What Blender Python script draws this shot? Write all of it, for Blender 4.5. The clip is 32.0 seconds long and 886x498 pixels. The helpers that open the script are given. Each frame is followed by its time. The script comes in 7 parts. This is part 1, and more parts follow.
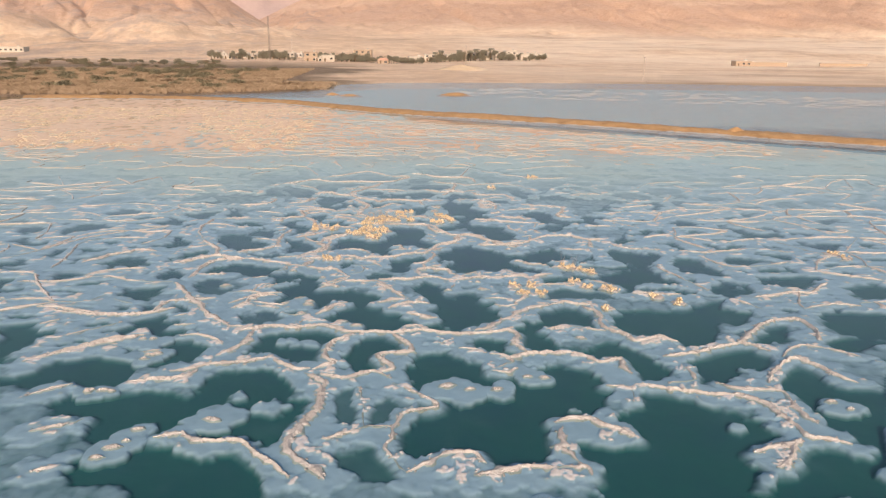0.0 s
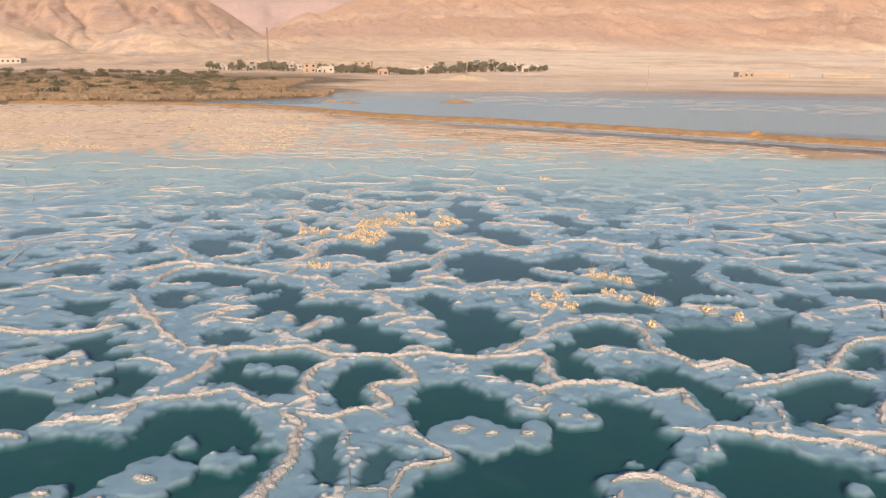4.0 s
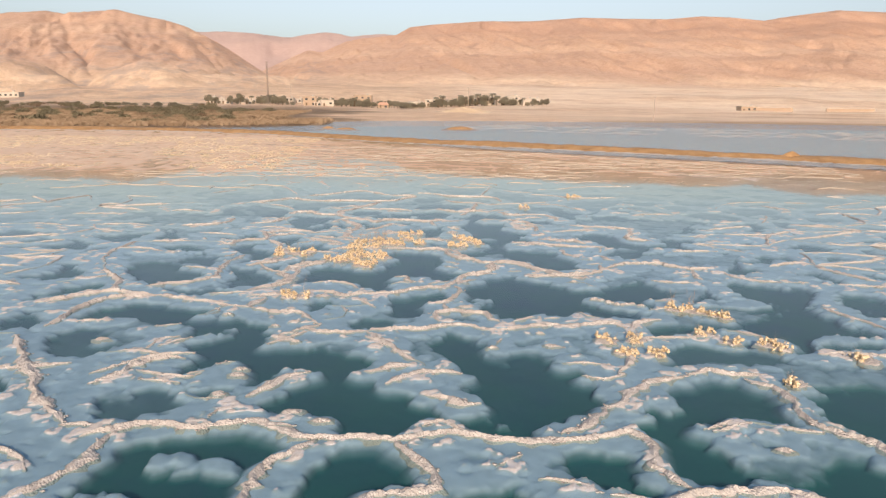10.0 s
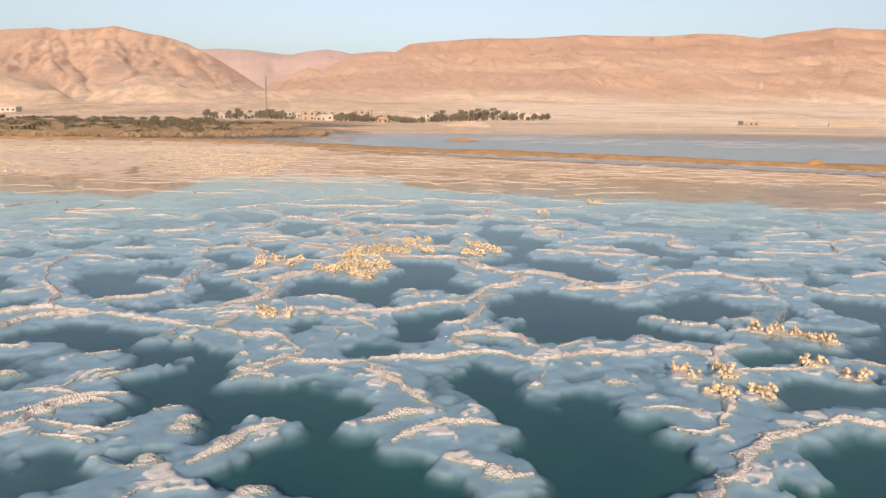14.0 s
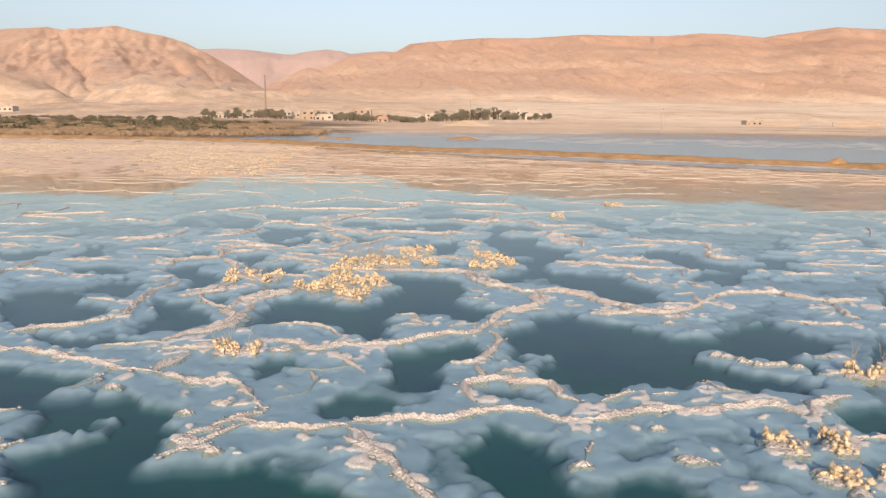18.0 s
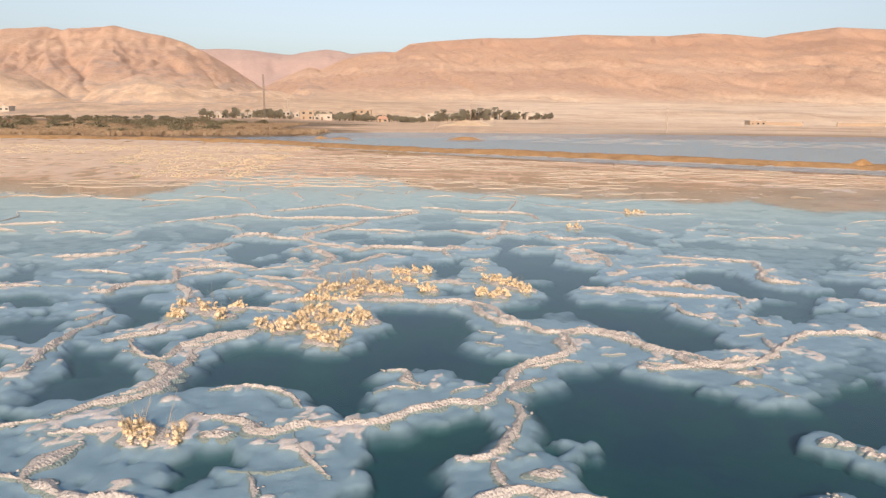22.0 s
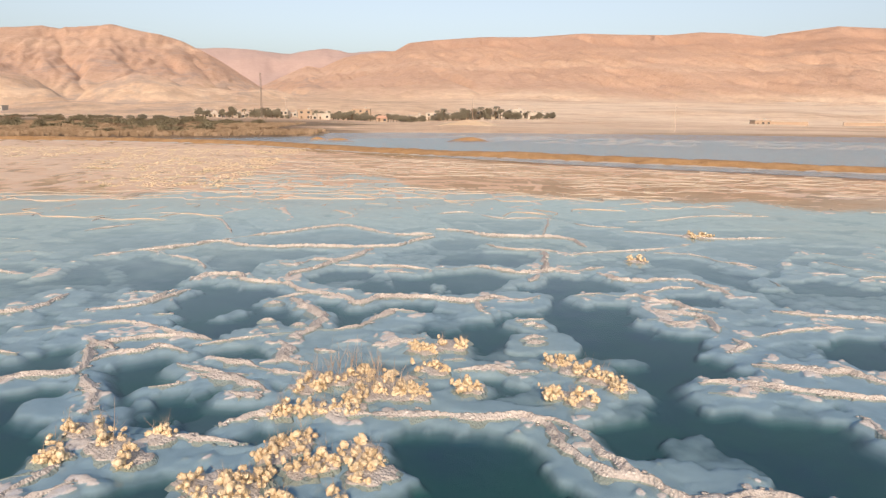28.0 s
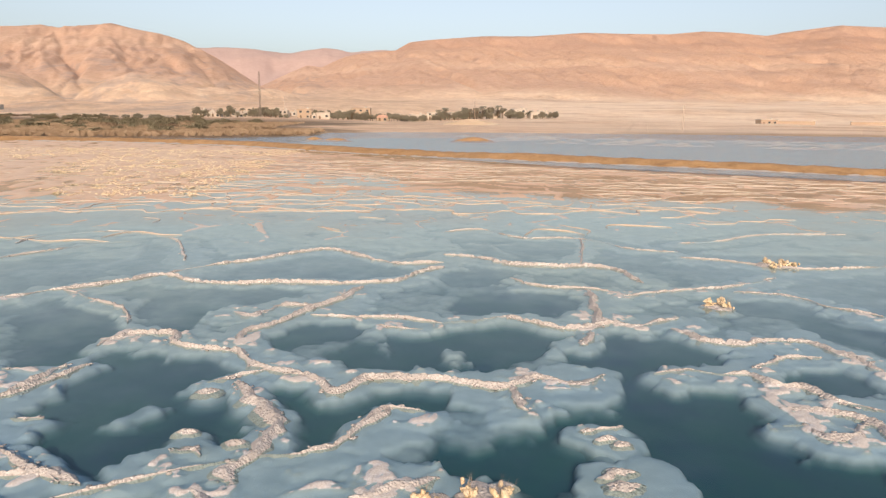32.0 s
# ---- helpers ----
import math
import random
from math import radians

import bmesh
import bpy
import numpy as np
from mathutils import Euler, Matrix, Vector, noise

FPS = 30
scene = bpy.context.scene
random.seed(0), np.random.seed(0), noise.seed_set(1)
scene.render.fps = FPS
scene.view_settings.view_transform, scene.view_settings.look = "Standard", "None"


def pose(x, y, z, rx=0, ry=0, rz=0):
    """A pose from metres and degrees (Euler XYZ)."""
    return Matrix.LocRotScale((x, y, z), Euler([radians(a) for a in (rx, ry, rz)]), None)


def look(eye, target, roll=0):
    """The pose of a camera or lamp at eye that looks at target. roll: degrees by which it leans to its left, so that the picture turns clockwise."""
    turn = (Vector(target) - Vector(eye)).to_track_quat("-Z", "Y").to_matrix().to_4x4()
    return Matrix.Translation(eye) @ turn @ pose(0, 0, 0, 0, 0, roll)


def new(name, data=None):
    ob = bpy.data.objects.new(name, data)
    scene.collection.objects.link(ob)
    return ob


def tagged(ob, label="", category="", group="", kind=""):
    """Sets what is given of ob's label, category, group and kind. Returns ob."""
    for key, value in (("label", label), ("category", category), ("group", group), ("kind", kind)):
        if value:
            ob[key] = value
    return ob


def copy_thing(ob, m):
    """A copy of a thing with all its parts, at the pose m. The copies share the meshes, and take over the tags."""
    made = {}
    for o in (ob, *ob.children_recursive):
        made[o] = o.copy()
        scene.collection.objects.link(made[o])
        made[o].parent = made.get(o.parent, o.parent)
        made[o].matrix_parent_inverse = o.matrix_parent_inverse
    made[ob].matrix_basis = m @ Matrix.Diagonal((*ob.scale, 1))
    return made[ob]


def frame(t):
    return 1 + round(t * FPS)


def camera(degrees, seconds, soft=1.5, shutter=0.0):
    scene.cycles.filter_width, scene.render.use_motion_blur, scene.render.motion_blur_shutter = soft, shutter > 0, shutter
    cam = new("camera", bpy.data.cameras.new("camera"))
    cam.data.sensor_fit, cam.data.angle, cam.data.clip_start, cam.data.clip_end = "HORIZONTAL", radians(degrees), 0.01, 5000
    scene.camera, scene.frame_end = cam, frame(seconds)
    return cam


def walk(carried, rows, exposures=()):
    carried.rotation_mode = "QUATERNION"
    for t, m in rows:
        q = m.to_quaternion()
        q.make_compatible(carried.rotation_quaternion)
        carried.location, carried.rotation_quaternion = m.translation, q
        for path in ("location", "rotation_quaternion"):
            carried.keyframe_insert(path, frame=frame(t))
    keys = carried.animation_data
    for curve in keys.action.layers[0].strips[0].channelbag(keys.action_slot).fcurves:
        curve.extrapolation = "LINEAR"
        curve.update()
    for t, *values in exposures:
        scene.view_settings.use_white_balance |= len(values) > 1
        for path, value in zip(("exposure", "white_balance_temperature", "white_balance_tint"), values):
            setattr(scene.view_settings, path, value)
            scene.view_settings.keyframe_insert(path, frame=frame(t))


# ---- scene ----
SUN_ELEVATION, SUN_AZIMUTH = 27.5, 184.0
cam = camera(65.2, 32.0, soft=1.3)
PATH = [
    (0, look((-2.032, -23.373, 11.273), (6.174, 72.219, -16.921), 0.74)),
    (1, look((-2.008, -22.068, 10.792), (6.236, 73.627, -17.038), 0.74)),
    (2, look((-1.985, -20.763, 10.312), (6.299, 75.056, -17.076), 0.74)),
    (3, look((-1.962, -19.427, 9.827), (6.336, 76.539, -17.037), 0.74)),
    (4, look((-1.933, -18.037, 9.327), (6.321, 78.078, -17.013), 0.74)),
    (5, look((-1.903, -16.616, 8.823), (6.281, 79.669, -16.912), 0.74)),
    (6, look((-1.886, -15.206, 8.341), (6.264, 81.293, -16.590), 0.74)),
    (7, look((-1.890, -13.813, 7.891), (6.294, 82.906, -16.163), 0.74)),
    (8, look((-1.906, -12.431, 7.463), (6.345, 84.505, -15.675), 0.74)),
    (9, look((-1.930, -11.085, 7.048), (6.384, 86.060, -15.174), 0.74)),
    (10, look((-1.969, -9.779, 6.627), (6.396, 87.574, -14.644), 0.74)),
    (11, look((-2.021, -8.506, 6.209), (6.389, 89.029, -14.192), 0.74)),
    (12, look((-2.068, -7.275, 5.825), (6.379, 90.401, -13.870), 0.74)),
    (13, look((-2.092, -6.095, 5.507), (6.380, 91.670, -13.734), 0.74)),
    (14, look((-2.086, -4.996, 5.278), (6.396, 92.820, -13.698), 0.74)),
    (15, look((-2.058, -3.977, 5.126), (6.418, 93.841, -13.840), 0.74)),
    (16, look((-2.014, -3.006, 5.029), (6.451, 94.814, -13.933), 0.74)),
    (17, look((-1.957, -2.050, 4.968), (6.492, 95.771, -13.995), 0.74)),
    (18, look((-1.892, -1.075, 4.921), (6.541, 96.747, -14.044), 0.74)),
    (19, look((-1.824, -0.048, 4.869), (6.597, 97.775, -14.098), 0.74)),
    (20, look((-1.736, 1.027, 4.817), (6.671, 98.853, -14.138), 0.74)),
    (21, look((-1.631, 2.121, 4.781), (6.760, 99.951, -14.163), 0.74)),
    (22, look((-1.538, 3.232, 4.757), (6.841, 101.065, -14.178), 0.74)),
    (23, look((-1.490, 4.358, 4.741), (6.890, 102.192, -14.186), 0.74)),
    (24, look((-1.520, 5.461, 4.741), (6.880, 103.290, -14.207), 0.74)),
    (25, look((-1.612, 6.543, 4.757), (6.824, 104.364, -14.213), 0.74)),
    (26, look((-1.724, 7.658, 4.779), (6.755, 105.471, -14.214), 0.74)),
    (27, look((-1.813, 8.861, 4.796), (6.705, 106.667, -14.220), 0.74)),
    (28, look((-1.838, 10.209, 4.795), (6.707, 108.008, -14.240), 0.74)),
    (29, look((-1.786, 11.728, 4.777), (6.780, 109.527, -14.248), 0.74)),
    (30, look((-1.721, 13.297, 4.751), (6.845, 111.098, -14.264), 0.74)),
    (31, look((-1.680, 14.825, 4.714), (6.827, 112.624, -14.343), 0.74)),
    (32, look((-1.644, 16.350, 4.673), (6.785, 114.147, -14.426), 0.74)),
]
walk(cam, PATH, exposures=[(0, 0.33, 6500, 11), (32, 0.33, 6500, 11)])

# ---- light: a low warm sun behind the camera and a clear sky ----
world = bpy.data.worlds.new("sky")
scene.world = world
world.use_nodes = True
wn = world.node_tree.nodes
sky = wn.new("ShaderNodeTexSky")
sky.sky_type, sky.sun_disc = "NISHITA", False
sky.sun_elevation, sky.sun_rotation = radians(SUN_ELEVATION), radians(SUN_AZIMUTH)
sky.air_density, sky.dust_density, sky.ozone_density = 1.0, 2.5, 1.5
wn["Background"].inputs["Strength"].default_value = 0.128
haze = wn.new("ShaderNodeHueSaturation")
haze.inputs["Saturation"].default_value = 0.62
world.node_tree.links.new(sky.outputs[0], haze.inputs["Color"])
world.node_tree.links.new(haze.outputs[0], wn["Background"].inputs["Color"])

sun = new("sun", bpy.data.lights.new("sun", "SUN"))
sun.data.energy, sun.data.angle, sun.data.color = 2.9, radians(2.5), (1.0, 0.7, 0.47)
az, el = radians(SUN_AZIMUTH), radians(SUN_ELEVATION)
sun.matrix_world = look((math.sin(az) * math.cos(el), math.cos(az) * math.cos(el), math.sin(el)), (0, 0, 0))


# ---- materials ----
class Mat:
    """A node material with a Principled shader and short ways to add nodes."""

    def __init__(self, name, rough=0.8):
        self.m = bpy.data.materials.new(name)
        self.m.use_nodes = True
        self.t = self.m.node_tree
        self.b = self.t.nodes["Principled BSDF"]
        self.b.inputs["Roughness"].default_value = rough
        self.geo = self.t.nodes.new("ShaderNodeNewGeometry")

    def node(self, kind, **inputs):
        n = self.t.nodes.new(kind)
        for k, v in inputs.items():
            self.put(v, n.inputs[k.replace("_", " ")])
        return n

    def put(self, v, socket):
        if isinstance(v, bpy.types.NodeSocket):
            self.t.links.new(v, socket)
        else:
            socket.default_value = v

    def noise(self, scale, detail=5.0, rough=0.6, stretch=(1, 1, 1)):
        mp = self.node("ShaderNodeMapping", Vector=self.geo.outputs["Position"], Scale=stretch)
        return self.node("ShaderNodeTexNoise", Vector=mp.outputs[0], Scale=scale, Detail=detail, Roughness=rough).outputs["Fac"]

    def ramp(self, fac, *stops):
        n = self.node("ShaderNodeValToRGB", Fac=fac)
        e = n.color_ramp.elements
        while len(e) < len(stops):
            e.new(0.5)
        for item, (p, c) in zip(e, stops):
            item.position, item.color = p, (*c, 1)
        return n.outputs["Color"]

    def mix(self, fac, a, b, blend="MIX"):
        n = self.t.nodes.new("ShaderNodeMix")
        n.data_type, n.blend_type = "RGBA", blend
        self.put(fac, n.inputs[0])
        self.put(a if isinstance(a, bpy.types.NodeSocket) else (*a, 1), n.inputs[6])
        self.put(b if isinstance(b, bpy.types.NodeSocket) else (*b, 1), n.inputs[7])
        return n.outputs[2]

    def span(self, v, lo, hi, a=0.0, b=1.0):
        return self.node("ShaderNodeMapRange", Value=v, From_Min=lo, From_Max=hi, To_Min=a, To_Max=b).outputs[0]

    def height(self):
        return self.node("ShaderNodeSeparateXYZ", Vector=self.geo.outputs["Position"]).outputs["Z"]

    def north(self):
        return self.node("ShaderNodeSeparateXYZ", Vector=self.geo.outputs["Position"]).outputs["Y"]

    def bump(self, h, strength, distance):
        n = self.node("ShaderNodeBump", Height=h, Strength=strength, Distance=distance)
        self.t.links.new(n.outputs[0], self.b.inputs["Normal"])

    def done(self, colour):
        self.put(colour if isinstance(colour, bpy.types.NodeSocket) else (*colour, 1), self.b.inputs["Base Color"])
        return self.m


def plain(name, a, b, scale, rough=0.8, relief=0.0, stretch=(1, 1, 1)):
    """Two tones mixed by a coarse and a fine noise."""
    m = Mat(name, rough)
    n1, n2 = m.noise(scale, 6, 0.65, stretch), m.noise(scale * 7, 3, 0.6, stretch)
    f = m.mix(0.4, n1, n2)
    if relief:
        m.bump(f, 0.7, relief)
    return m.done(m.ramp(f, (0.33, a), (0.66, b)))


def salt_material():
    m = Mat("salt_crust", 0.6)
    coarse, fine = m.noise(2.2, 4), m.noise(30, 5, 0.7)
    beads = m.node("ShaderNodeTexVoronoi", Vector=m.geo.outputs["Position"], Scale=21.0).outputs["Distance"]
    c = m.ramp(coarse, (0.3, (0.38, 0.365, 0.348)), (0.5, (0.47, 0.455, 0.438)), (0.7, (0.555, 0.545, 0.533)))
    # Darker in the grain's hollows and between beads: crevice shade put into the colour.
    c = m.mix(m.span(fine, 0.35, 0.6, 0.4, 0.0), c, (0.44, 0.38, 0.33))
    c = m.mix(m.span(beads, 0.25, 0.65, 0.0, 0.35), c, (0.38, 0.34, 0.31))
    m.bump(m.mix(0.8, fine, m.span(beads, 0.0, 0.7, 1.0, 0.0)), 0.6, 0.045)
    return m.done(c)


def knob_material():
    m = Mat("salt_knob", 0.6)
    n = m.noise(9, 4)
    f = m.noise(60, 3)
    m.bump(f, 0.6, 0.02)
    return m.done(m.ramp(n, (0.3, (0.5, 0.38, 0.22)), (0.5, (0.68, 0.55, 0.36)), (0.7, (0.77, 0.67, 0.5))))


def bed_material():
    """Pale salt shelves and dark green pools; the water's dimming with depth is put into the colour."""
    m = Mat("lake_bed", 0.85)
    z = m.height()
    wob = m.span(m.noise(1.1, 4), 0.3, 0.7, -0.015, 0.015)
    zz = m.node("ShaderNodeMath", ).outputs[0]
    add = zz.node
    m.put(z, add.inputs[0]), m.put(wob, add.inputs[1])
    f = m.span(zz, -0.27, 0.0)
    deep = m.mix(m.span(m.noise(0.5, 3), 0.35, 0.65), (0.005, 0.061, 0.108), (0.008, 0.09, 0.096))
    # Depth ramp: stands in for the light that the brine absorbs.
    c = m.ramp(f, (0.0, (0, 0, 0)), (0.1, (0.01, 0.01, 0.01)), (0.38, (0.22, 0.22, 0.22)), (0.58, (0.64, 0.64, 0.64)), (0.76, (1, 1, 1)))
    shelf = m.ramp(m.noise(1.7, 6, 0.7), (0.3, (0.35, 0.43, 0.555)), (0.7, (0.505, 0.58, 0.71)))
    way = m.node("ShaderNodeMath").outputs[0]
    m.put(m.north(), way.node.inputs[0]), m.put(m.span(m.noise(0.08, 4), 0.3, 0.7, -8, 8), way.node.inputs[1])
    shelf = m.mix(m.span(way, 20, 42), shelf, m.mix(1.0, shelf, (1.34, 1.12, 0.82), "MULTIPLY"))
    # Brown of the far flats: mud tone with the mountains' mirrored colour put in.
    flats_brown = m.ramp(m.noise(0.35, 5), (0.35, (0.55, 0.375, 0.25)), (0.65, (0.69, 0.505, 0.36)))
    shelf = m.mix(m.span(way, 44, 56), shelf, flats_brown)
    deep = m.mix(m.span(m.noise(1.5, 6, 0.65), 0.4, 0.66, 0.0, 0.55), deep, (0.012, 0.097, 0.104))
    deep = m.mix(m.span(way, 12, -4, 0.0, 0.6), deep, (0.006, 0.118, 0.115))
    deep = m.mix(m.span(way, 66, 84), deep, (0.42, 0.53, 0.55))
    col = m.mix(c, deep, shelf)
    grain = m.noise(40, 4, 0.7)
    dry = m.mix(m.span(grain, 0.35, 0.6), (0.44, 0.4, 0.36), (0.66, 0.64, 0.61))
    dry = m.mix(m.span(way, 42, 54), dry, m.mix(m.span(zz, 0.012, 0.05), flats_brown, (0.64, 0.5, 0.38)))
    col = m.mix(m.span(zz, -0.03, 0.02), col, dry)
    m.bump(m.mix(0.75, grain, m.noise(2.6, 4, 0.55)), 0.5, 0.08)
    return m.done(col)


def water_material(name, tint, ripple, scale, rough=0.0):
    m = bpy.data.materials.new(name)
    m.use_nodes = True
    t = m.node_tree
    t.nodes.clear()
    out, mix = t.nodes.new("ShaderNodeOutputMaterial"), t.nodes.new("ShaderNodeMixShader")
    clear, gloss = t.nodes.new("ShaderNodeBsdfTransparent"), t.nodes.new("ShaderNodeBsdfGlossy")
    fres, geo = t.nodes.new("ShaderNodeFresnel"), t.nodes.new("ShaderNodeNewGeometry")
    ns, bp = t.nodes.new("ShaderNodeTexNoise"), t.nodes.new("ShaderNodeBump")
    clear.inputs[0].default_value = (*tint, 1)
    gloss.inputs["Roughness"].default_value = rough
    fres.inputs["IOR"].default_value = 1.34
    ns.inputs["Scale"].default_value, ns.inputs["Detail"].default_value = scale, 3
    bp.inputs["Strength"].default_value, bp.inputs["Distance"].default_value = 1.0, ripple
    for a, b in ((geo.outputs["Position"], ns.inputs["Vector"]), (ns.outputs["Fac"], bp.inputs["Height"]),
                 (bp.outputs[0], gloss.inputs["Normal"]), (bp.outputs[0], fres.inputs["Normal"]), (fres.outputs[0], mix.inputs[0]),
                 (clear.outputs[0], mix.inputs[1]), (gloss.outputs[0], mix.inputs[2]), (mix.outputs[0], out.inputs[0])):
        t.links.new(a, b)
    return m


def rock_material():
    """Banded desert rock with a pale ledge, over pale marl benches, all lightened for haze."""
    m = Mat("desert_rock", 0.95)
    z = m.height()
    big, mid, small, grit = m.noise(0.004, 6, 0.6), m.noise(0.02, 6, 0.7), m.noise(0.09, 6, 0.8), m.noise(0.35, 5, 0.8)
    zz = m.node("ShaderNodeMath").outputs[0]
    m.put(z, zz.node.inputs[0]), m.put(m.span(m.mix(0.3, big, mid), 0.3, 0.7, -18, 18), zz.node.inputs[1])
    level = m.node("ShaderNodeCombineXYZ", Z=zz).outputs[0]
    strata = m.node("ShaderNodeTexNoise", Vector=level, Scale=0.09, Detail=8, Roughness=0.75).outputs["Fac"]
    streak = m.noise(0.03, 6, 0.75, (1.6, 0.5, 0.35))
    # Light, low-contrast tones: the haze of distance is put into the base colour.
    c = m.ramp(m.mix(0.4, m.mix(0.4, strata, big), small), (0.38, (0.53, 0.345, 0.24)), (0.5, (0.62, 0.42, 0.3)), (0.62, (0.7, 0.495, 0.365)))
    c = m.mix(m.span(streak, 0.5, 0.68, 0.0, 0.5), c, (0.66, 0.48, 0.365))
    c = m.mix(m.span(mid, 0.46, 0.32, 0.0, 0.5), c, (0.42, 0.28, 0.22))
    ledge = m.node("ShaderNodeMath").outputs[0]
    ledge.node.operation = "MULTIPLY"
    band = m.ramp(m.span(zz, 60, 160), (0.3, (0, 0, 0)), (0.36, (1, 1, 1)), (0.46, (0.8, 0.8, 0.8)), (0.54, (0, 0, 0)))
    m.put(band, ledge.node.inputs[0]), m.put(m.span(m.mix(0.5, mid, small), 0.4, 0.6, 0.05, 0.75), ledge.node.inputs[1])
    c = m.mix(ledge, c, (0.74, 0.56, 0.41))
    c = m.mix(m.span(zz, 135, 165, 0.0, 0.4), c, (0.46, 0.28, 0.2))
    c = m.mix(m.span(grit, 0.38, 0.6, 0.35, 0.0), c, m.mix(1.0, c, (0.6, 0.56, 0.54), "MULTIPLY"))
    c = m.mix(m.span(small, 0.28, 0.42, 0.45, 0.0), c, (0.36, 0.25, 0.19))
    # Marl lightened as well, to carry the same haze in its colour.
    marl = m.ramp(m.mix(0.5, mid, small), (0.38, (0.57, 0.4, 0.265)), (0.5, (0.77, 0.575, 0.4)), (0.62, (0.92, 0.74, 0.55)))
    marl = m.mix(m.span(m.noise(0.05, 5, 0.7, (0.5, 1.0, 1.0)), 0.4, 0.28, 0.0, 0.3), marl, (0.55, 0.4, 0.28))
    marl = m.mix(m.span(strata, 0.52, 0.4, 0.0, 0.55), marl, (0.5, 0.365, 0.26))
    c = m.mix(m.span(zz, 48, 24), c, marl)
    px = m.node("ShaderNodeSeparateXYZ", Vector=m.geo.outputs["Position"]).outputs["X"]
    edge = m.node("ShaderNodeMath").outputs[0]
    m.put(px, edge.node.inputs[0]), m.put(m.span(m.noise(0.03, 4), 0.3, 0.7, -14, 14), edge.node.inputs[1])
    marsh = m.node("ShaderNodeMath").outputs[0]
    marsh.node.operation = "MULTIPLY"
    m.put(m.span(edge, -8, -26), marsh.node.inputs[0]), m.put(m.span(m.north(), 385, 310), marsh.node.inputs[1])
    # Dark grey patches: ravine shadows of the foothills put into the rock colour.
    shade_spots = m.node("ShaderNodeMath").outputs[0]
    shade_spots.node.operation = "MULTIPLY"
    m.put(m.span(edge, -60, -120), shade_spots.node.inputs[0]), m.put(m.span(m.noise(0.028, 5, 0.7, (1.0, 0.6, 1.8)), 0.5, 0.6, 0.0, 0.45), shade_spots.node.inputs[1])
    c = m.mix(m.mix(1.0, shade_spots, m.span(zz, 95, 70), "MULTIPLY"), c, (0.36, 0.3, 0.28))
    soil = m.ramp(m.noise(0.3, 5), (0.35, (0.18, 0.125, 0.078)), (0.65, (0.3, 0.22, 0.145)))
    c = m.mix(marsh, c, soil)
    chalk = m.node("ShaderNodeMath").outputs[0]
    chalk.node.operation = "MULTIPLY"
    m.put(m.span(edge, 30, 80), chalk.node.inputs[0]), m.put(m.span(zz, 40, 15), chalk.node.inputs[1])
    c = m.mix(m.mix(1.0, chalk, m.span(m.noise(0.012, 5, 0.7, (0.3, 1.0, 4.0)), 0.42, 0.56, 0.0, 0.6), "MULTIPLY"), c, (0.97, 0.83, 0.66))
    strand = m.node("ShaderNodeMath").outputs[0]
    strand.node.operation = "MULTIPLY"
    m.put(m.span(edge, 40, 80), strand.node.inputs[0]), m.put(m.span(z, 0.6, 0.25, 0.0, 0.7), strand.node.inputs[1])
    c = m.mix(strand, c, (0.37, 0.26, 0.17))
    m.bump(m.mix(0.5, small, grit), 1.0, 3.4)
    return m.done(c)


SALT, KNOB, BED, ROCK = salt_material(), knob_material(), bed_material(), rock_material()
POOL = water_material("still_brine", (0.66, 0.92, 0.98), 0.0012, 2.0)
BAY = water_material("rippled_bay", (0.75, 0.9, 0.95), 0.35, 0.9, 0.22)
# Far range: its mauve pink holds the haze of distance as base colour.
HAZED_ROCK = plain("hazed_rock", (0.44, 0.325, 0.29), (0.52, 0.39, 0.345), 0.01, 0.95, 4.0)
CAKED = plain("caked_salt", (0.42, 0.33, 0.26), (0.6, 0.52, 0.44), 0.6, 0.85, 0.05)
SAND = plain("pale_sand", (0.46, 0.34, 0.22), (0.62, 0.5, 0.36), 0.05, 0.95, 0.3)
DYKE = plain("ochre_earth", (0.22, 0.125, 0.052), (0.5, 0.31, 0.145), 0.7, 0.95, 0.3)
REED = plain("dry_reed", (0.165, 0.118, 0.075), (0.29, 0.212, 0.138), 0.12, 0.9)
SCRUB = plain("green_scrub", (0.128, 0.116, 0.071), (0.215, 0.187, 0.119), 0.7, 0.9)
TWIG = plain("dry_twig", (0.22, 0.18, 0.14), (0.44, 0.38, 0.31), 12, 0.8)
LEAF = plain("tree_leaf", (0.135, 0.125, 0.088), (0.25, 0.23, 0.17), 0.8, 0.8)
BARK = plain("bark", (0.1, 0.07, 0.04), (0.2, 0.14, 0.09), 6, 0.9)
PLASTER = plain("white_plaster", (0.42, 0.37, 0.31), (0.6, 0.54, 0.46), 0.8, 0.85)
OCHRE = plain("sandstone_block", (0.35, 0.265, 0.19), (0.43, 0.335, 0.25), 0.9, 0.9)
ROOF = plain("clay_roof", (0.45, 0.25, 0.17), (0.6, 0.4, 0.3), 1.2, 0.85)
FLAT = plain("grey_roof", (0.4, 0.36, 0.31), (0.55, 0.5, 0.44), 1.0, 0.9)
GLASS = plain("dark_glass", (0.03, 0.035, 0.04), (0.06, 0.065, 0.07), 2.0, 0.15)
STEEL = plain("rusty_steel", (0.17, 0.135, 0.11), (0.27, 0.22, 0.18), 1.5, 0.6)
POLE = plain("pale_wood", (0.4, 0.3, 0.22), (0.52, 0.4, 0.31), 3.0, 0.8)

# ---- small tools ----
rng = np.random.default_rng(7)


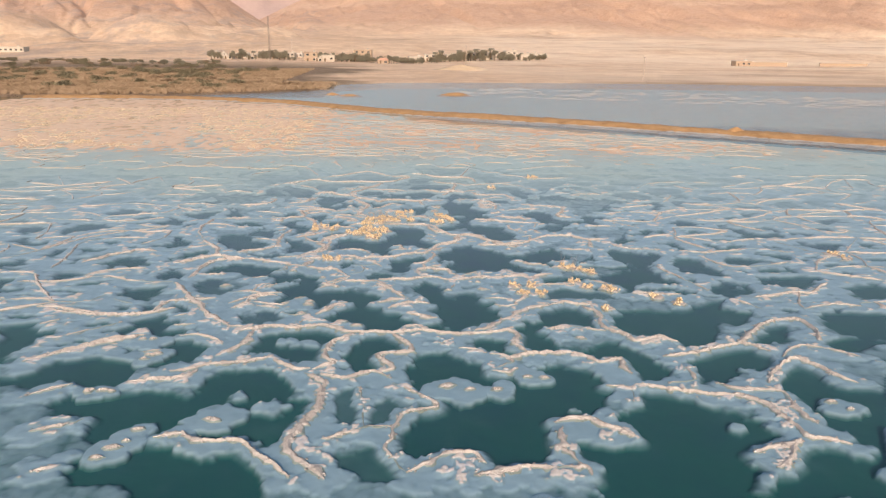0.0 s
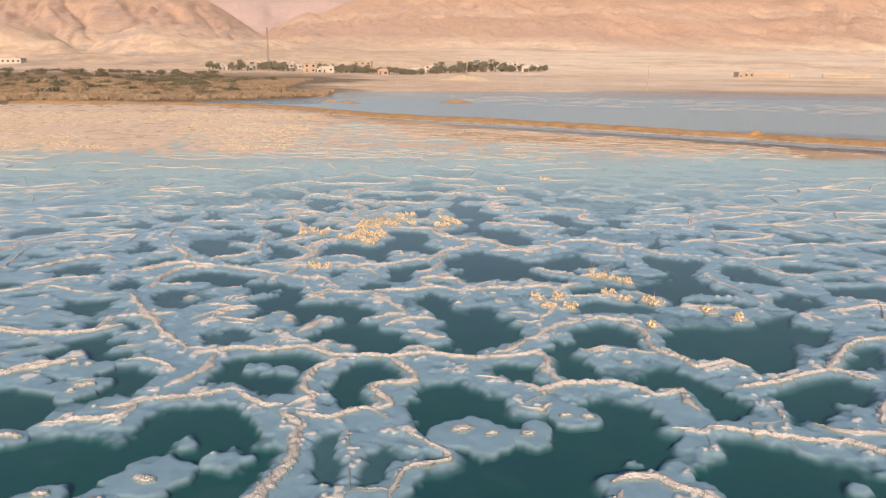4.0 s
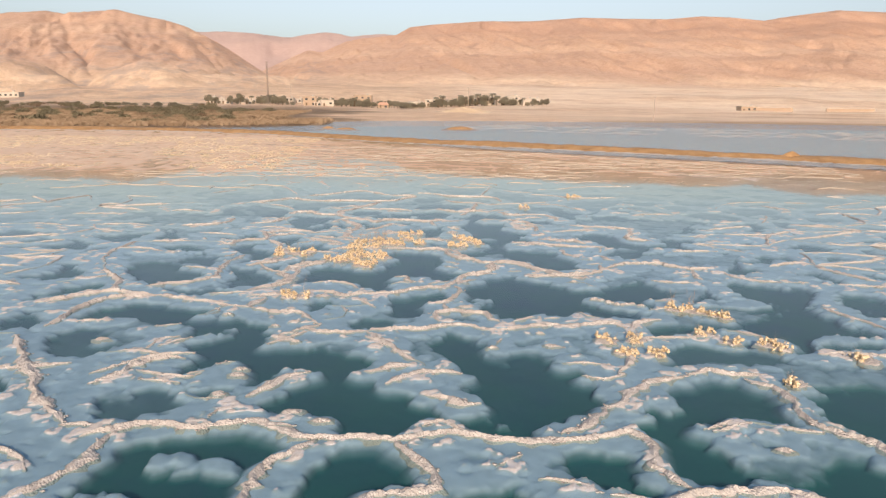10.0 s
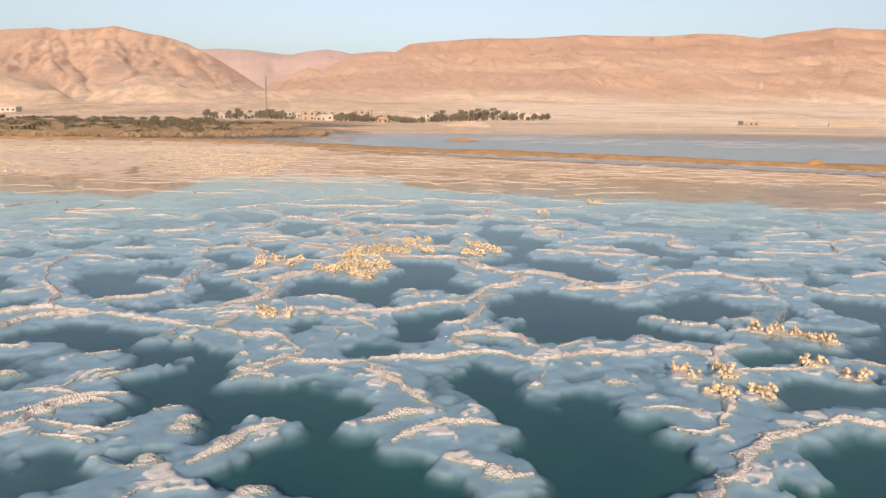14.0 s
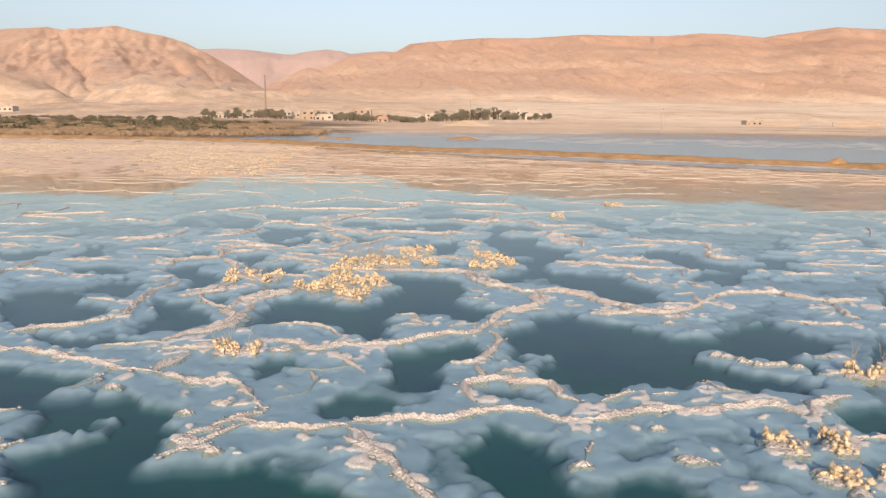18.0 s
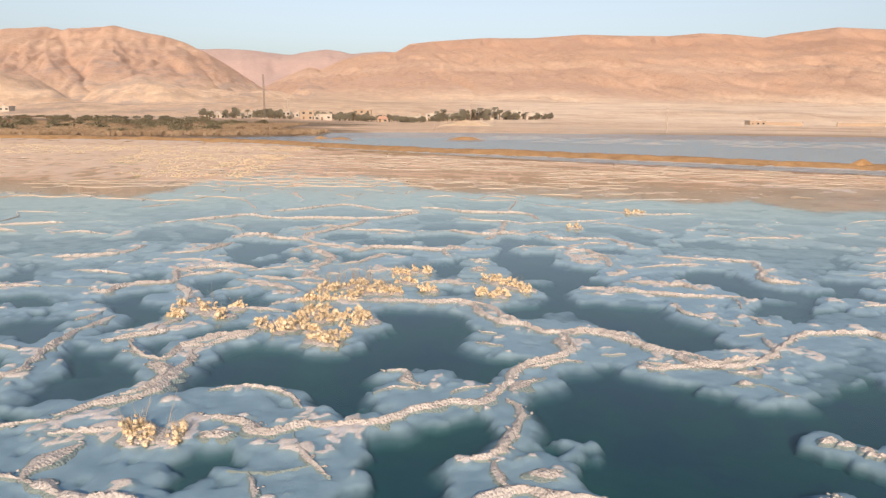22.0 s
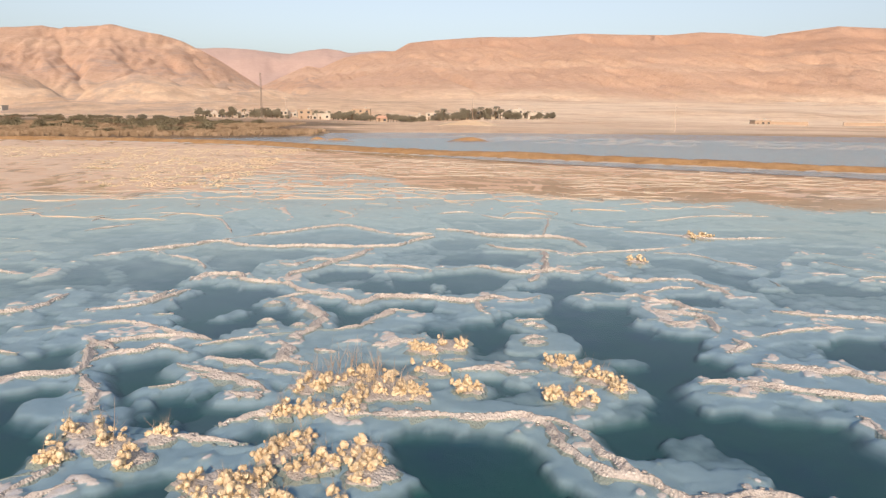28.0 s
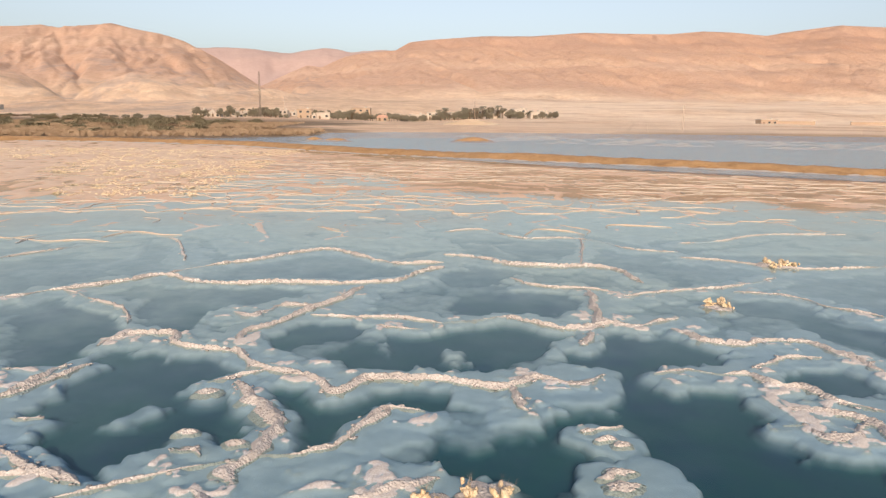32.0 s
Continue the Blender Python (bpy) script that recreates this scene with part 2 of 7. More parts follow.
def hashed(ix, iy, seed):
    h = (ix.astype(np.int64) * 374761393 + iy.astype(np.int64) * 668265263 + seed * 144665) & 0x7FFFFFFF
    h = ((h ^ (h >> 13)) * 1274126177) & 0x7FFFFFFF
    return ((h ^ (h >> 16)) & 0xFFFF) / 65535.0


def vnoise(x, y, seed=0):
    """Smooth value noise in 0..1."""
    x, y = np.asarray(x, float), np.asarray(y, float)
    ix, iy = np.floor(x), np.floor(y)
    u, v = x - ix, y - iy
    u, v = u * u * (3 - 2 * u), v * v * (3 - 2 * v)
    a, b = hashed(ix, iy, seed), hashed(ix + 1, iy, seed)
    c, d = hashed(ix, iy + 1, seed), hashed(ix + 1, iy + 1, seed)
    return (a * (1 - u) + b * u) * (1 - v) + (c * (1 - u) + d * u) * v


def fbm(x, y, octaves=4, seed=0, gain=0.5):
    total, amp, norm = 0.0, 1.0, 0.0
    for k in range(octaves):
        total = total + amp * vnoise(x * 2 ** k, y * 2 ** k, seed + 17 * k)
        norm, amp = norm + amp, amp * gain
    return total / norm


def step(lo, hi, v):
    u = np.clip((v - lo) / (hi - lo), 0, 1)
    return u * u * (3 - 2 * u)


def mesh_of(name, verts, faces, material, smooth=False):
    used = sorted({i for f in faces for i in f})
    place = {old: k for k, old in enumerate(used)}
    me = bpy.data.meshes.new(name)
    me.from_pydata([tuple(verts[i]) for i in used], [], [tuple(place[i] for i in f) for f in faces])
    me.materials.append(material)
    if smooth:
        me.shade_smooth()
    return me


def grid_mesh(name, gx, gy, gz, material, keep=None):
    """A sheet from 2D arrays of x, y, z; keep masks the vertices that stay."""
    ny, nx = gx.shape
    idx = np.arange(nx * ny).reshape(ny, nx)
    q = np.stack([idx[:-1, :-1], idx[:-1, 1:], idx[1:, 1:], idx[1:, :-1]], -1).reshape(-1, 4)
    co = np.stack([gx, gy, gz], -1).reshape(-1, 3)
    if keep is not None:
        k = keep.reshape(-1)
        q = q[k[q].all(1)]
        used = np.unique(q)
        back = np.zeros(nx * ny, int)
        back[used] = np.arange(len(used))
        q, co = back[q], co[used]
    me = bpy.data.meshes.new(name)
    me.vertices.add(len(co))
    me.vertices.foreach_set("co", co.astype(np.float32).ravel())
    me.loops.add(q.size)
    me.loops.foreach_set("vertex_index", q.astype(np.int32).ravel())
    me.polygons.add(len(q))
    me.polygons.foreach_set("loop_start", np.arange(0, q.size, 4, dtype=np.int32))
    me.update(calc_edges=True)
    me.shade_smooth()
    me.materials.append(material)
    return me


def under(name, data, parent, label="", m=None):
    ob = new(name, data)
    ob.parent = parent
    if m is not None:
        ob.matrix_basis = m
    return tagged(ob, label)


def part(name, bm, material, parent, label=""):
    me = bpy.data.meshes.new(name)
    bm.to_mesh(me)
    bm.free()
    me.materials.append(material)
    return under(name, me, parent, label)


def empty(name, m):
    ob = new(name)
    ob.matrix_basis = m
    ob.empty_display_size = 0.2
    return ob


def box(sx, sy, sz, at=(0, 0, 0), bevel=0.0):
    bm = bmesh.new()
    bmesh.ops.create_cube(bm, size=1, matrix=Matrix.Translation(at) @ Matrix.Diagonal((sx, sy, sz, 1)))
    if bevel:
        bmesh.ops.bevel(bm, geom=bm.edges[:], offset=bevel, segments=1, affect="EDGES")
    return bm


# ---- the salt: shelves under water with crusted ridges on them ----
def spaced(lo, fine_lo, fine_hi, hi, fine, grow):
    mid = list(np.arange(fine_lo, fine_hi, fine))
    a, b, d = [], [], fine
    v = mid[-1]
    while v < hi:
        d = min(d * grow, 0.42)
        v += d
        b.append(v)
    v, d = mid[0], fine
    while v > lo:
        d = min(d * grow, 0.42)
        v -= d
        a.append(v)
    return np.array(a[::-1] + mid + b)


GX = spaced(-75, -10.5, 11, 85, 0.06, 1.022)
GY = spaced(-32, -9, 33, 140, 0.06, 1.012)
XX, YY = np.meshgrid(GX, GY)
PAD = np.full(XX.shape, -2.0)
LINE = np.full(XX.shape, 9.0)
CREST = np.full(XX.shape, -2.0)
OPEN = np.full(XX.shape, -2.0)
DEEP = np.zeros(XX.shape)
HUMP = np.full(XX.shape, -2.0)


def window(cx0, cx1, cy0, cy1):
    i0, i1 = np.searchsorted(GX, (cx0, cx1))
    j0, j1 = np.searchsorted(GY, (cy0, cy1))
    return slice(j0, j1), slice(i0, i1)


def stamp(cx, cy, r, onto=PAD):
    """Adds one round pillow of salt to the shelf, or to the crest on it."""
    w = window(cx - r - 0.55, cx + r + 0.55, cy - r - 0.55, cy + r + 0.55)
    if onto[w].size:
        onto[w] = np.maximum(onto[w], r - np.hypot(XX[w] - cx, YY[w] - cy))


def near_line(p):
    for cx, cy in p[::12]:
        w = window(cx - 4, cx + 4, cy - 4, cy + 4)
        if LINE[w].size:
            LINE[w] = np.minimum(LINE[w], np.hypot(XX[w] - cx, YY[w] - cy))


def curve_through(pts, gap):
    """Evenly spaced points of a smooth curve through pts."""
    p = np.array([pts[0], *pts, pts[-1]], float)
    out = []
    for k in range(1, len(p) - 2):
        a, b, c, d = p[k - 1:k + 3]
        n = max(2, int(np.hypot(*(c - b)) / gap))
        u = np.linspace(0, 1, n, endpoint=False)[:, None]
        out.append(0.5 * (2 * b + (c - a) * u + (2 * a - 5 * b + 4 * c - d) * u ** 2 + (3 * b - a - 3 * c + d) * u ** 3))
    return np.vstack(out + [p[-1:]])


def depth_in(x, y, outline):
    """How far points lie inside a closed outline; negative outside it."""
    d = np.full(x.shape, 99.0)
    odd = np.zeros(x.shape, bool)
    for (ax, ay), (bx, by) in zip(outline, np.roll(outline, -1, 0)):
        ex, ey = bx - ax, by - ay
        t = np.clip(((x - ax) * ex + (y - ay) * ey) / (ex * ex + ey * ey + 1e-12), 0, 1)
        d = np.minimum(d, np.hypot(x - ax - t * ex, y - ay - t * ey))
        if abs(ey) > 1e-9:
            odd ^= ((ay > y) != (by > y)) & (x < ax + (y - ay) / ey * ex)
    return np.where(odd, d, -d)


def pool(deep, *pts):
    """One pool of open brine between the salt shelves."""
    p = np.array(pts, float)
    ring = curve_through([*pts, pts[0]], 0.35)[:-1]
    w = window(*(p[:, 0].min() - 1.6, p[:, 0].max() + 1.6), *(p[:, 1].min() - 1.6, p[:, 1].max() + 1.6))
    if OPEN[w].size:
        d = depth_in(XX[w], YY[w], ring)
        DEEP[w] = np.where(d > OPEN[w], deep, DEEP[w])
        OPEN[w] = np.maximum(OPEN[w], d)


def rounds(x, y, size, seed):
    """Distance from the middle of the nearest of many irregular round cells, in cell widths."""
    x, y = x / size, y / size
    ix, iy = np.floor(x), np.floor(y)
    near = np.full(x.shape, 9.0)
    for dx in (-1, 0, 1):
        for dy in (-1, 0, 1):
            cx, cy = ix + dx, iy + dy
            near = np.minimum(near, np.hypot(cx + hashed(cx, cy, seed) - x, cy + hashed(cx, cy, seed + 1) - y))
    return near


def knobbly(x, y, size, seed):
    """Rounded lumps side by side, 0 to 1."""
    return np.sqrt(np.clip(1 - (rounds(x, y, size, seed) * 1.25) ** 2, 0, 1))


#          crest half-width, shelf half-width
KINDS = {"main": (0.074, 0.5), "thin": (0.042, 0.42), "broad": (0.092, 0.55)}
LUMP = np.array([(0, 0, 1), (0.9, 0, 0.35), (0.28, 0.86, 0.3), (-0.73, 0.53, 0.4), (-0.73, -0.53, 0.3), (0.28, -0.86, 0.4),
                 (0.6, 0.5, -0.4), (-0.3, 0.8, -0.4), (-0.9, 0, -0.4), (-0.3, -0.8, -0.4), (0.6, -0.5, -0.4)])
LUMP_FACES = [(0, 1, 2), (0, 2, 3), (0, 3, 4), (0, 4, 5), (0, 5, 1), (1, 6, 2), (2, 7, 3), (3, 8, 4), (4, 9, 5), (5, 10, 1),
              (6, 7, 2), (7, 8, 3), (8, 9, 4), (9, 10, 5), (10, 6, 1)]


def add_lump(verts, faces, c, r, flat=1.0):
    ang = rng.uniform(0, 6.28)
    ca, sa = math.cos(ang), math.sin(ang)
    v = LUMP * (r * rng.uniform(0.8, 1.6), r * rng.uniform(0.7, 1.1), r * rng.uniform(0.45, 0.8) * flat)
    v = v + rng.uniform(-0.25, 0.25, v.shape) * r * (1, 1, flat)
    v = np.stack([v[:, 0] * ca - v[:, 1] * sa, v[:, 0] * sa + v[:, 1] * ca, v[:, 2]], 1) + c
    base = len(verts)
    verts += [tuple(x) for x in v]
    faces += [tuple(base + i for i in f) for f in LUMP_FACES]


def crust(p, half, patchy, bits=1.0, gap=0.06):
    """A raised strip of knobbly salt along p, and the loose lumps beside it: two meshes."""
    n = len(p)
    along = np.gradient(p, axis=0)
    side = np.stack([-along[:, 1], along[:, 0]], 1) / (np.hypot(along[:, 0], along[:, 1])[:, None] + 1e-9)
    s = np.arange(n) * gap
    seed = int(rng.integers(1, 9999))
    row = s * 0 + seed
    wob = (vnoise(s * 1.3, row, 3) - 0.5) * 0.3 + (vnoise(s * 3.5, row, 4) - 0.5) * 0.22
    ends = np.clip(np.minimum(s, s[-1] - s) / 0.6, 0, 1)
    p = p + side * (wob * min(1.0, half * 6))[:, None]
    wide = half * (0.35 + 0.5 * vnoise(s * 1.7, row, 5) + 0.7 * vnoise(s * 5, row, 15)) * (0.15 + 0.85 * ends ** 0.7)
    lift = vnoise(s * 0.8, row, 6)
    whole = np.clip((lift - patchy) * 7, 0, 1)
    wide = wide * (0.35 + 0.65 * whole) * (1 - 0.3 * step(22, 42, p[:, 1]))
    across = np.array((-2.2, -1.5, -1.15, -0.85, -0.6, -0.35, -0.12, 0.12, 0.35, 0.6, 0.85, 1.15, 1.5, 2.2))
    left, right = 0.55 + 0.9 * vnoise(s * 7, row, 31), 0.55 + 0.9 * vnoise(s * 7, row, 32)
    reach = np.where(across[None, :] < 0, left[:, None], right[:, None])
    gx = p[:, :1] + side[:, :1] * across * wide[:, None] * reach
    gy = p[:, 1:] + side[:, 1:] * across * wide[:, None] * reach
    lumps = 0.22 * knobbly(gx, gy, 0.26, 4) + 0.5 * knobbly(gx, gy, 0.12, 5) + 0.28 * knobbly(gx, gy, 0.075, 9)
    up = (0.042 + 0.04 * lift) * (0.4 + 0.6 * whole) * (0.25 + 0.75 * ends) * np.minimum(1.0, half / 0.08 + 0.15)
    shape = np.clip(1 - (np.abs(across) / 1.5) ** 1.3, 0, 1)
    gz = up[:, None] * (shape * (1.9 * lumps - 0.25) - 0.35 * (1 - whole)[:, None]) - 0.012 + np.where(np.abs(across) > 1.6, -0.07, 0)
    strip = grid_mesh("crust", gx, gy, gz, SALT)
    lv, lf = [], []
    for k in range(0, n, 2):
        if whole[k] < 0.3 or rng.random() > bits * 0.35:
            continue
        u = rng.choice((-1, 1)) * rng.uniform(0.9, 1.9)
        for _ in range(int(rng.integers(1, 4))):
            at = p[k] + side[k] * u * wide[k] + rng.normal(0, 0.035, 2)
            add_lump(lv, lf, np.array([*at, rng.uniform(-0.008, 0.004)]), rng.uniform(0.022, 0.05), 0.5)
    return strip, mesh_of("loose_salt", lv, lf, SALT, True), p


TAKEN = []


def ridge(kind, *pts, gap=0.04, bits=1.0, joined=None):
    """One salt ridge of the plan: its shelf under water and the crust that stands out of it."""
    half, shelf = KINDS[kind]
    p = curve_through(pts, gap)
    strip, loose, p = crust(p, half * (1.0 if joined is None else 0.8), {"main": 0.02, "thin": 0.2, "broad": 0.04}[kind], bits, gap)
    TAKEN.append(p[::6])
    near_line(p)
    for k in range(0, len(p), max(2, int(0.18 / gap))):
        for _ in range(2):
            off = rng.normal(0, 0.55, 2) * shelf * 0.8
            stamp(p[k, 0] + off[0], p[k, 1] + off[1], shelf * rng.uniform(0.5, 1.25))
        off = rng.normal(0, 0.05, 2)
        stamp(p[k, 0] + off[0], p[k, 1] + off[1], 0.05 + half * rng.uniform(0.7, 1.5), CREST)
    if joined is not None:
        joined += [strip, loose]
        return
    ob = empty("salt_ridge", Matrix.Identity(4))
    under("crust", strip, ob)
    tagged(under("loose_salt", loose, ob, "small loose salt lumps"), kind="stuff")
    tagged(ob, {"main": "long rough ridge of white salt crust rising from the brine",
                "thin": "thin broken line of white salt crust in shallow brine",
                "broad": "broad crumbly band of grey-white salt crust between pools"}[kind], "salt ridge", "salt ridges on the lake")


def crust_patch(cx, cy, r, seed, name):
    """A ragged patch of knobbly dry salt."""
    a, q = np.meshgrid(np.linspace(0, 2 * math.pi, 49), np.linspace(0.02, 1.0, 11))
    edge = 0.55 + 0.9 * fbm(np.cos(a) * 1.7 + seed, np.sin(a) * 1.7, 3, seed)
    gx, gy = cx + np.cos(a) * q * r * edge * 1.35, cy + np.sin(a) * q * r * edge * 0.85
    rough = 0.6 * knobbly(gx, gy, 0.12, seed) + 0.4 * knobbly(gx, gy, 0.06, seed + 3)
    gz = 0.062 * (1 - q ** 1.5) * (0.1 + 1.2 * rough) - 0.02 - 0.03 * q ** 3 - 0.03 * (q > 0.95)
    return grid_mesh(name, gx, gy, gz, SALT)


def dab(r, *pts):
    for k, (x, y) in enumerate(pts):
        stamp(x, y, r * 0.8, CREST)
        ob = new("salt_patch", crust_patch(x, y, r * 1.15, int(rng.integers(1, 900)), "salt_patch"))
        tagged(ob, "small ragged patch of dry white salt on the shelf", "salt patch", "salt patches")


def hump(r, *pts):
    """A rounded pillow of salt that stays under water."""
    p = np.array(pts) if len(pts) == 1 else curve_through(pts, 0.15)
    for x, y in p:
        for _ in range(3):
            stamp(x + rng.normal(0, r * 0.25), y + rng.normal(0, r * 0.25), 0.06 + r * rng.uniform(0.8, 1.3), HUMP)


def islet(r, *pts):
    """A rounded salt island standing alone in a pool, crusted on top."""
    p = np.array(pts) if len(pts) == 1 else curve_through(pts, 0.12)
    r = 1.5 * r
    lo, hi = p.min(0) - r - 0.7, p.max(0) + r + 0.7
    xs, ys = np.meshgrid(np.arange(lo[0], hi[0], 0.05), np.arange(lo[1], hi[1], 0.05))
    f = np.full(xs.shape, -2.0)
    for x, y in p:
        for _ in range(4):
            off, q = rng.normal(0, r * 0.3, 2), r * rng.uniform(0.6, 1.0)
            f = np.maximum(f, q - np.hypot(xs - x - off[0], ys - y - off[1]))
    tops = [(x + rng.normal(0, r * 0.25), y + rng.normal(0, r * 0.3), r * rng.uniform(0.22, 0.45)) for x, y in p[::max(1, int(r * 0.55 / 0.12))]]
    f = 1.6 * f + 0.1 + scallops(xs, ys)
    for x, y, q in tops:
        f = np.maximum(f, 1.3 * (q * 1.7 + 0.12 - np.hypot(xs - x, ys - y)))
    holder = empty("salt_island", Matrix.Identity(4))
    tagged(holder, "rounded white salt island alone in a dark pool", "salt island", "salt islands")
    zs = shelf_height(f, xs, ys) - 0.9 * np.clip(0.035 - f, 0, 0.2)
    under("shelf", grid_mesh("shelf", xs, ys, zs, BED, f > -0.2), holder, "pale submerged salt shelf")
    for x, y, q in tops:
        under("crust", crust_patch(x, y, q, int(rng.integers(1, 900)), "crust"), holder, "rough dry salt crust")


def scallops(x, y):
    """Rounded lobes along the edge of a shelf."""
    return 0.34 * (0.42 - rounds(x, y, 0.75, 71)) + 0.2 * (0.42 - rounds(x, y, 0.3, 73)) + 0.18 * (fbm(x * 1.1, y * 1.1, 3, 91) - 0.5)


def bulge(u):
    """The profile of a rounded shoulder, 0 to 1."""
    return np.sqrt(1 - (1 - np.clip(u, 0, 1)) ** 2)


def shelf_height(f, x, y, deep=1.0, pad=None):
    """The bed: level pools, a rounded edge, the sunken shelf beyond it, and paler pillows where the salt has grown highest."""
    pad = f if pad is None else pad
    floor = -0.062 - 0.085 * deep + 0.02 * (fbm(x * 0.25, y * 0.25, 3, 9) - 0.5)
    lumps = 0.03 * (knobbly(x, y, 0.55, 41) - 0.6) + 0.016 * (knobbly(x, y, 0.25, 43) - 0.5) + 0.03 * (fbm(x * 0.8, y * 0.8, 3, 5) - 0.5)
    rise = bulge((f - 0.035) / 0.28)
    top = bulge((pad + 0.06) / 0.36)
    z = 1.8 * (floor + (-0.074 - floor) * rise + 0.046 * top * rise + lumps * rise)
    return np.where(z > -0.055, -0.055 + 0.25 * (z + 0.055), z)


# pools: how deep, and their outline
pool(1, (-12.4, -1.55), (-11, -1.65), (-9.65, -1.45), (-8.75, -2.15), (-8.45, -1.35), (-8.4, -0.55), (-7.5, 0), (-6.25, -0.05), (-5.55, -1.15), (-5.5, -2.1), (-4.75, -2.5), (-4.95, -3.45), (-5.3, -4.5), (-5.6, -5), (-6.05, -5), (-6.5, -4.6), (-7.45, -4.5), (-7.95, -3.6), (-8.6, -3.7), (-9.15, -4.3), (-9.65, -3.65), (-10.2, -3.7), (-10.4, -4.35), (-11.1, -4.15), (-11.4, -3.25), (-12.5, -2.8), (-13.05, -2.1))
pool(1, (-10.85, -5.4), (-10.25, -5.5), (-9.4, -5.4), (-9.1, -4.7), (-7.8, -5.45), (-7.05, -5.65), (-6.35, -5.5), (-5.85, -6.1), (-5.6, -6.85), (-5.55, -7.7), (-8.45, -7.5), (-9, -6.5), (-9.85, -6.45), (-10.5, -6.55), (-10.85, -5.75))
pool(1, (-14.85, 0), (-14.35, 0.85), (-13.6, 1.7), (-12.5, 2.35), (-11.65, 2.55), (-10.2, 2.25), (-9.45, 1), (-11.2, 0.45), (-11.1, -0.8), (-12.55, -0.7), (-13.15, -0.2), (-13.85, -0.65), (-14.5, -0.7), (-15.65, -0.55), (-15.85, -0.15))
pool(1, (-13.2, 3.7), (-12, 4.5), (-11.25, 5.35), (-10.5, 3.85), (-9.8, 2.2), (-11.35, 3.25), (-12.5, 3.5))
pool(1, (-16.95, 4.2), (-15.4, 3.55), (-14.55, 3), (-14.65, 1.9), (-15.6, 1.5), (-16.6, 1.2), (-17.95, 3.7))
pool(1, (-18.2, 9.55), (-16.25, 9.05), (-13.7, 8.95), (-12.8, 9.25), (-13.05, 7.8), (-13.8, 7.1), (-15, 7.15), (-16.75, 7.95))
pool(1, (-0.8, 0.75), (0.15, 1.05), (0.65, 0.65), (1.25, -0.05), (1.65, -0.8), (2.7, -1), (3.9, -0.35), (5.3, -0.85), (5.6, -1.8), (5.5, -2.6), (4.4, -3.7), (3.3, -4), (2.9, -4.6), (2.75, -5.45), (2.5, -6.25), (1.75, -6.5), (1.25, -6.6), (0.9, -6.2), (0.5, -5.7), (-0.4, -5.5), (-1.2, -5.75), (-1.8, -5.15), (-1.4, -4.6), (-1.05, -3.85), (-0.8, -3.25), (-0.85, -2.35), (-1.15, -1.2), (-1.25, -0.15))
pool(1, (6.25, -3.5), (7.05, -2.45), (8, -2.9), (8.5, -3.8), (9.3, -4), (9.85, -4.85), (9.85, -5.45), (9.3, -5.85), (8.65, -6.1), (8.3, -6.75), (8.55, -7.15), (7.85, -7.75), (7.4, -8.55), (3.7, -8.3), (4.1, -6.7), (3.9, -6.35), (3.8, -5.8), (4.4, -5.85), (5.4, -5.75), (5.85, -5.2), (5.65, -4.6), (5.35, -4.1))
pool(1, (10.15, -6.6), (10.7, -6.25), (11.5, -6.7), (12.2, -7.25), (11, -8.75), (8.4, -8.6), (8.9, -7.5), (9.65, -7.1))
pool(1, (13, -0.95), (13.95, -0.8), (13.6, -2.25), (14.1, -2.7), (15, -3.3), (12.9, -5.95), (12.4, -5.45), (11.95, -5.15), (12.1, -4.2), (11.9, -3.3), (11.8, -2.55))
pool(1, (9.3, -0.05), (11, 0.8), (12.3, 0.75), (12.7, 0), (12.4, -0.9), (11.65, -1.1), (11, -0.85), (10.35, -1.65), (9.3, -2.2), (9.2, -1.6), (9.5, -0.75))
pool(1, (7.85, 4.05), (8.4, 5), (9.75, 4.9), (11.9, 5.15), (13.5, 5.75), (14.05, 4.35), (13.15, 3.15), (12.5, 3.8), (11.5, 2.1), (10.75, 1.2), (9.7, 1.15), (9.4, 2.2), (8.3, 2.4), (7.8, 2.85))
pool(1, (12.55, 2.05), (14.3, 3.1), (14.9, 2.5), (13.8, 1.45), (12.75, 1.25))
pool(1, (17.4, 5.2), (19.1, 6.2), (21.2, 6.5), (23.1, 6.4), (19.35, 1.7), (17.7, 1.75), (17, 2.35), (17.1, 3.25))
pool(1, (15.85, 1.2), (17.65, 1.65), (18.5, 1.2), (16.75, 0.5), (15.8, 0.3))
pool(0.5, (-3.7, -2.2), (-3.2, -1.65), (-2.95, -3.1), (-1.95, -2.45), (-1.95, -3.35), (-2.3, -3.95), (-3.1, -4.05), (-3.6, -3.7))
pool(0.6, (-3.45, -5.85), (-2.55, -5.4), (-1.95, -6.1), (-1.8, -6.7), (-2.55, -6.8), (-3.3, -6.35))
pool(1, (3.5, 3.5), (4.4, 4.5), (5.25, 5.45), (6.4, 5.85), (6.95, 5.2), (7, 4), (7.1, 3.3), (6.75, 3.15), (6.25, 3.35), (5.6, 3.55), (4.65, 3.1), (4.3, 2.5), (4.6, 1.9), (5.1, 1.2), (5.75, 0.9), (6.3, 1.25), (7.2, 1.6), (7.45, 0.95), (7.9, 0.4), (8.1, 0.15), (8.1, -0.7), (7.85, -1.55), (7.2, -1.5), (7.2, -0.45), (7.05, 0.1), (6.65, 0.25), (5.95, 0.3), (5.55, 0.8), (5, 1.2), (4.3, 1.1), (3.6, 1.05), (3.45, 1.85), (3.6, 2.55))
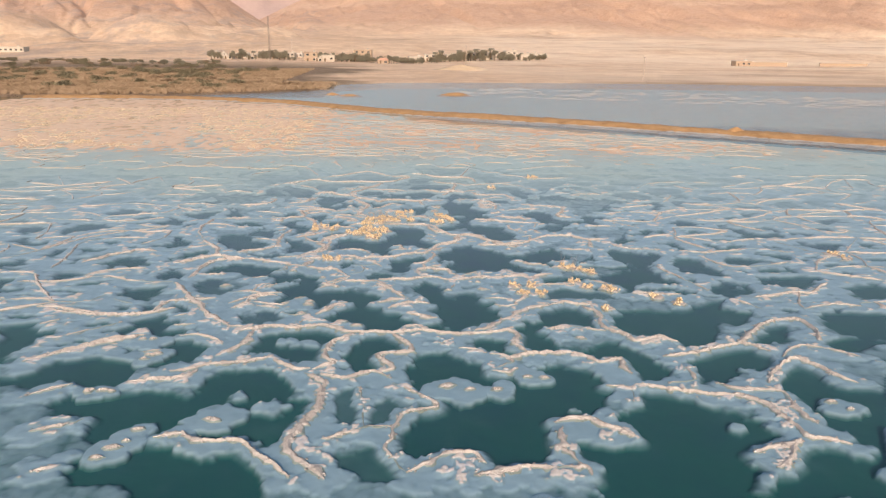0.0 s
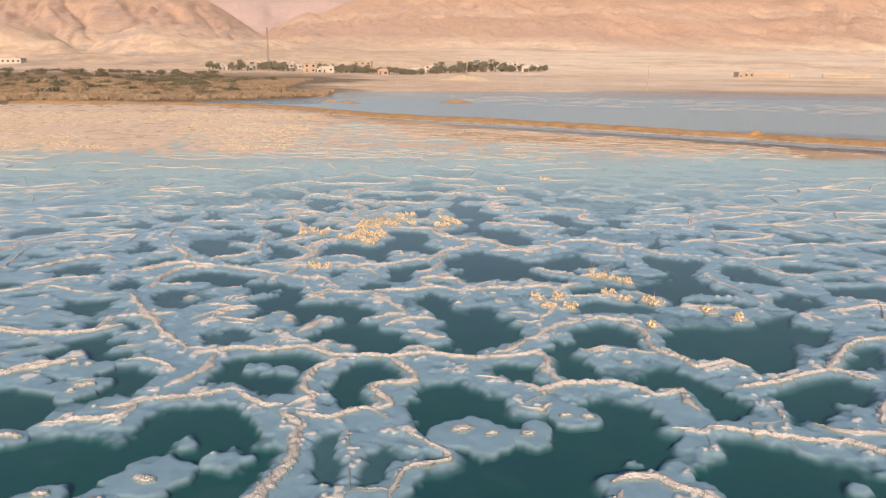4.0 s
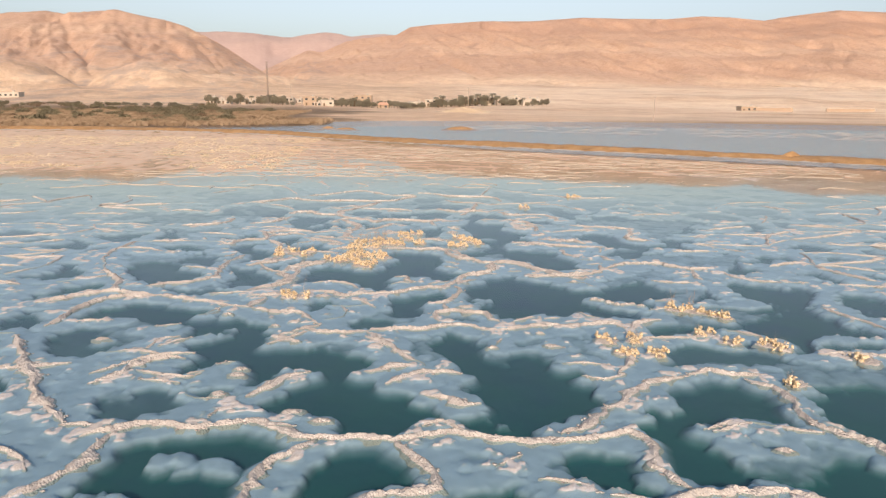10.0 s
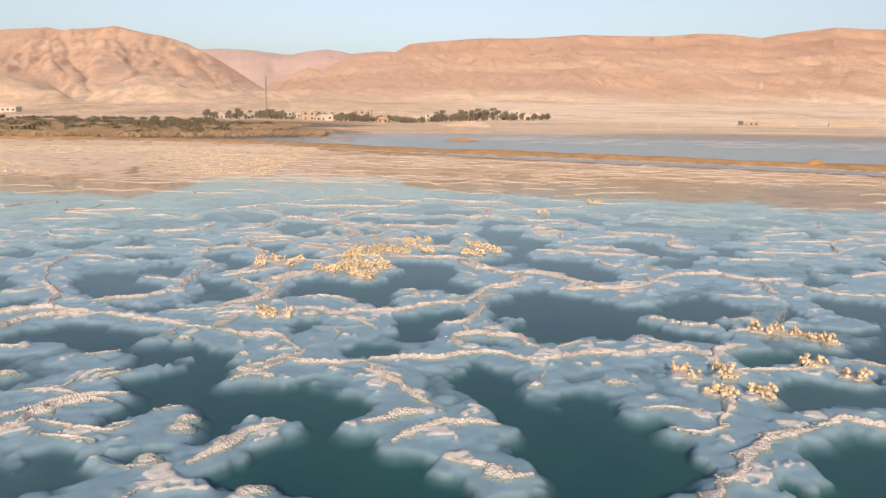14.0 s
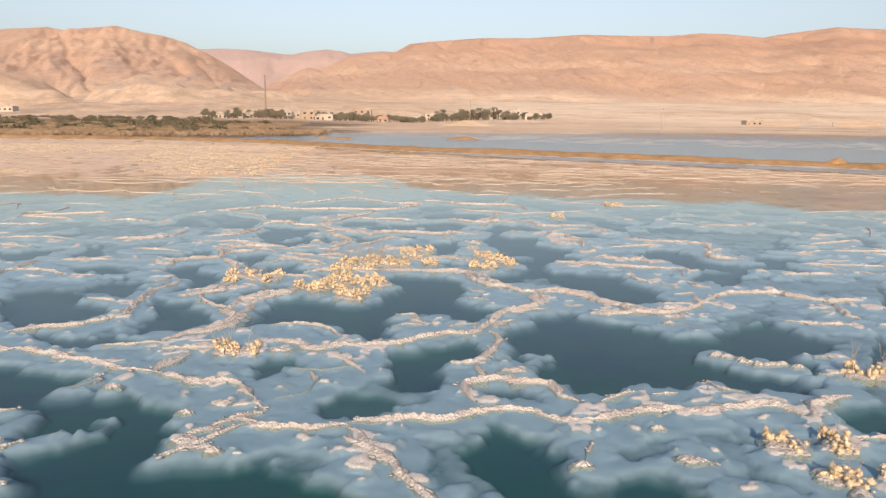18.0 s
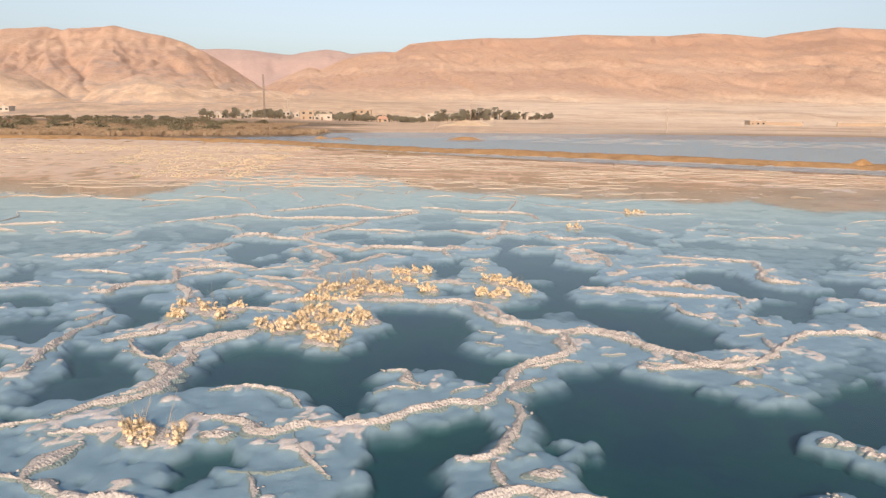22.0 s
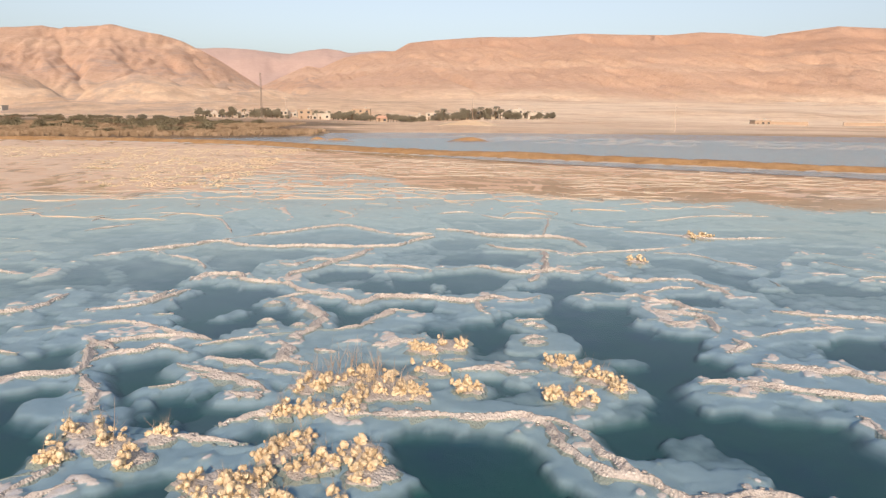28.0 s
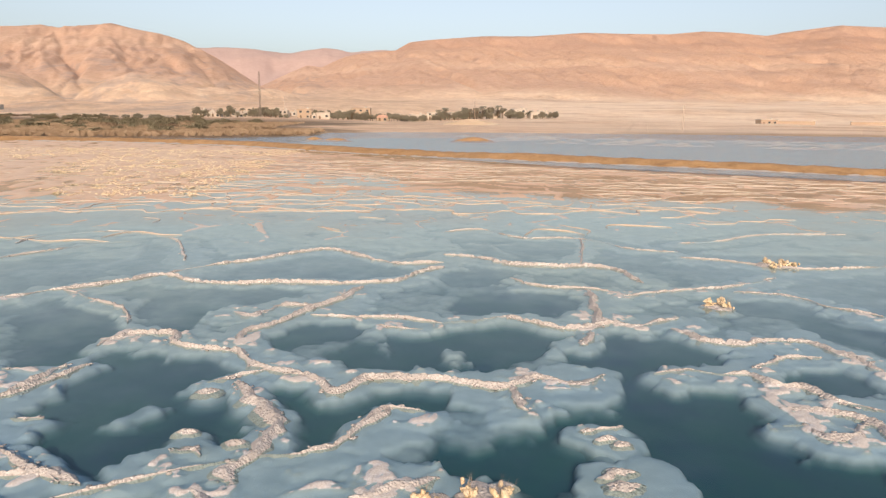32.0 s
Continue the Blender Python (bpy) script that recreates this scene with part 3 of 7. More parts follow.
pool(1, (8.35, 4.7), (9.7, 5.05), (10.1, 4.6), (10.75, 4.4), (11.45, 4.95), (12.9, 5.75), (13.4, 5.7), (10.7, 2.15), (10.25, 2.15), (9.4, 2.35), (8.55, 2.4), (8.2, 3.1), (7.75, 3.6))
pool(1, (-7.2, 2.05), (-6.9, 3.15), (-5.8, 3.4), (-4.6, 3.45), (-4, 2.95), (-4.35, 2.7), (-4.5, 2.15), (-4.65, 1.65), (-4.6, 0.9), (-5.05, 0.6), (-5.5, 0.55), (-5.95, 1), (-6.5, 1.4), (-7.3, 1.55), (-7.35, 1.3))
pool(1, (-3.45, 1.55), (-3, 2.5), (-2.25, 2.75), (-1.85, 2.25), (-1.45, 2), (-1.2, 1.55), (-1.6, 1.1), (-2.35, 1.25), (-2.45, 0.8), (-2.3, 0.1), (-2.5, -0.15), (-3.05, -0.25), (-3.3, 0.2), (-3.55, 0.85))
pool(1, (1.55, 2.1), (2.4, 2.15), (2.8, 1.85), (2.5, 1.1), (2.65, 0.7), (2.4, 0.75), (1.95, 0.9), (1.75, 1.4))
pool(1, (-12, 5.4), (-11.55, 5.55), (-11.05, 4.3), (-10.55, 3.5), (-10.35, 2.9), (-9.55, 2.2), (-9.1, 2.05), (-9.25, 1.55), (-9.2, 1.2), (-9.75, 1), (-10.2, 1.05), (-12.6, 5.4))
pool(1, (-12.65, 6.6), (-11.9, 7), (-10.95, 6.5), (-11.1, 5.9), (-11.65, 5.55), (-12.1, 5.6), (-12.65, 5.8))
pool(0.6, (-11.3, 9.35), (-11, 10.5), (-10.1, 9.85), (-9.55, 8.75), (-10.1, 8.05), (-10.8, 8.3))
pool(0.5, (-7.8, 5.75), (-6.95, 5.9), (-6.45, 5.1), (-6.9, 4.7), (-7.55, 4.95))
pool(1, (-8, 10.8), (-7.15, 11.45), (-6, 10.7), (-5.3, 9.75), (-5.35, 9.1), (-5.05, 8.55), (-4.3, 8.4), (-3.6, 8.45), (-3.05, 7.8), (-2.35, 7.35), (-2.55, 6.7), (-2.3, 6.1), (-2.2, 5.6), (-1.7, 5.25), (-1.1, 5), (-1, 4.35), (-0.7, 3.85), (-0.15, 3.8), (0.2, 4.1), (0.4, 3.75), (0.9, 3.35), (0.95, 3.2), (0.55, 3.1), (0.05, 3.1), (-0.55, 3.65), (-1.05, 3.9), (-1.6, 3.55), (-1.75, 3.2), (-2.75, 3.3), (-2.85, 3.95), (-3.2, 4.25), (-3.65, 4.45), (-4.3, 4.5), (-4.7, 4.8), (-4.2, 5.5), (-3.65, 6.05), (-3.6, 6.4), (-4, 6.95), (-4.65, 6.85), (-4.8, 6.2), (-5.1, 6), (-5.2, 6.6), (-5.55, 7.2), (-6.1, 7.5), (-6.45, 7.25), (-6.8, 6.7), (-7, 6.35), (-7, 7.55), (-7.25, 8.5), (-7.65, 9.2), (-7.45, 10.15))
pool(1, (-0.55, 8.65), (-0.1, 9.4), (0.35, 8.8), (0.9, 8.25), (0.55, 7.6), (0.7, 7.15), (1.15, 7.1), (1.75, 7.7), (2.3, 7.05), (2.7, 6.75), (2.8, 6.05), (3, 5.55), (2.9, 4.95), (3, 4.55), (2.55, 4.15), (1.9, 3.9), (1.4, 3.5), (1.1, 3.35), (0.9, 3.35), (0.4, 3.75), (0.2, 4.1), (0.35, 4.5), (0.25, 4.9), (0, 5.35), (0.1, 5.95), (0.1, 6.6), (-0.1, 7.35), (-0.5, 8))
pool(0.6, (6.6, 8.15), (7.15, 7.75), (8.4, 8.05), (8.95, 7.5), (9.2, 7.3), (8.75, 6.7), (8.35, 6.7), (7.45, 6.6), (6.9, 6.95), (6.1, 6.85), (5.25, 6.6), (5.95, 7.5))
pool(1, (6, 9.7), (7.05, 9.75), (8.7, 10.25), (8.9, 9.6), (8.05, 9), (6.9, 8.95), (5.95, 9))
pool(1, (8.75, 9.6), (10.7, 10.9), (11.85, 11.35), (12.7, 11.35), (10.3, 8.3), (9.7, 8.55), (9.05, 8.95))
pool(1, (-11.4, 11.4), (-10.9, 12.35), (-9.9, 12.7), (-8.05, 12.1), (-6.65, 11.2), (-7.95, 10.8), (-8.05, 10), (-8.65, 10.6), (-9.85, 11.55), (-10.65, 11.15))
pool(0.5, (-6.4, 5.5), (-5.9, 5.7), (-5.45, 5.45), (-5.55, 5.15), (-6.2, 5.2))
pool(0.5, (-8.3, 5.2), (-7.55, 5.15), (-7.2, 4.55), (-7.55, 4.3), (-8, 4.45))
pool(1, (1, 14.5), (1.5, 15.15), (2.35, 15.9), (3, 16), (3.5, 15.3), (4.15, 14.85), (4.55, 14.2), (5.15, 13.8), (5.9, 14), (6.9, 14.6), (8.05, 15.2), (7.95, 14.35), (8.25, 13.75), (8.5, 13.4), (7.75, 12.75), (7.1, 12.3), (6.6, 11.45), (6.5, 11.05), (5.9, 10.5), (5.5, 10.7), (5.05, 10.7), (4.85, 10.95), (4.6, 11.35), (4.25, 11.3), (3.8, 10.85), (3.2, 11.25), (2.45, 10.95), (1.8, 10.75), (1.65, 11.05), (1.25, 11.45), (1.25, 12), (1.1, 12.6), (0.85, 12.9), (0.75, 13.55))
pool(1, (-4.9, 15.35), (-4.9, 16.7), (-4.15, 17.45), (-3, 17.25), (-1.85, 17.9), (-1.2, 18.75), (-0.55, 19.4), (0.6, 18.1), (0.25, 16.5), (-0.35, 16.05), (-1, 16.3), (-1.55, 15.85), (-1.85, 14.4), (-2.15, 13.9), (-2.55, 14.45), (-3.2, 14.85), (-3.75, 15.3), (-4.4, 15.35))
pool(1, (-1.7, 13.05), (-1.4, 13.35), (-0.6, 13.55), (-0.05, 13.8), (0.35, 13.25), (0.05, 12.8), (-0.55, 12.35), (-0.75, 12.1), (-1.05, 11.6), (-1.15, 11.2), (-1.55, 11.1), (-1.65, 11.6), (-1.75, 12.15))
pool(0.7, (-2.9, 10.35), (-2.6, 10.85), (-2.05, 10.9), (-1.85, 10.6), (-1.75, 10.15), (-2.2, 10), (-2.7, 10))
pool(0.6, (-9.75, 14.8), (-8.9, 14.45), (-8.1, 14.65), (-7.5, 14.3), (-6.95, 14.1), (-7.45, 13.65), (-8.25, 13.65), (-8.85, 13.85))
pool(0.7, (-11.65, 19.15), (-10.6, 18.8), (-9.6, 17.4), (-8.85, 16.85), (-9.1, 15.95), (-9.9, 15.55), (-10.65, 15.6), (-11.95, 18))
pool(0.7, (-9.5, 19.7), (-8.65, 20), (-9, 18.45), (-9.2, 18.2), (-9.9, 18.75), (-10.3, 18.8), (-10.25, 19.7))
pool(0.7, (-7.65, 17.85), (-6.95, 17.8), (-6.3, 17), (-5.85, 16.25), (-5.8, 15.4), (-6.35, 15.2), (-7.2, 14.85), (-7.7, 14.9), (-7.45, 15.9), (-7.4, 16.55))
pool(0.6, (-5.1, 22.15), (-4.05, 22.55), (-3.25, 21.3), (-3.5, 20.2), (-4.85, 20.2), (-5.1, 20.95))
pool(0.5, (-0.05, 11.15), (0.7, 11.1), (1.15, 10.85), (0.8, 10.55), (0.05, 10.65))
pool(1, (-5.2, 15.85), (-5.2, 16.1), (-4.9, 16.8), (-4.8, 17.2), (-4.95, 17.75), (-4.35, 18.1), (-4.15, 17.6), (-3.8, 17.25), (-3.65, 16.95), (-3.2, 16.65), (-2.65, 16.7), (-2.35, 17.2), (-1.9, 17.15), (-1.55, 17.6), (-1.4, 18.2), (-1.5, 19.35), (-1.5, 20.3), (-0.9, 20.85), (-0.3, 20.45), (0.3, 19.55), (0.4, 18.95), (0.65, 18.35), (0.35, 17.85), (0.2, 16.95), (0.4, 16.5), (0.9, 16.4), (1.25, 16.35), (0.95, 15.9), (0.85, 15.55), (0.5, 15.25), (0.1, 15.35), (-0.05, 15.8), (-0.6, 16), (-1.1, 16.1), (-1.55, 16.05), (-1.8, 15.55), (-1.95, 15.25), (-2.15, 14.85), (-2.2, 14.45), (-3.3, 14.5), (-3.5, 15.15), (-3.85, 15.25), (-4.35, 15.4), (-4.7, 15.3), (-5.1, 15.15), (-5.15, 15.05), (-5.25, 15.45))
pool(1, (1.05, 14.25), (1.35, 14.9), (1.6, 15.2), (1.95, 15.35), (2.35, 15.65), (2.75, 15.8), (3.3, 15.7), (3.35, 15.25), (3.75, 15.05), (4.05, 14.75), (4.3, 14.45), (4.15, 14.05))
pool(1, (3.35, 20.45), (4, 20.8), (4.7, 20.3), (5.75, 20.15), (5.45, 19.3), (5.65, 18.8), (6.15, 18.5), (5.9, 17.55), (5.8, 17.05), (5.25, 17), (4.75, 16.7), (4.45, 17.05), (4.35, 17.65), (4.05, 18.05), (3.55, 18.2), (3.7, 18.75), (3.4, 19.25), (3.25, 19.75))
pool(1, (1.25, 20), (2.25, 20.55), (2.85, 21.25), (3.45, 22.1), (3.6, 23.35), (3, 24.2), (2.2, 24.5), (2.75, 26.5), (4.1, 27.6), (4.5, 26.4), (4.4, 25.05), (5.25, 24.7), (4.6, 23.3), (3.85, 22.35), (3.7, 21.45), (3.6, 20.45), (3.15, 20.15), (2.5, 20.05), (1.95, 19.3), (1.4, 19.5))
pool(1, (-8.3, 18.55), (-7.9, 18.55), (-7.85, 18.8), (-7.4, 18.65), (-7.2, 19.05), (-6.8, 19.6), (-6.8, 20.2), (-7.15, 20.6), (-7.85, 20.95), (-8.05, 21.75), (-7.5, 22.15), (-7.8, 22.35), (-8.65, 21.95), (-8.85, 21.4), (-8.2, 20.45), (-8, 19.8), (-8.35, 19.35), (-8.65, 19.25), (-9, 19.1), (-8.7, 18.6))
pool(1, (-7.8, 17.6), (-7.45, 17.35), (-6.9, 16.9), (-6.4, 16.6), (-6.15, 16.15), (-6.45, 15.85), (-6, 15.65), (-6.1, 15.35), (-6.55, 15.2), (-6.85, 15.2), (-8.15, 17.6))
pool(0.7, (-6.75, 17.55), (-6.7, 17.85), (-6.35, 18.2), (-6.1, 18.05), (-6.25, 17.6), (-6.2, 17.3), (-6.45, 17.3))
pool(0.7, (-6.05, 18.3), (-5.45, 18.65), (-4.75, 19.05), (-4.45, 18.6), (-5.1, 18.4), (-5.45, 18.05))
pool(1, (-5.65, 21.05), (-5.85, 22.05), (-6.45, 23), (-7.2, 23.25), (-6.6, 24), (-5.7, 24.25), (-4.8, 23.4), (-5.4, 22.95), (-5.7, 22.5), (-5.15, 21.8), (-4.2, 22), (-3.9, 21.55), (-4.45, 21.2), (-5, 21))
pool(1, (-6.15, 28.7), (-5.45, 30), (-4.4, 27.8), (-4.55, 26.35), (-5.7, 25.7), (-6.25, 26.75))
pool(0.7, (7.85, 19.85), (8.85, 20.6), (9.6, 20.55), (10.05, 20.55), (8.7, 18.8), (8.3, 18.85), (8.1, 19.15), (7.75, 19.5))
pool(1, (7.7, 24), (8.8, 24.6), (9.45, 23.95), (9.55, 23.1), (9.5, 22.35), (8.85, 21), (8.45, 21.45), (8.2, 22.4), (7.6, 23.2))
pool(0.7, (9.5, 22.35), (9.9, 21.85), (10.4, 21.6), (9.9, 20.95), (9.15, 21.2))
pool(0.7, (-8.05, 23.05), (-9.25, 23.1), (-9.3, 23.85), (-8.7, 24.35), (-8.05, 24.6), (-7.85, 23.55))
pool(1, (2.6, 30.35), (3.1, 30.75), (3.5, 31.8), (3.6, 30.7), (3.95, 30.3), (4.45, 30.6), (5, 30.05), (5.45, 29.65), (4.7, 28.85), (3.9, 28.9), (3.3, 28.3), (3.2, 27.75), (3.5, 27.25), (3.95, 26.75), (4.5, 26.5), (4.2, 25.9), (4.3, 25.3), (4.4, 24.8), (4.5, 24.35), (4.9, 24.2), (4.75, 23.65), (2, 23.85), (2.45, 24.75), (2.4, 25.1), (2.05, 25.3), (2, 25.8), (1.9, 26.3), (1.5, 26.25), (1.15, 25.85), (1.15, 25.35), (1.05, 25), (0.6, 24.45), (0.35, 24.15), (0.2, 24.35), (0, 24.75), (-0.35, 24.95), (-0.7, 25.1), (-0.8, 25.8), (-0.25, 25.6), (0.15, 26), (0.65, 25.9), (0.95, 26.5), (1.5, 26.55), (2.1, 26.85), (2.5, 27.3), (2.75, 27.8), (2.8, 28.65), (2.2, 29), (1.95, 29.3), (2.35, 29.8), (2.75, 29.6), (3.3, 30.15))
pool(1, (-1.45, 29.5), (-0.8, 28.95), (-0.05, 28.8), (0.65, 29.05), (1.3, 29.5), (2, 30.4), (2.6, 30.85), (1.95, 31.3), (1.15, 31.9), (0.3, 31.6), (-0.35, 30.9), (-0.9, 31.1), (-1.4, 30.95), (-1.55, 30.2))
pool(0.7, (-2.7, 29.9), (-2.15, 30.55), (-1.55, 29.8), (-1, 29.15), (-1.55, 28.85), (-2.3, 29.05))
pool(1, (-3.45, 28.1), (-3, 27.6), (-2.7, 27.2), (-2.05, 27.55), (-1.55, 27.75), (-1.05, 28), (-0.65, 27.7), (-0.8, 27.25), (-1.1, 27), (-1.55, 27.3), (-2, 26.85), (-2.35, 26.25), (-2.65, 25.9), (-2.8, 25.75), (-2.9, 26.3), (-3, 26.9), (-3.35, 27.35))
pool(1, (-7.25, 29.15), (-7.05, 30.1), (-6.55, 29.9), (-6.1, 29.85), (-5.55, 29.05), (-4.85, 29), (-4.3, 29), (-4.55, 28.6), (-5.05, 28.2), (-5.3, 27.85), (-5.25, 27.5), (-4.85, 27.1), (-4.2, 27.1), (-4, 26.65), (-4, 26.05), (-4.5, 26.3), (-4.85, 26.05), (-5.1, 25.8), (-5.45, 25.5), (-5.45, 25.05), (-5.65, 24.7), (-5.85, 25.45), (-6.1, 25.85), (-6.6, 26.05), (-6.75, 26.4), (-7.15, 26.85), (-7.1, 27.45), (-7, 28.05), (-7.1, 28.7))
pool(1, (-7.55, 33.2), (-7.45, 34.55), (-6.9, 35.3), (-5.4, 35.25), (-4.1, 34.9), (-4.6, 34.15), (-5.4, 33.9), (-5.8, 33.15), (-6.25, 32.4), (-6.05, 31.55), (-6.85, 31.8), (-7.45, 32.45))
pool(1, (-10.15, 32.6), (-10.05, 34.1), (-8.8, 33), (-7.95, 32.5), (-7.4, 31.6), (-7.55, 30.8), (-7.6, 29.8), (-8.15, 29.2), (-8.6, 29.5), (-8.8, 30.5), (-9.4, 31.3))
pool(0.6, (-6.85, 37.05), (-5.75, 38.15), (-3.95, 39.5), (-2.8, 39.5), (-1.3, 37.85), (-1.15, 36.45), (-2.95, 36.35), (-4.95, 36.4), (-6.5, 36.25))
pool(0.6, (-4.05, 30.85), (-3.45, 31.85), (-2.45, 31.8), (-2.15, 30.95), (-3.1, 30.6), (-3.75, 30.1))
pool(0.7, (7.2, 32.9), (8.4, 33.4), (9.25, 32.8), (8.9, 31.35), (9.4, 30.85), (9.9, 30.2), (9.05, 29.15), (8.8, 29.35), (8.45, 30.1), (8.1, 30.95), (8.35, 32.05), (7.35, 32.1))
pool(0.6, (0.25, 37), (1.35, 37.35), (2.15, 36.95), (1.9, 35.5), (0.75, 35.55), (0.05, 35.9))
pool(0.5, (1, 42.95), (2.45, 43.6), (5.35, 42.25), (4.6, 39.55), (2.55, 39.1), (1.5, 40.1))
pool(0.5, (5.8, 39.5), (7.65, 39.45), (7.85, 38.5), (6, 37.65), (5, 38.1))
pool(0.6, (0.1, 33.7), (1.25, 34.55), (3.2, 34.15), (3.35, 33.05), (2.2, 32.3), (1.4, 32.6), (0.4, 32.4))
pool(0.6, (5.95, 28.05), (7, 28.3), (7.25, 27.25), (6.55, 27.3), (5.75, 27.05), (5.5, 27.35))
pool(1, (-7.55, 23.7), (-6.8, 23.1), (-6, 23.05), (-5.6, 22.6), (-5.8, 22.4), (-6.2, 22.25), (-6.15, 21.7), (-6.5, 21.6), (-6.75, 21.6), (-7.8, 23.5))
pool(0.7, (-5.55, 24), (-5.15, 24.4), (-4.55, 24.5), (-4.25, 23.9), (-4.55, 23.35), (-5, 23.25), (-5.3, 23.45))
pool(0.6, (-0.25, 22.55), (0.3, 22.4), (0.5, 22.05), (-0.05, 21.7), (-0.4, 22.05))
pool(1, (2.65, 22.8), (3.15, 23.05), (4.9, 23.4), (5.2, 22.75), (5.1, 22.2), (4.45, 22.3), (3.9, 21.95), (3.7, 21.5), (3.35, 20.8), (3, 20.85), (3.2, 21.35), (3.05, 21.9), (2.7, 22.35))
pool(0.7, (-4.7, 12.75), (-4.35, 12.9), (-3.85, 12.7), (-3.5, 12.2), (-3.8, 11.9), (-4.2, 12), (-4.5, 12.25))

# ridges, islets, humps and patches of dry crust between the pools
islet(0.46, (-7.65, -3.45), (-7.15, -3.5))
hump(0.25, (-7.1, -1.9))
hump(0.38, (-6.15, -2.75), (-5.75, -2.7))
islet(0.33, (-10.15, -5.25), (-9.6, -4.25))
hump(0.21, (-11.55, 2.6), (-10.9, 2.6))
islet(0.28, (-11.05, 1.1), (-10.65, 1.45))
islet(0.23, (-12.15, -1.45), (-11.35, -1.4))
islet(0.46, (-0.1, -1.85), (0.7, -2.15))
islet(0.33, (1.75, -1.95))
islet(0.34, (3, -1.25), (3.3, -1.35))
hump(0.16, (3.95, -3.5))
hump(0.20, (8.75, -4.95), (8.95, -4.95))
islet(0.36, (12.85, -3.85), (13.05, -4.1))
ridge("main", (-15.35, 0.95), (-14.5, 1.6), (-13.1, 2.5), (-11.75, 3.2))
ridge("main", (-11.05, -0.95), (-10.2, -0.8), (-9.2, -0.65), (-8.8, -0.05))
ridge("broad", (-4.95, -0.5), (-4.3, -1.35), (-4.2, -2.45), (-4.45, -3.45), (-4.75, -4.2), (-4.9, -4.95), (-4.65, -5.75), (-4.15, -6.3), (-3.8, -7))
ridge("main", (-4.4, -0.6), (-3.6, -0.9), (-2.5, -0.55), (-1.9, -1.1))
ridge("thin", (-1.9, -1.5), (-1.4, -1.9), (-0.7, -2.65), (-0.45, -3.2), (-1.45, -3.5), (-1.8, -4.25), (-1.95, -5.1), (-2.1, -5.5), (-1.75, -6.45), (-1.55, -6.8))
ridge("main", (-1.55, -6.8), (-0.95, -6.4), (-0.55, -6.05), (0.3, -5.95), (0.7, -6.5))
ridge("broad", (0.3, -7.05), (1.05, -7), (1.8, -6.8), (2.6, -6.75), (3.45, -6.8), (3.6, -7.25))
ridge("broad", (3.2, -4.4), (4.2, -4.3), (4.75, -4.8), (5.5, -5.45))
ridge("broad", (3.25, -4.7), (3.15, -5.45), (3.1, -6), (3.4, -6.55))
ridge("main", (-9, -4.55), (-8.3, -4.3), (-7.55, -4.75), (-6.45, -4.85), (-5.9, -5.4), (-5.15, -6.25), (-4.65, -6.75))
ridge("thin", (-3, -1.8), (-2.8, -2.9), (-2.85, -3.55), (-2.75, -4.35))
ridge("main", (-4, -5), (-3.4, -4.75), (-2.6, -4.35), (-1.95, -4.4))
ridge("main", (6.65, -2), (7.45, -2.4), (8.75, -2.85), (9.95, -3.15), (10.55, -3.7), (10.65, -4.7), (10.75, -5.65), (11.2, -5.95), (11.8, -6.25))
ridge("thin", (5.55, -2.1), (6.35, -2.35), (6.1, -3.25))
ridge("broad", (8.6, -6.45), (9.5, -6.25), (10.4, -5.9), (9.3, -6.9), (8.85, -7.15))
ridge("main", (8.5, 0.05), (9.9, 0.4), (12.05, 1.1), (12.9, 0.3))
ridge("thin", (8.9, -0.85), (8.9, -1.8), (7.8, -2.05))
ridge("main", (11.4, -2.25), (12.2, -1.25), (13.3, -0.45), (13.85, -0.9), (14.1, -1.8), (14.6, -2.45))
ridge("main", (9.5, -2.15), (10.25, -2.6), (11.45, -2.85), (11.4, -4.1), (11.45, -5.05))
ridge("main", (12.05, 1.1), (14, 2.95), (15.75, 3.45), (15.95, 2.25), (15.45, 1.2))
ridge("thin", (13.05, -0.2), (14.25, 0.75), (15.2, 0.45), (16.15, -0.35))
ridge("thin", (-14, -1.7), (-13.4, -1.2), (-12.8, -0.9))
ridge("main", (-12.8, -4), (-12.05, -3.75), (-11.45, -3.35))
ridge("main", (-11.8, -6.1), (-11.2, -5.85))
ridge("main", (-16.95, 6.4), (-15.3, 5.7), (-13.4, 5.45), (-12.35, 5.65), (-11.4, 6.25))
ridge("thin", (-14.5, 3.35), (-14.1, 3.85), (-13.1, 4.65))
ridge("thin", (-20, 10.2), (-17.7, 10.1), (-16.2, 10.85), (-14.3, 9.95), (-12.45, 9.85))
hump(0.22, (-6.2, 2.45), (-5.55, 2.35), (-4.9, 2.15))
ridge("main", (-9.75, -0.2), (-9.2, -0.05), (-8.75, 0.25), (-7.85, 0.45), (-6.95, 0.6), (-6.35, 0.85))
ridge("broad", (-6.35, 0.8), (-5.85, 0.2), (-5.3, -0.2), (-4.8, -0.2))
ridge("broad", (-8.45, 1.05), (-7.9, 1.7), (-7.55, 2.35), (-7.45, 3.15), (-7.35, 3.7))
ridge("main", (-4.5, 3.75), (-3.9, 3.3), (-3.3, 3.05), (-2.5, 3.1), (-1.7, 2.95), (-0.55, 3.1), (0.35, 2.75), (1.4, 2.7), (2.4, 2.75), (3, 2.9), (3.35, 2.4), (3, 1.6), (3.3, 0.9), (3.6, 0.65))
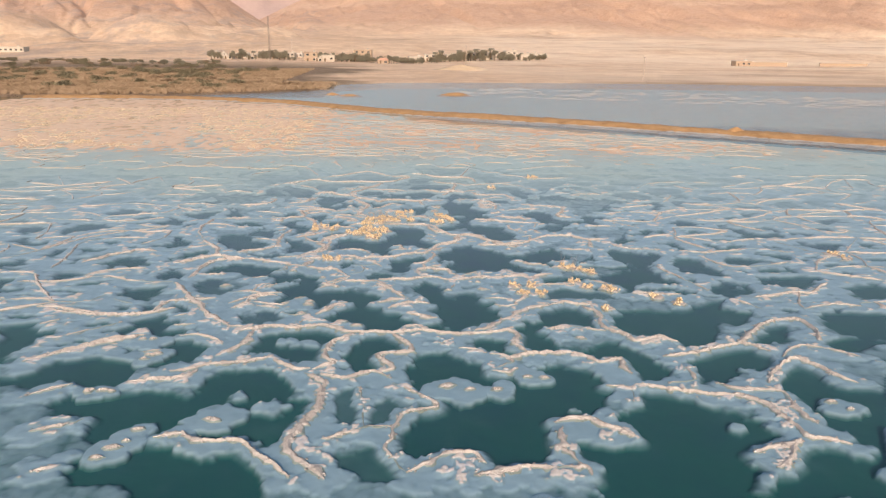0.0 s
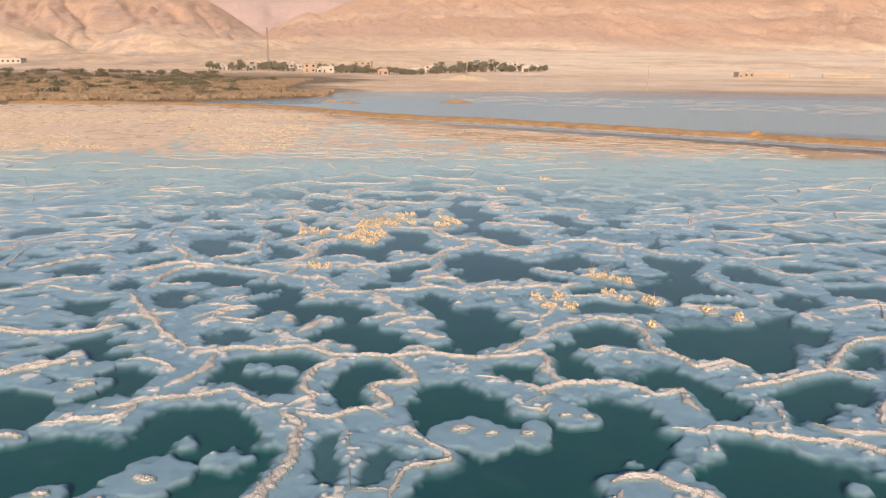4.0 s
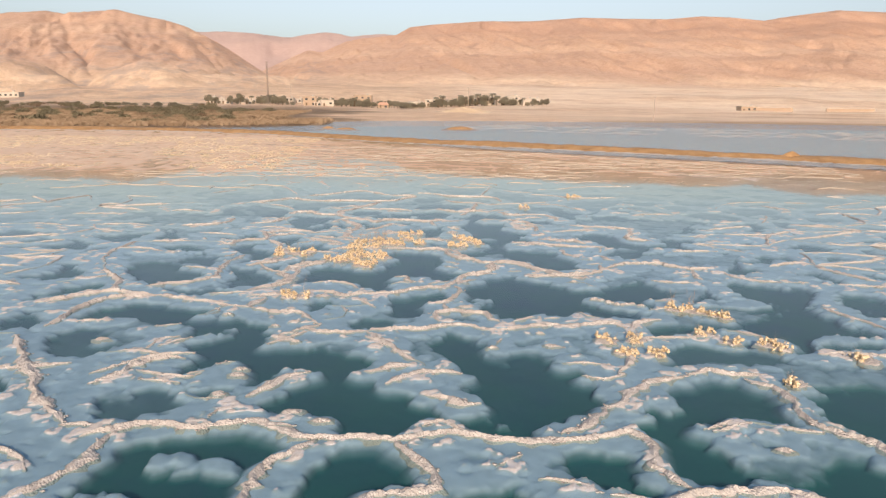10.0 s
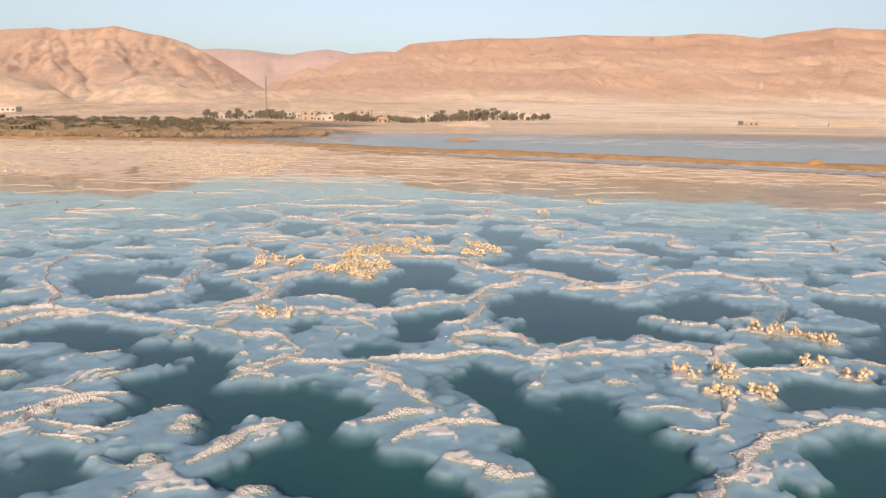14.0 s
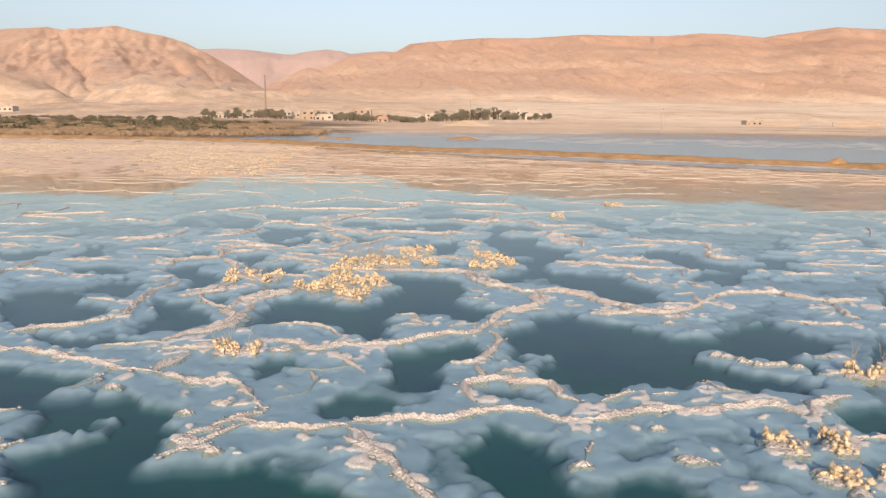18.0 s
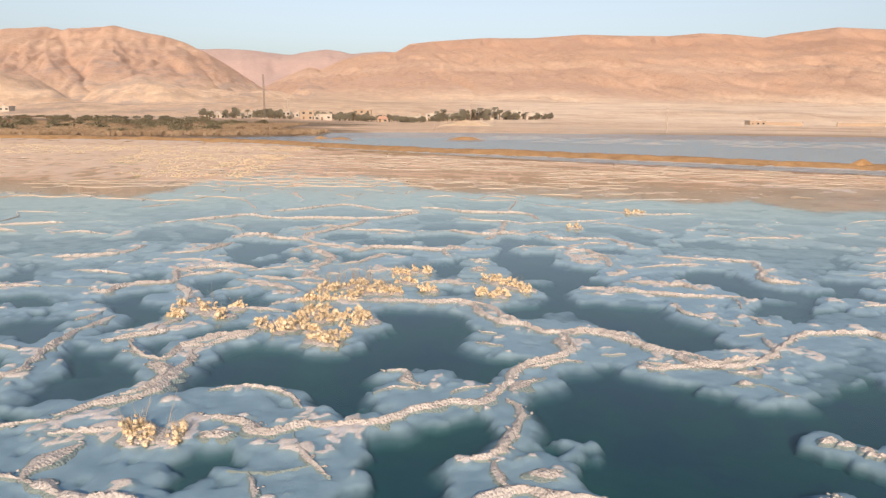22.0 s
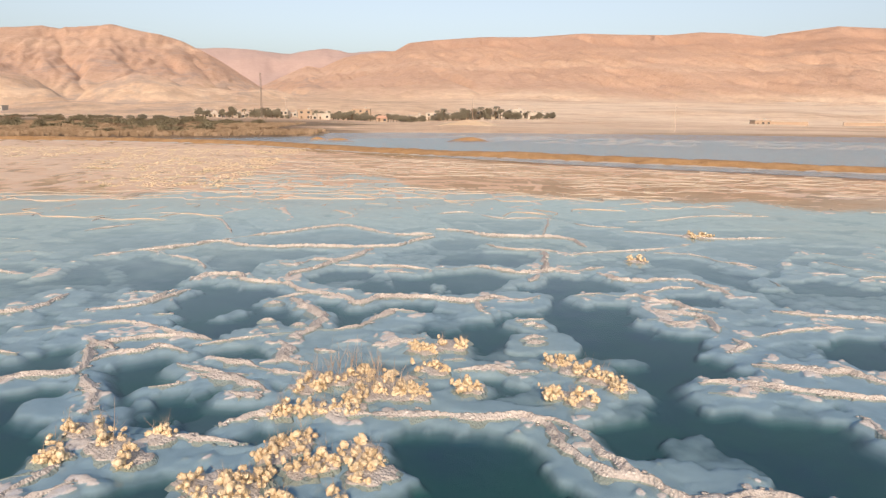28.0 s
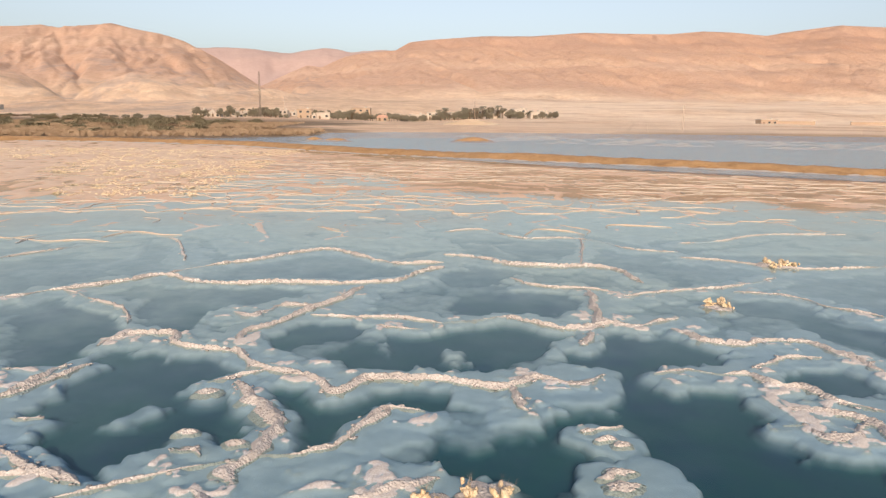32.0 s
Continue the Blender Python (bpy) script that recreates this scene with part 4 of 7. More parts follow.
ridge("main", (-3.3, 3.05), (-3.8, 2.4), (-4.25, 2), (-4.3, 1.5), (-4.35, 0.8), (-4, 0.3), (-4.4, -0.05), (-4.75, -0.25))
ridge("main", (-1.85, 2.85), (-1.2, 1.85), (-1.25, 1.05), (-1.85, 1), (-2.3, 0.8), (-2.1, 0.2), (-1.85, -0.4), (-2.3, -0.8))
ridge("main", (6.85, 5.4), (7.3, 4.6), (7.05, 3.15), (7.35, 2.65), (7.8, 2.15), (8, 1.55), (9.05, 1.95), (9.6, 1.35))
ridge("thin", (4.6, 2.95), (5.6, 3.25), (6.45, 2.85), (7.05, 2.65))
dab(0.16, (5.8, 2))
ridge("main", (1.9, 0.75), (2.45, 0.5), (2.6, -0.1), (2, -0.55))
ridge("main", (2.45, 0.15), (3.2, 0.55), (3.95, 0.65), (4.85, 0.7), (5.45, 0.3), (5.95, -0.3), (6.7, -0.1), (6.65, -0.75), (6.7, -1.35))
ridge("main", (1.75, -0.65), (2.15, -0.85), (2.7, -0.5))
ridge("thin", (0.75, 1.3), (1.45, 1.05), (1.7, 0.75))
ridge("thin", (0.05, 1.75), (0.65, 2.15))
ridge("main", (-12.2, 5.8), (-11.9, 7), (-10.9, 7.2), (-9.85, 7.35))
ridge("broad", (-12.35, 9.75), (-11.1, 7.65), (-10.05, 5.9), (-8.9, 4.35), (-8.65, 4))
ridge("thin", (-10.3, 3.05), (-9.75, 3.15), (-8.9, 2.7), (-8.4, 2.1))
ridge("thin", (-10.85, 4.15), (-10.1, 4.25))
ridge("thin", (-11.2, 5.2), (-10.5, 5.5))
ridge("main", (-8.65, 4), (-8.1, 4), (-7.65, 3.8))
ridge("thin", (-8.8, 7.1), (-7.9, 7.75), (-6.95, 7.95))
ridge("thin", (-9.15, 6.65), (-8.3, 7.5))
ridge("thin", (-8.1, 8.5), (-7.4, 9.25))
ridge("thin", (-8.1, 6.85), (-6.9, 6.35), (-6.45, 6.55))
ridge("thin", (-5, 5.45), (-4.5, 6.2), (-3.9, 6.6))
dab(0.16, (-5.55, 6.75))
dab(0.18, (-5.75, 5.3))
hump(0.15, (-7.15, 9.4), (-6.9, 9.55))
hump(0.24, (4.2, 4.45), (4.4, 4.45))
hump(0.21, (3.5, 3.9), (3.5, 3.75))
ridge("main", (-8.05, 3.4), (-7.7, 3.65), (-7.2, 3.9), (-6.45, 3.85), (-6, 3.65), (-5.4, 3.75), (-4.85, 3.85), (-4.3, 3.75), (-3.85, 3.6))
ridge("main", (-13.25, 12.75), (-12.65, 13.25), (-12, 13.8), (-11.05, 14.05), (-9.7, 13.4))
ridge("main", (-11.9, 10.35), (-11.7, 11.45), (-11.45, 12.65), (-10.8, 13.45), (-9.7, 13.4))
ridge("thin", (-5.15, 8.55), (-4.65, 9.05), (-4.1, 9.65))
ridge("broad", (-4.9, 8.9), (-4.35, 8.85))
ridge("main", (-2.5, 9.1), (-1.85, 8.35), (-1.4, 7.35), (-1.1, 7.05), (-0.95, 6.75))
ridge("broad", (-2.5, 6.45), (-1.9, 6.7), (-1.2, 6.8))
ridge("broad", (-2, 5.65), (-1.6, 6), (-0.95, 6.35), (-0.35, 6.35), (-0.05, 6.2))
ridge("broad", (-1.05, 5.05), (-0.55, 4.8), (-0.25, 4.4), (0.15, 4.35))
ridge("broad", (-5.15, 5.1), (-4.7, 5.6), (-4.4, 6.15), (-3.8, 6.5))
dab(0.21, (-5.55, 6.4))
ridge("thin", (-6.2, 7.1), (-5.8, 7.3))
ridge("thin", (-6.75, 6.5), (-6.4, 6.65))
ridge("main", (-8.95, 6.05), (-8.55, 6.5), (-8.25, 7.15), (-7.6, 7.7), (-7.1, 7.55))
ridge("thin", (-9.3, 8.1), (-8.6, 8.2), (-7.65, 7.85))
ridge("thin", (-8.4, 8.35), (-8.2, 9.05), (-7.7, 9.3))
ridge("thin", (-7.85, 6.25), (-7, 6.05), (-6.8, 5.95))
ridge("thin", (-6.55, 5.35), (-6.05, 5.05), (-5.55, 5.1))
ridge("thin", (-5.7, 4.15), (-5.55, 4.5), (-5.3, 4.6))
dab(0.18, (-9.8, 9.15))
ridge("thin", (-11.35, 10.75), (-10.2, 10.85))
ridge("thin", (-8.65, 10.2), (-8.05, 10.4))
ridge("thin", (-7.5, 11.25), (-7.2, 11.7))
dab(0.20, (-4, 4.25))
dab(0.19, (-3.3, 3.8))
ridge("broad", (1.55, 2.95), (2.55, 3.65), (3.15, 4.2), (3.55, 4.8), (4.5, 5.4), (5.35, 5.75))
ridge("main", (5.35, 5.75), (6.15, 6.1), (6.65, 5.8), (7.5, 5.65))
ridge("thin", (2.55, 6.7), (3.15, 6.7), (3.75, 6.5))
ridge("thin", (2.85, 5.9), (3.4, 5.6), (4, 5.95))
ridge("main", (3.75, 5.95), (4.35, 6.75), (4.7, 7.7))
ridge("thin", (5.3, 8.55), (6.4, 8.5), (7.4, 8.65))
ridge("thin", (8.05, 9.2), (8.8, 8.55), (8.8, 8.2))
dab(0.15, (0.95, 7.95))
dab(0.18, (2.6, 8))
ridge("main", (4.75, 2.85), (5.25, 3.05), (5.7, 3.2))
ridge("broad", (-1.2, 3.4), (-0.8, 3.6), (-0.4, 3.35), (-0.05, 3.05))
hump(0.25, (1.25, 12.75), (1.55, 12.7))
islet(0.23, (5.1, 12.5), (5.65, 12), (6.35, 11.65))
hump(0.23, (-7, 9.3), (-6.8, 9.45))
hump(0.12, (-6.65, 10), (-6.45, 10))
ridge("main", (-9.75, 13.55), (-9.25, 13.4), (-8.45, 13.05), (-7.55, 12.55), (-6.65, 12.1), (-6.25, 11.95), (-5.5, 11.55), (-4.95, 11.5), (-4.5, 11.25), (-4.2, 10.55), (-3.9, 10.05))
ridge("main", (-4.7, 9.55), (-4.3, 9.9), (-3.9, 10.05))
ridge("broad", (-4.45, 9.8), (-3.8, 9.5), (-3.15, 9.35), (-2.5, 9.5))
ridge("main", (-2.5, 9.5), (-1.85, 9.65), (-0.95, 9.55), (-0.55, 9.75), (0.05, 10), (0.55, 9.9), (0.9, 9.6), (1.4, 9.45), (2.1, 9.7), (2.75, 9.75), (3.5, 9.7), (4.15, 9.8), (4.85, 9.85), (5.15, 9.5), (5.2, 9.25))
ridge("main", (-5.05, 9.05), (-4.8, 9.4), (-4.55, 9.55))
dab(0.17, (-4.95, 9.05))
dab(0.13, (-4.45, 8.7))
ridge("broad", (-2.5, 9.4), (-2.25, 9.05), (-2.05, 8.6), (-1.85, 8.3))
ridge("thin", (-8, 13.65), (-7.25, 13.7), (-6.65, 13.9))
ridge("broad", (-6.85, 14.1), (-6.35, 14.4), (-5.65, 14.75), (-5.45, 15.6), (-5.4, 16.5), (-5.4, 17.25))
ridge("main", (-5.4, 17.25), (-4.5, 18.05), (-4.3, 18.6))
ridge("broad", (-6.55, 13.25), (-6.05, 13.4), (-5.5, 13.35))
ridge("broad", (-6.35, 11.95), (-6.25, 12.65), (-5.95, 13.05))
ridge("main", (-4.65, 14), (-3.9, 13.75), (-3.3, 13.25), (-2.75, 13.5), (-2.05, 13.45), (-1.35, 13.65), (-0.55, 14.15), (0.15, 14.3), (0.6, 14.9), (1, 15.75), (1.8, 16.2), (2.4, 16.95), (2.5, 18.05))
ridge("thin", (-4.6, 14.9), (-4, 15.1), (-3.3, 14.75), (-2.9, 14.1))
ridge("thin", (-2.95, 13.25), (-2.7, 12.45), (-2.25, 11.85))
ridge("thin", (-3.7, 12.1), (-3.05, 12.05), (-2.45, 12.3))
ridge("thin", (-3.4, 12.05), (-3.2, 11.4), (-3.35, 10.95), (-3.85, 10.65))
dab(0.22, (-4.1, 13.2))
ridge("main", (0.5, 14.3), (0.65, 13.75), (0.25, 12.75), (0, 12.3), (-0.55, 12.2))
ridge("main", (-0.05, 12.15), (0.15, 11.5), (0.35, 11.4))
ridge("main", (-0.3, 10.25), (-0.4, 10.9), (-0.15, 11.25), (0.35, 11.35), (0.9, 11.1), (1.25, 10.95), (1.25, 10.45), (1.5, 10.15))
dab(0.21, (0.65, 11.75))
ridge("main", (-0.05, 20.5), (0.95, 20.5), (1.4, 19.05), (2, 18.1), (3.05, 17.85), (3.8, 17.15), (4.4, 16.35), (4.85, 15.6), (6.05, 16), (6.85, 16.75), (7.8, 17.45), (9, 17.55), (9.75, 17.2), (10.35, 16.65), (11.4, 16.6))
ridge("thin", (3.55, 15.9), (4.3, 15.6), (5, 15.6))
ridge("thin", (4.75, 14.7), (5.4, 14.7), (5.65, 14.05))
ridge("thin", (2.85, 16.4), (3.4, 16.4))
ridge("thin", (8.05, 14.8), (8.75, 14.55), (9.75, 14.4))
ridge("main", (10.3, 16.35), (10.05, 15.35), (10.1, 14.9))
ridge("thin", (1.9, 10.2), (2.5, 10.5), (2.9, 10.7))
ridge("thin", (2.95, 10.4), (3.45, 10.45))
ridge("thin", (4.25, 11), (4.35, 10.65), (4.7, 10.4))
ridge("thin", (4.2, 10.9), (4, 10.3))
ridge("main", (5.2, 9.25), (5.8, 9.9), (6.2, 10.1), (6.55, 10.2))
ridge("thin", (6.55, 11.15), (7.35, 11.25))
ridge("thin", (7.2, 12.25), (7.6, 12.15))
ridge("main", (-10.45, 14.8), (-10.1, 14.95), (-9.35, 15.15), (-8.8, 15.5), (-8.4, 16.15), (-8.45, 16.85), (-8.4, 17.9), (-8.2, 19.05), (-7.9, 19.7))
ridge("thin", (-9.85, 17.65), (-9.1, 17.4), (-8.45, 16.85))
ridge("thin", (-7.55, 17.85), (-6.9, 18.1), (-6.4, 19.3), (-6.35, 20.35))
ridge("thin", (-6.95, 17.85), (-6.45, 17), (-5.8, 16.5))
ridge("thin", (-7.75, 11.3), (-7.5, 11.5), (-7.2, 12))
dab(0.13, (-6.85, 11.3))
dab(0.12, (-5.2, 10.1))
dab(0.16, (-4.7, 10.45))
ridge("thin", (1.05, 8.1), (1.35, 8.7))
ridge("thin", (2.55, 8), (2.95, 7.9))
dab(0.10, (2.5, 9.05))
ridge("broad", (-6.1, 14.85), (-5.8, 15.15), (-5.65, 15.5), (-5.8, 16), (-6.05, 16.25), (-6, 16.55))
ridge("main", (-6, 16.55), (-6.4, 16.95), (-6.85, 17.15))
ridge("main", (-6, 16.55), (-5.8, 16.9), (-5.7, 17.3), (-5.1, 17.4))
ridge("main", (-7.4, 17.65), (-7.05, 18.1), (-6.6, 18.3), (-6.25, 18.65), (-5.9, 19.05))
ridge("thin", (-6.95, 19), (-6.55, 19.25))
ridge("main", (-5.85, 17.55), (-5.3, 17.85), (-4.9, 18.1), (-4.4, 18.45))
ridge("main", (-5.15, 20.3), (-4.45, 20.1), (-3.85, 19.9))
ridge("main", (-4.45, 20.6), (-3.8, 20.95), (-3.1, 21.1), (-2.35, 20.9), (-1.4, 20.85), (-0.35, 20.6), (0.55, 20.55), (0.85, 19.65), (1.15, 18.85), (1.7, 18.4), (2.1, 17.95), (2.85, 18.05), (3.45, 17.9), (3.85, 17.5), (4, 16.8), (4.45, 16.55), (4.8, 16.3), (5, 16))
ridge("main", (1, 15.75), (1.55, 15.85), (2.05, 16.05), (2.35, 15.95))
ridge("broad", (2.45, 17.8), (2.2, 17.1), (2.1, 16.45))
ridge("broad", (1.4, 15.3), (1.05, 14.95), (0.75, 14.55))
ridge("thin", (-0.4, 14.6), (-0.15, 14.8), (0.35, 14.9))
ridge("main", (-1.55, 15.75), (-1.15, 15.65), (-1.15, 15.25), (-0.85, 14.9))
ridge("thin", (-1.75, 14.7), (-1.35, 14.95), (-0.95, 14.85))
ridge("main", (3.45, 15.8), (3.8, 15.6), (4.45, 15.75), (5.05, 15.8), (5.45, 15.9), (6.15, 15.95))
ridge("broad", (5, 15.35), (5.25, 15.2), (5.8, 15.5))
dab(0.17, (5.05, 14.75))
ridge("main", (3.95, 21.85), (4.65, 21.85), (5.35, 21.55), (6.05, 21.3), (6.65, 20.9), (7.55, 20.85), (8.2, 20.8))
ridge("broad", (5.7, 22.75), (6.35, 22.45), (7.05, 22.2), (7.5, 21.5))
ridge("thin", (6.05, 20.3), (5.95, 19.4), (6.4, 18.75))
ridge("thin", (7.95, 20.6), (7.6, 19.7))
ridge("main", (7.4, 19), (7.5, 18.7), (7.55, 18.25), (7.75, 18.1))
ridge("thin", (6.35, 18.45), (6.9, 18.25))
ridge("thin", (6.35, 17.5), (7.05, 17.6))
ridge("main", (6.6, 16.65), (6.9, 17.35))
ridge("main", (-11.05, 22.95), (-10.45, 22.7), (-9.95, 22.65), (-9.1, 22), (-8.95, 22.4), (-8.5, 22.85), (-7.55, 23.05), (-7.85, 24.35), (-7.3, 24.9), (-6.35, 25.15), (-5.5, 24.8))
ridge("broad", (-7.45, 22.8), (-6.9, 21.9), (-6.65, 21.1))
ridge("thin", (-10.95, 24.7), (-9.95, 24.4), (-9.15, 24.1))
ridge("main", (-12.5, 26.65), (-11.1, 26.95), (-10.4, 27.7), (-10.2, 28.9))
ridge("thin", (-9.75, 25.6), (-8.55, 26.05), (-7.65, 26.15), (-6.7, 25.5), (-5.8, 24.85))
ridge("main", (-5.3, 23.7), (-4.35, 23.15), (-3.8, 22.9), (-3.25, 22.6))
ridge("thin", (6.1, 24.4), (7.2, 24.7), (8.35, 24.95), (9.15, 24.95))
ridge("main", (4.85, 26.5), (5.95, 26.1), (5.75, 24.75))
ridge("main", (8, 26.4), (8.85, 26), (10.4, 25.6), (10.85, 24.9), (10, 23.1), (10.1, 22.6), (10.9, 22.3))
ridge("thin", (-9.15, 27.25), (-8.1, 27.6), (-7.15, 29.25))
ridge("thin", (-7.4, 26.85), (-6.9, 26.85))
ridge("thin", (-8.7, 19.35), (-8.45, 19.65), (-8.35, 20.1))
ridge("thin", (-9.2, 20.9), (-8.85, 20.9))
ridge("thin", (0.6, 18.05), (0.95, 17.9))
ridge("thin", (0.45, 17.3), (0.95, 17.05))
ridge("thin", (1.3, 25.9), (2, 26))
hump(0.17, (8.3, 19.3))
hump(0.18, (-5.8, 26.95), (-5.45, 27.2))
hump(0.23, (-0.35, 29.6), (-0.15, 29.55))
islet(0.27, (1.5, 25.85), (1.75, 25.55))
islet(0.37, (1.3, 24.45), (1.8, 24.55))
ridge("main", (-11.55, 33.9), (-11.3, 34.15), (-10.6, 34.7), (-9.7, 35.25), (-8.9, 35.9), (-8.05, 36.55), (-6.9, 35.8), (-5.7, 35.45), (-4.5, 35.6), (-2.9, 35.35), (-1.35, 35.65), (-0.65, 36.7), (0.2, 37.5))
ridge("main", (-8.05, 36.55), (-7.2, 37.7), (-6, 38.5), (-4.7, 39.85), (-3.4, 40.35), (-2.2, 38.85), (-0.95, 37.95), (0.25, 38.15))
ridge("thin", (-14.6, 41.6), (-14.55, 42.75), (-13.25, 44), (-11.65, 44.25))
ridge("thin", (-13.9, 39.1), (-12.75, 40.5), (-11.9, 41.55), (-10.9, 42.1))
ridge("thin", (-7.95, 38.55), (-8.95, 41.5), (-9.65, 42.7))
ridge("thin", (-10.15, 34.95), (-9.1, 34.05), (-7.85, 32.95), (-7.4, 31.8))
ridge("main", (-7.45, 30.25), (-7.15, 30.95), (-6.2, 30.95), (-5.95, 30.35), (-5.15, 29.95), (-4.55, 29.75), (-4.35, 29.25), (-3.85, 28.8), (-3.3, 28.6), (-2.75, 28.15), (-2.45, 27.65), (-2.05, 28.15), (-1.45, 28.25), (-0.6, 28.1), (0.05, 27.75), (0.55, 27.75), (1.1, 28.1), (1.65, 27.8), (2.4, 28.2))
ridge("broad", (0.55, 27.75), (0.6, 27.25), (0.6, 26.65))
ridge("main", (-4.6, 30.45), (-4.6, 31.05), (-4.05, 31.65), (-3.55, 32.55), (-2.8, 33.85), (-2.25, 35))
ridge("broad", (-5.25, 32.6), (-4.7, 32.35), (-4.15, 33.05), (-3.3, 33.05))
ridge("thin", (-3.4, 32.3), (-2.45, 32.05), (-1.4, 32), (-0.3, 31.5))
ridge("thin", (-1.8, 31.35), (-1.15, 31.1), (-0.8, 31.1))
dab(0.19, (-4.65, 27.75))
ridge("thin", (-4.9, 28.15), (-4.3, 28.4), (-3.75, 28.8))
ridge("broad", (-4.15, 28.25), (-3.8, 27.45), (-3.5, 26.8), (-3.3, 26.35), (-3.45, 25.8), (-3.45, 25.3), (-3.75, 25), (-3.7, 24.6), (-3.9, 24.45))
ridge("thin", (-5.7, 24.45), (-5.2, 24.7), (-4.8, 24.95), (-4.3, 25.15), (-3.65, 25.3), (-3.3, 25.4), (-2.75, 25.45), (-2.3, 25.75), (-2, 26.3), (-1.65, 26.9), (-1, 26.75))
ridge("broad", (-2, 26.2), (-1.55, 27))
ridge("broad", (-4.65, 25.6), (-4.35, 25.7), (-4.15, 25.5))
dab(0.15, (-4.55, 26.2))
dab(0.15, (-3.8, 25.8))
ridge("thin", (-8.65, 29.05), (-8.2, 29.05))
ridge("broad", (-8.05, 27.8), (-7.9, 28.45), (-7.7, 28.85), (-7.5, 29.1))
ridge("main", (-0.3, 31.5), (0.55, 31.7), (1.25, 31.9), (1.9, 31.2), (2.65, 30.95), (3.55, 31.35), (4.1, 31.1), (5.3, 31.7))
ridge("broad", (3.95, 34.5), (3.45, 32.25), (2.85, 30.5), (2.45, 29.8))
ridge("main", (4.8, 30.85), (5.2, 30.05), (5.85, 29.8), (6.85, 29.95), (7.35, 29.75), (7.6, 29.2), (7.75, 28.5), (7.85, 28.05))
ridge("main", (3.35, 28.15), (4, 28.4), (4.5, 28.1), (5.05, 28.05), (5.4, 27.5), (5.8, 27.35), (6, 26.7), (6.45, 26.25))
ridge("thin", (5.3, 28.35), (6.35, 28.9), (7.05, 28.9))
ridge("broad", (4.55, 26), (4.85, 25.9), (4.95, 25.5), (5.45, 25.5), (5.9, 25.85))
ridge("thin", (7.9, 34.05), (9, 33.7), (9.45, 33.1), (9.55, 32.55), (10.1, 32), (10.4, 31.5))
ridge("thin", (4.3, 33.6), (5.7, 34.1), (7.1, 34.4), (8.25, 34.65), (10, 35.65))
ridge("main", (0.35, 39.3), (1.55, 38.8), (2.35, 37.85), (3.7, 37.4), (4.95, 37.35), (5.6, 36.55), (5.75, 35.1))
ridge("thin", (2, 35.9), (2.75, 34.85), (4.1, 34.5), (4.7, 33.85))
ridge("thin", (0.7, 43.85), (2.35, 44.55), (3.6, 42.55), (5.4, 42.5), (6.35, 41.9), (7.25, 40.15), (8.7, 39.6))
ridge("thin", (9.4, 41.25), (11.45, 41.8), (13.75, 43.05), (17.4, 43.05))
ridge("thin", (6.05, 42.5), (4.6, 37.4))
ridge("thin", (8.3, 38.65), (9.65, 38.15), (10.7, 37.2), (12.15, 36.75), (14.65, 37.1))
dab(0.16, (-0.2, 24.4))
ridge("main", (-7.55, 23.65), (-7.2, 24.05), (-6.8, 24.2), (-6.45, 24.5), (-5.75, 24.05))
ridge("broad", (-8.3, 25.1), (-7.75, 24.6), (-7.35, 24.25))
ridge("broad", (-5.85, 23.35), (-5.45, 23.15), (-5.1, 22.85), (-4.75, 22.65), (-4.35, 22.7))
ridge("broad", (-5.4, 22.7), (-4.75, 22.65), (-4.2, 22.3), (-3.8, 21.85))
ridge("broad", (-4.65, 21.8), (-4.2, 21.7), (-4, 21.55))
ridge("thin", (-6, 22.2), (-5.65, 22.25), (-5.4, 22.4))
ridge("broad", (-4, 24.65), (-3.75, 24.15), (-3.75, 23.6), (-3.25, 23.3))
ridge("broad", (-4.3, 23.35), (-3.9, 23.5), (-3.4, 23.2))
dab(0.16, (-3.2, 22.7))
ridge("broad", (-3.2, 24.15), (-2.8, 23.9))
ridge("broad", (-2.1, 24.25), (-1.5, 24.5), (-0.95, 24.7))
dab(0.20, (-1.4, 22.35))
ridge("main", (-0.5, 22.65), (0.15, 22.8), (0.6, 22.6), (1.1, 22.5))
ridge("thin", (-0.65, 23.25), (-0.2, 23.3))
ridge("broad", (5.3, 23.55), (6, 23.85), (5.9, 24.35))
ridge("broad", (5.5, 22.8), (5.8, 22.5))
ridge("thin", (4.4, 21.95), (4.75, 21.85))
ridge("broad", (3.9, 21.3), (4.35, 21.2))
dab(0.17, (4.85, 21.5))
hump(0.28, (-4.85, 11.85), (-4.65, 11.9))
hump(0.22, (-4.05, 11.7), (-3.95, 11.7))
hump(0.24, (-2.4, 12.3), (-2.2, 12.1))

# looser ridges on both sides
ridge("thin", (-10.75, 20.45), (-11.35, 20.4))
ridge("main", (-14.75, 1.35), (-14.05, 2.1), (-13.05, 2.95), (-11.95, 3.05))
ridge("thin", (-13.65, 21.3), (-12.6, 21.15), (-11.9, 20.75), (-11.35, 20.4))
ridge("main", (-11.35, 14.1), (-11.75, 15.75), (-12.75, 17.3), (-13.75, 20.05), (-13.6, 21.6), (-13.4, 22.6))
ridge("thin", (11, 19.85), (13.05, 19.8))
ridge("thin", (-13.6, 21.6), (-13.4, 22.6), (-12.6, 22.7), (-11.8, 22.75), (-11, 22.65))
ridge("thin", (-11.25, 1.6), (-10.65, 1.8))
ridge("thin", (-13.8, 15.45), (-13.1, 15.8), (-12.7, 16), (-12.15, 16.4))
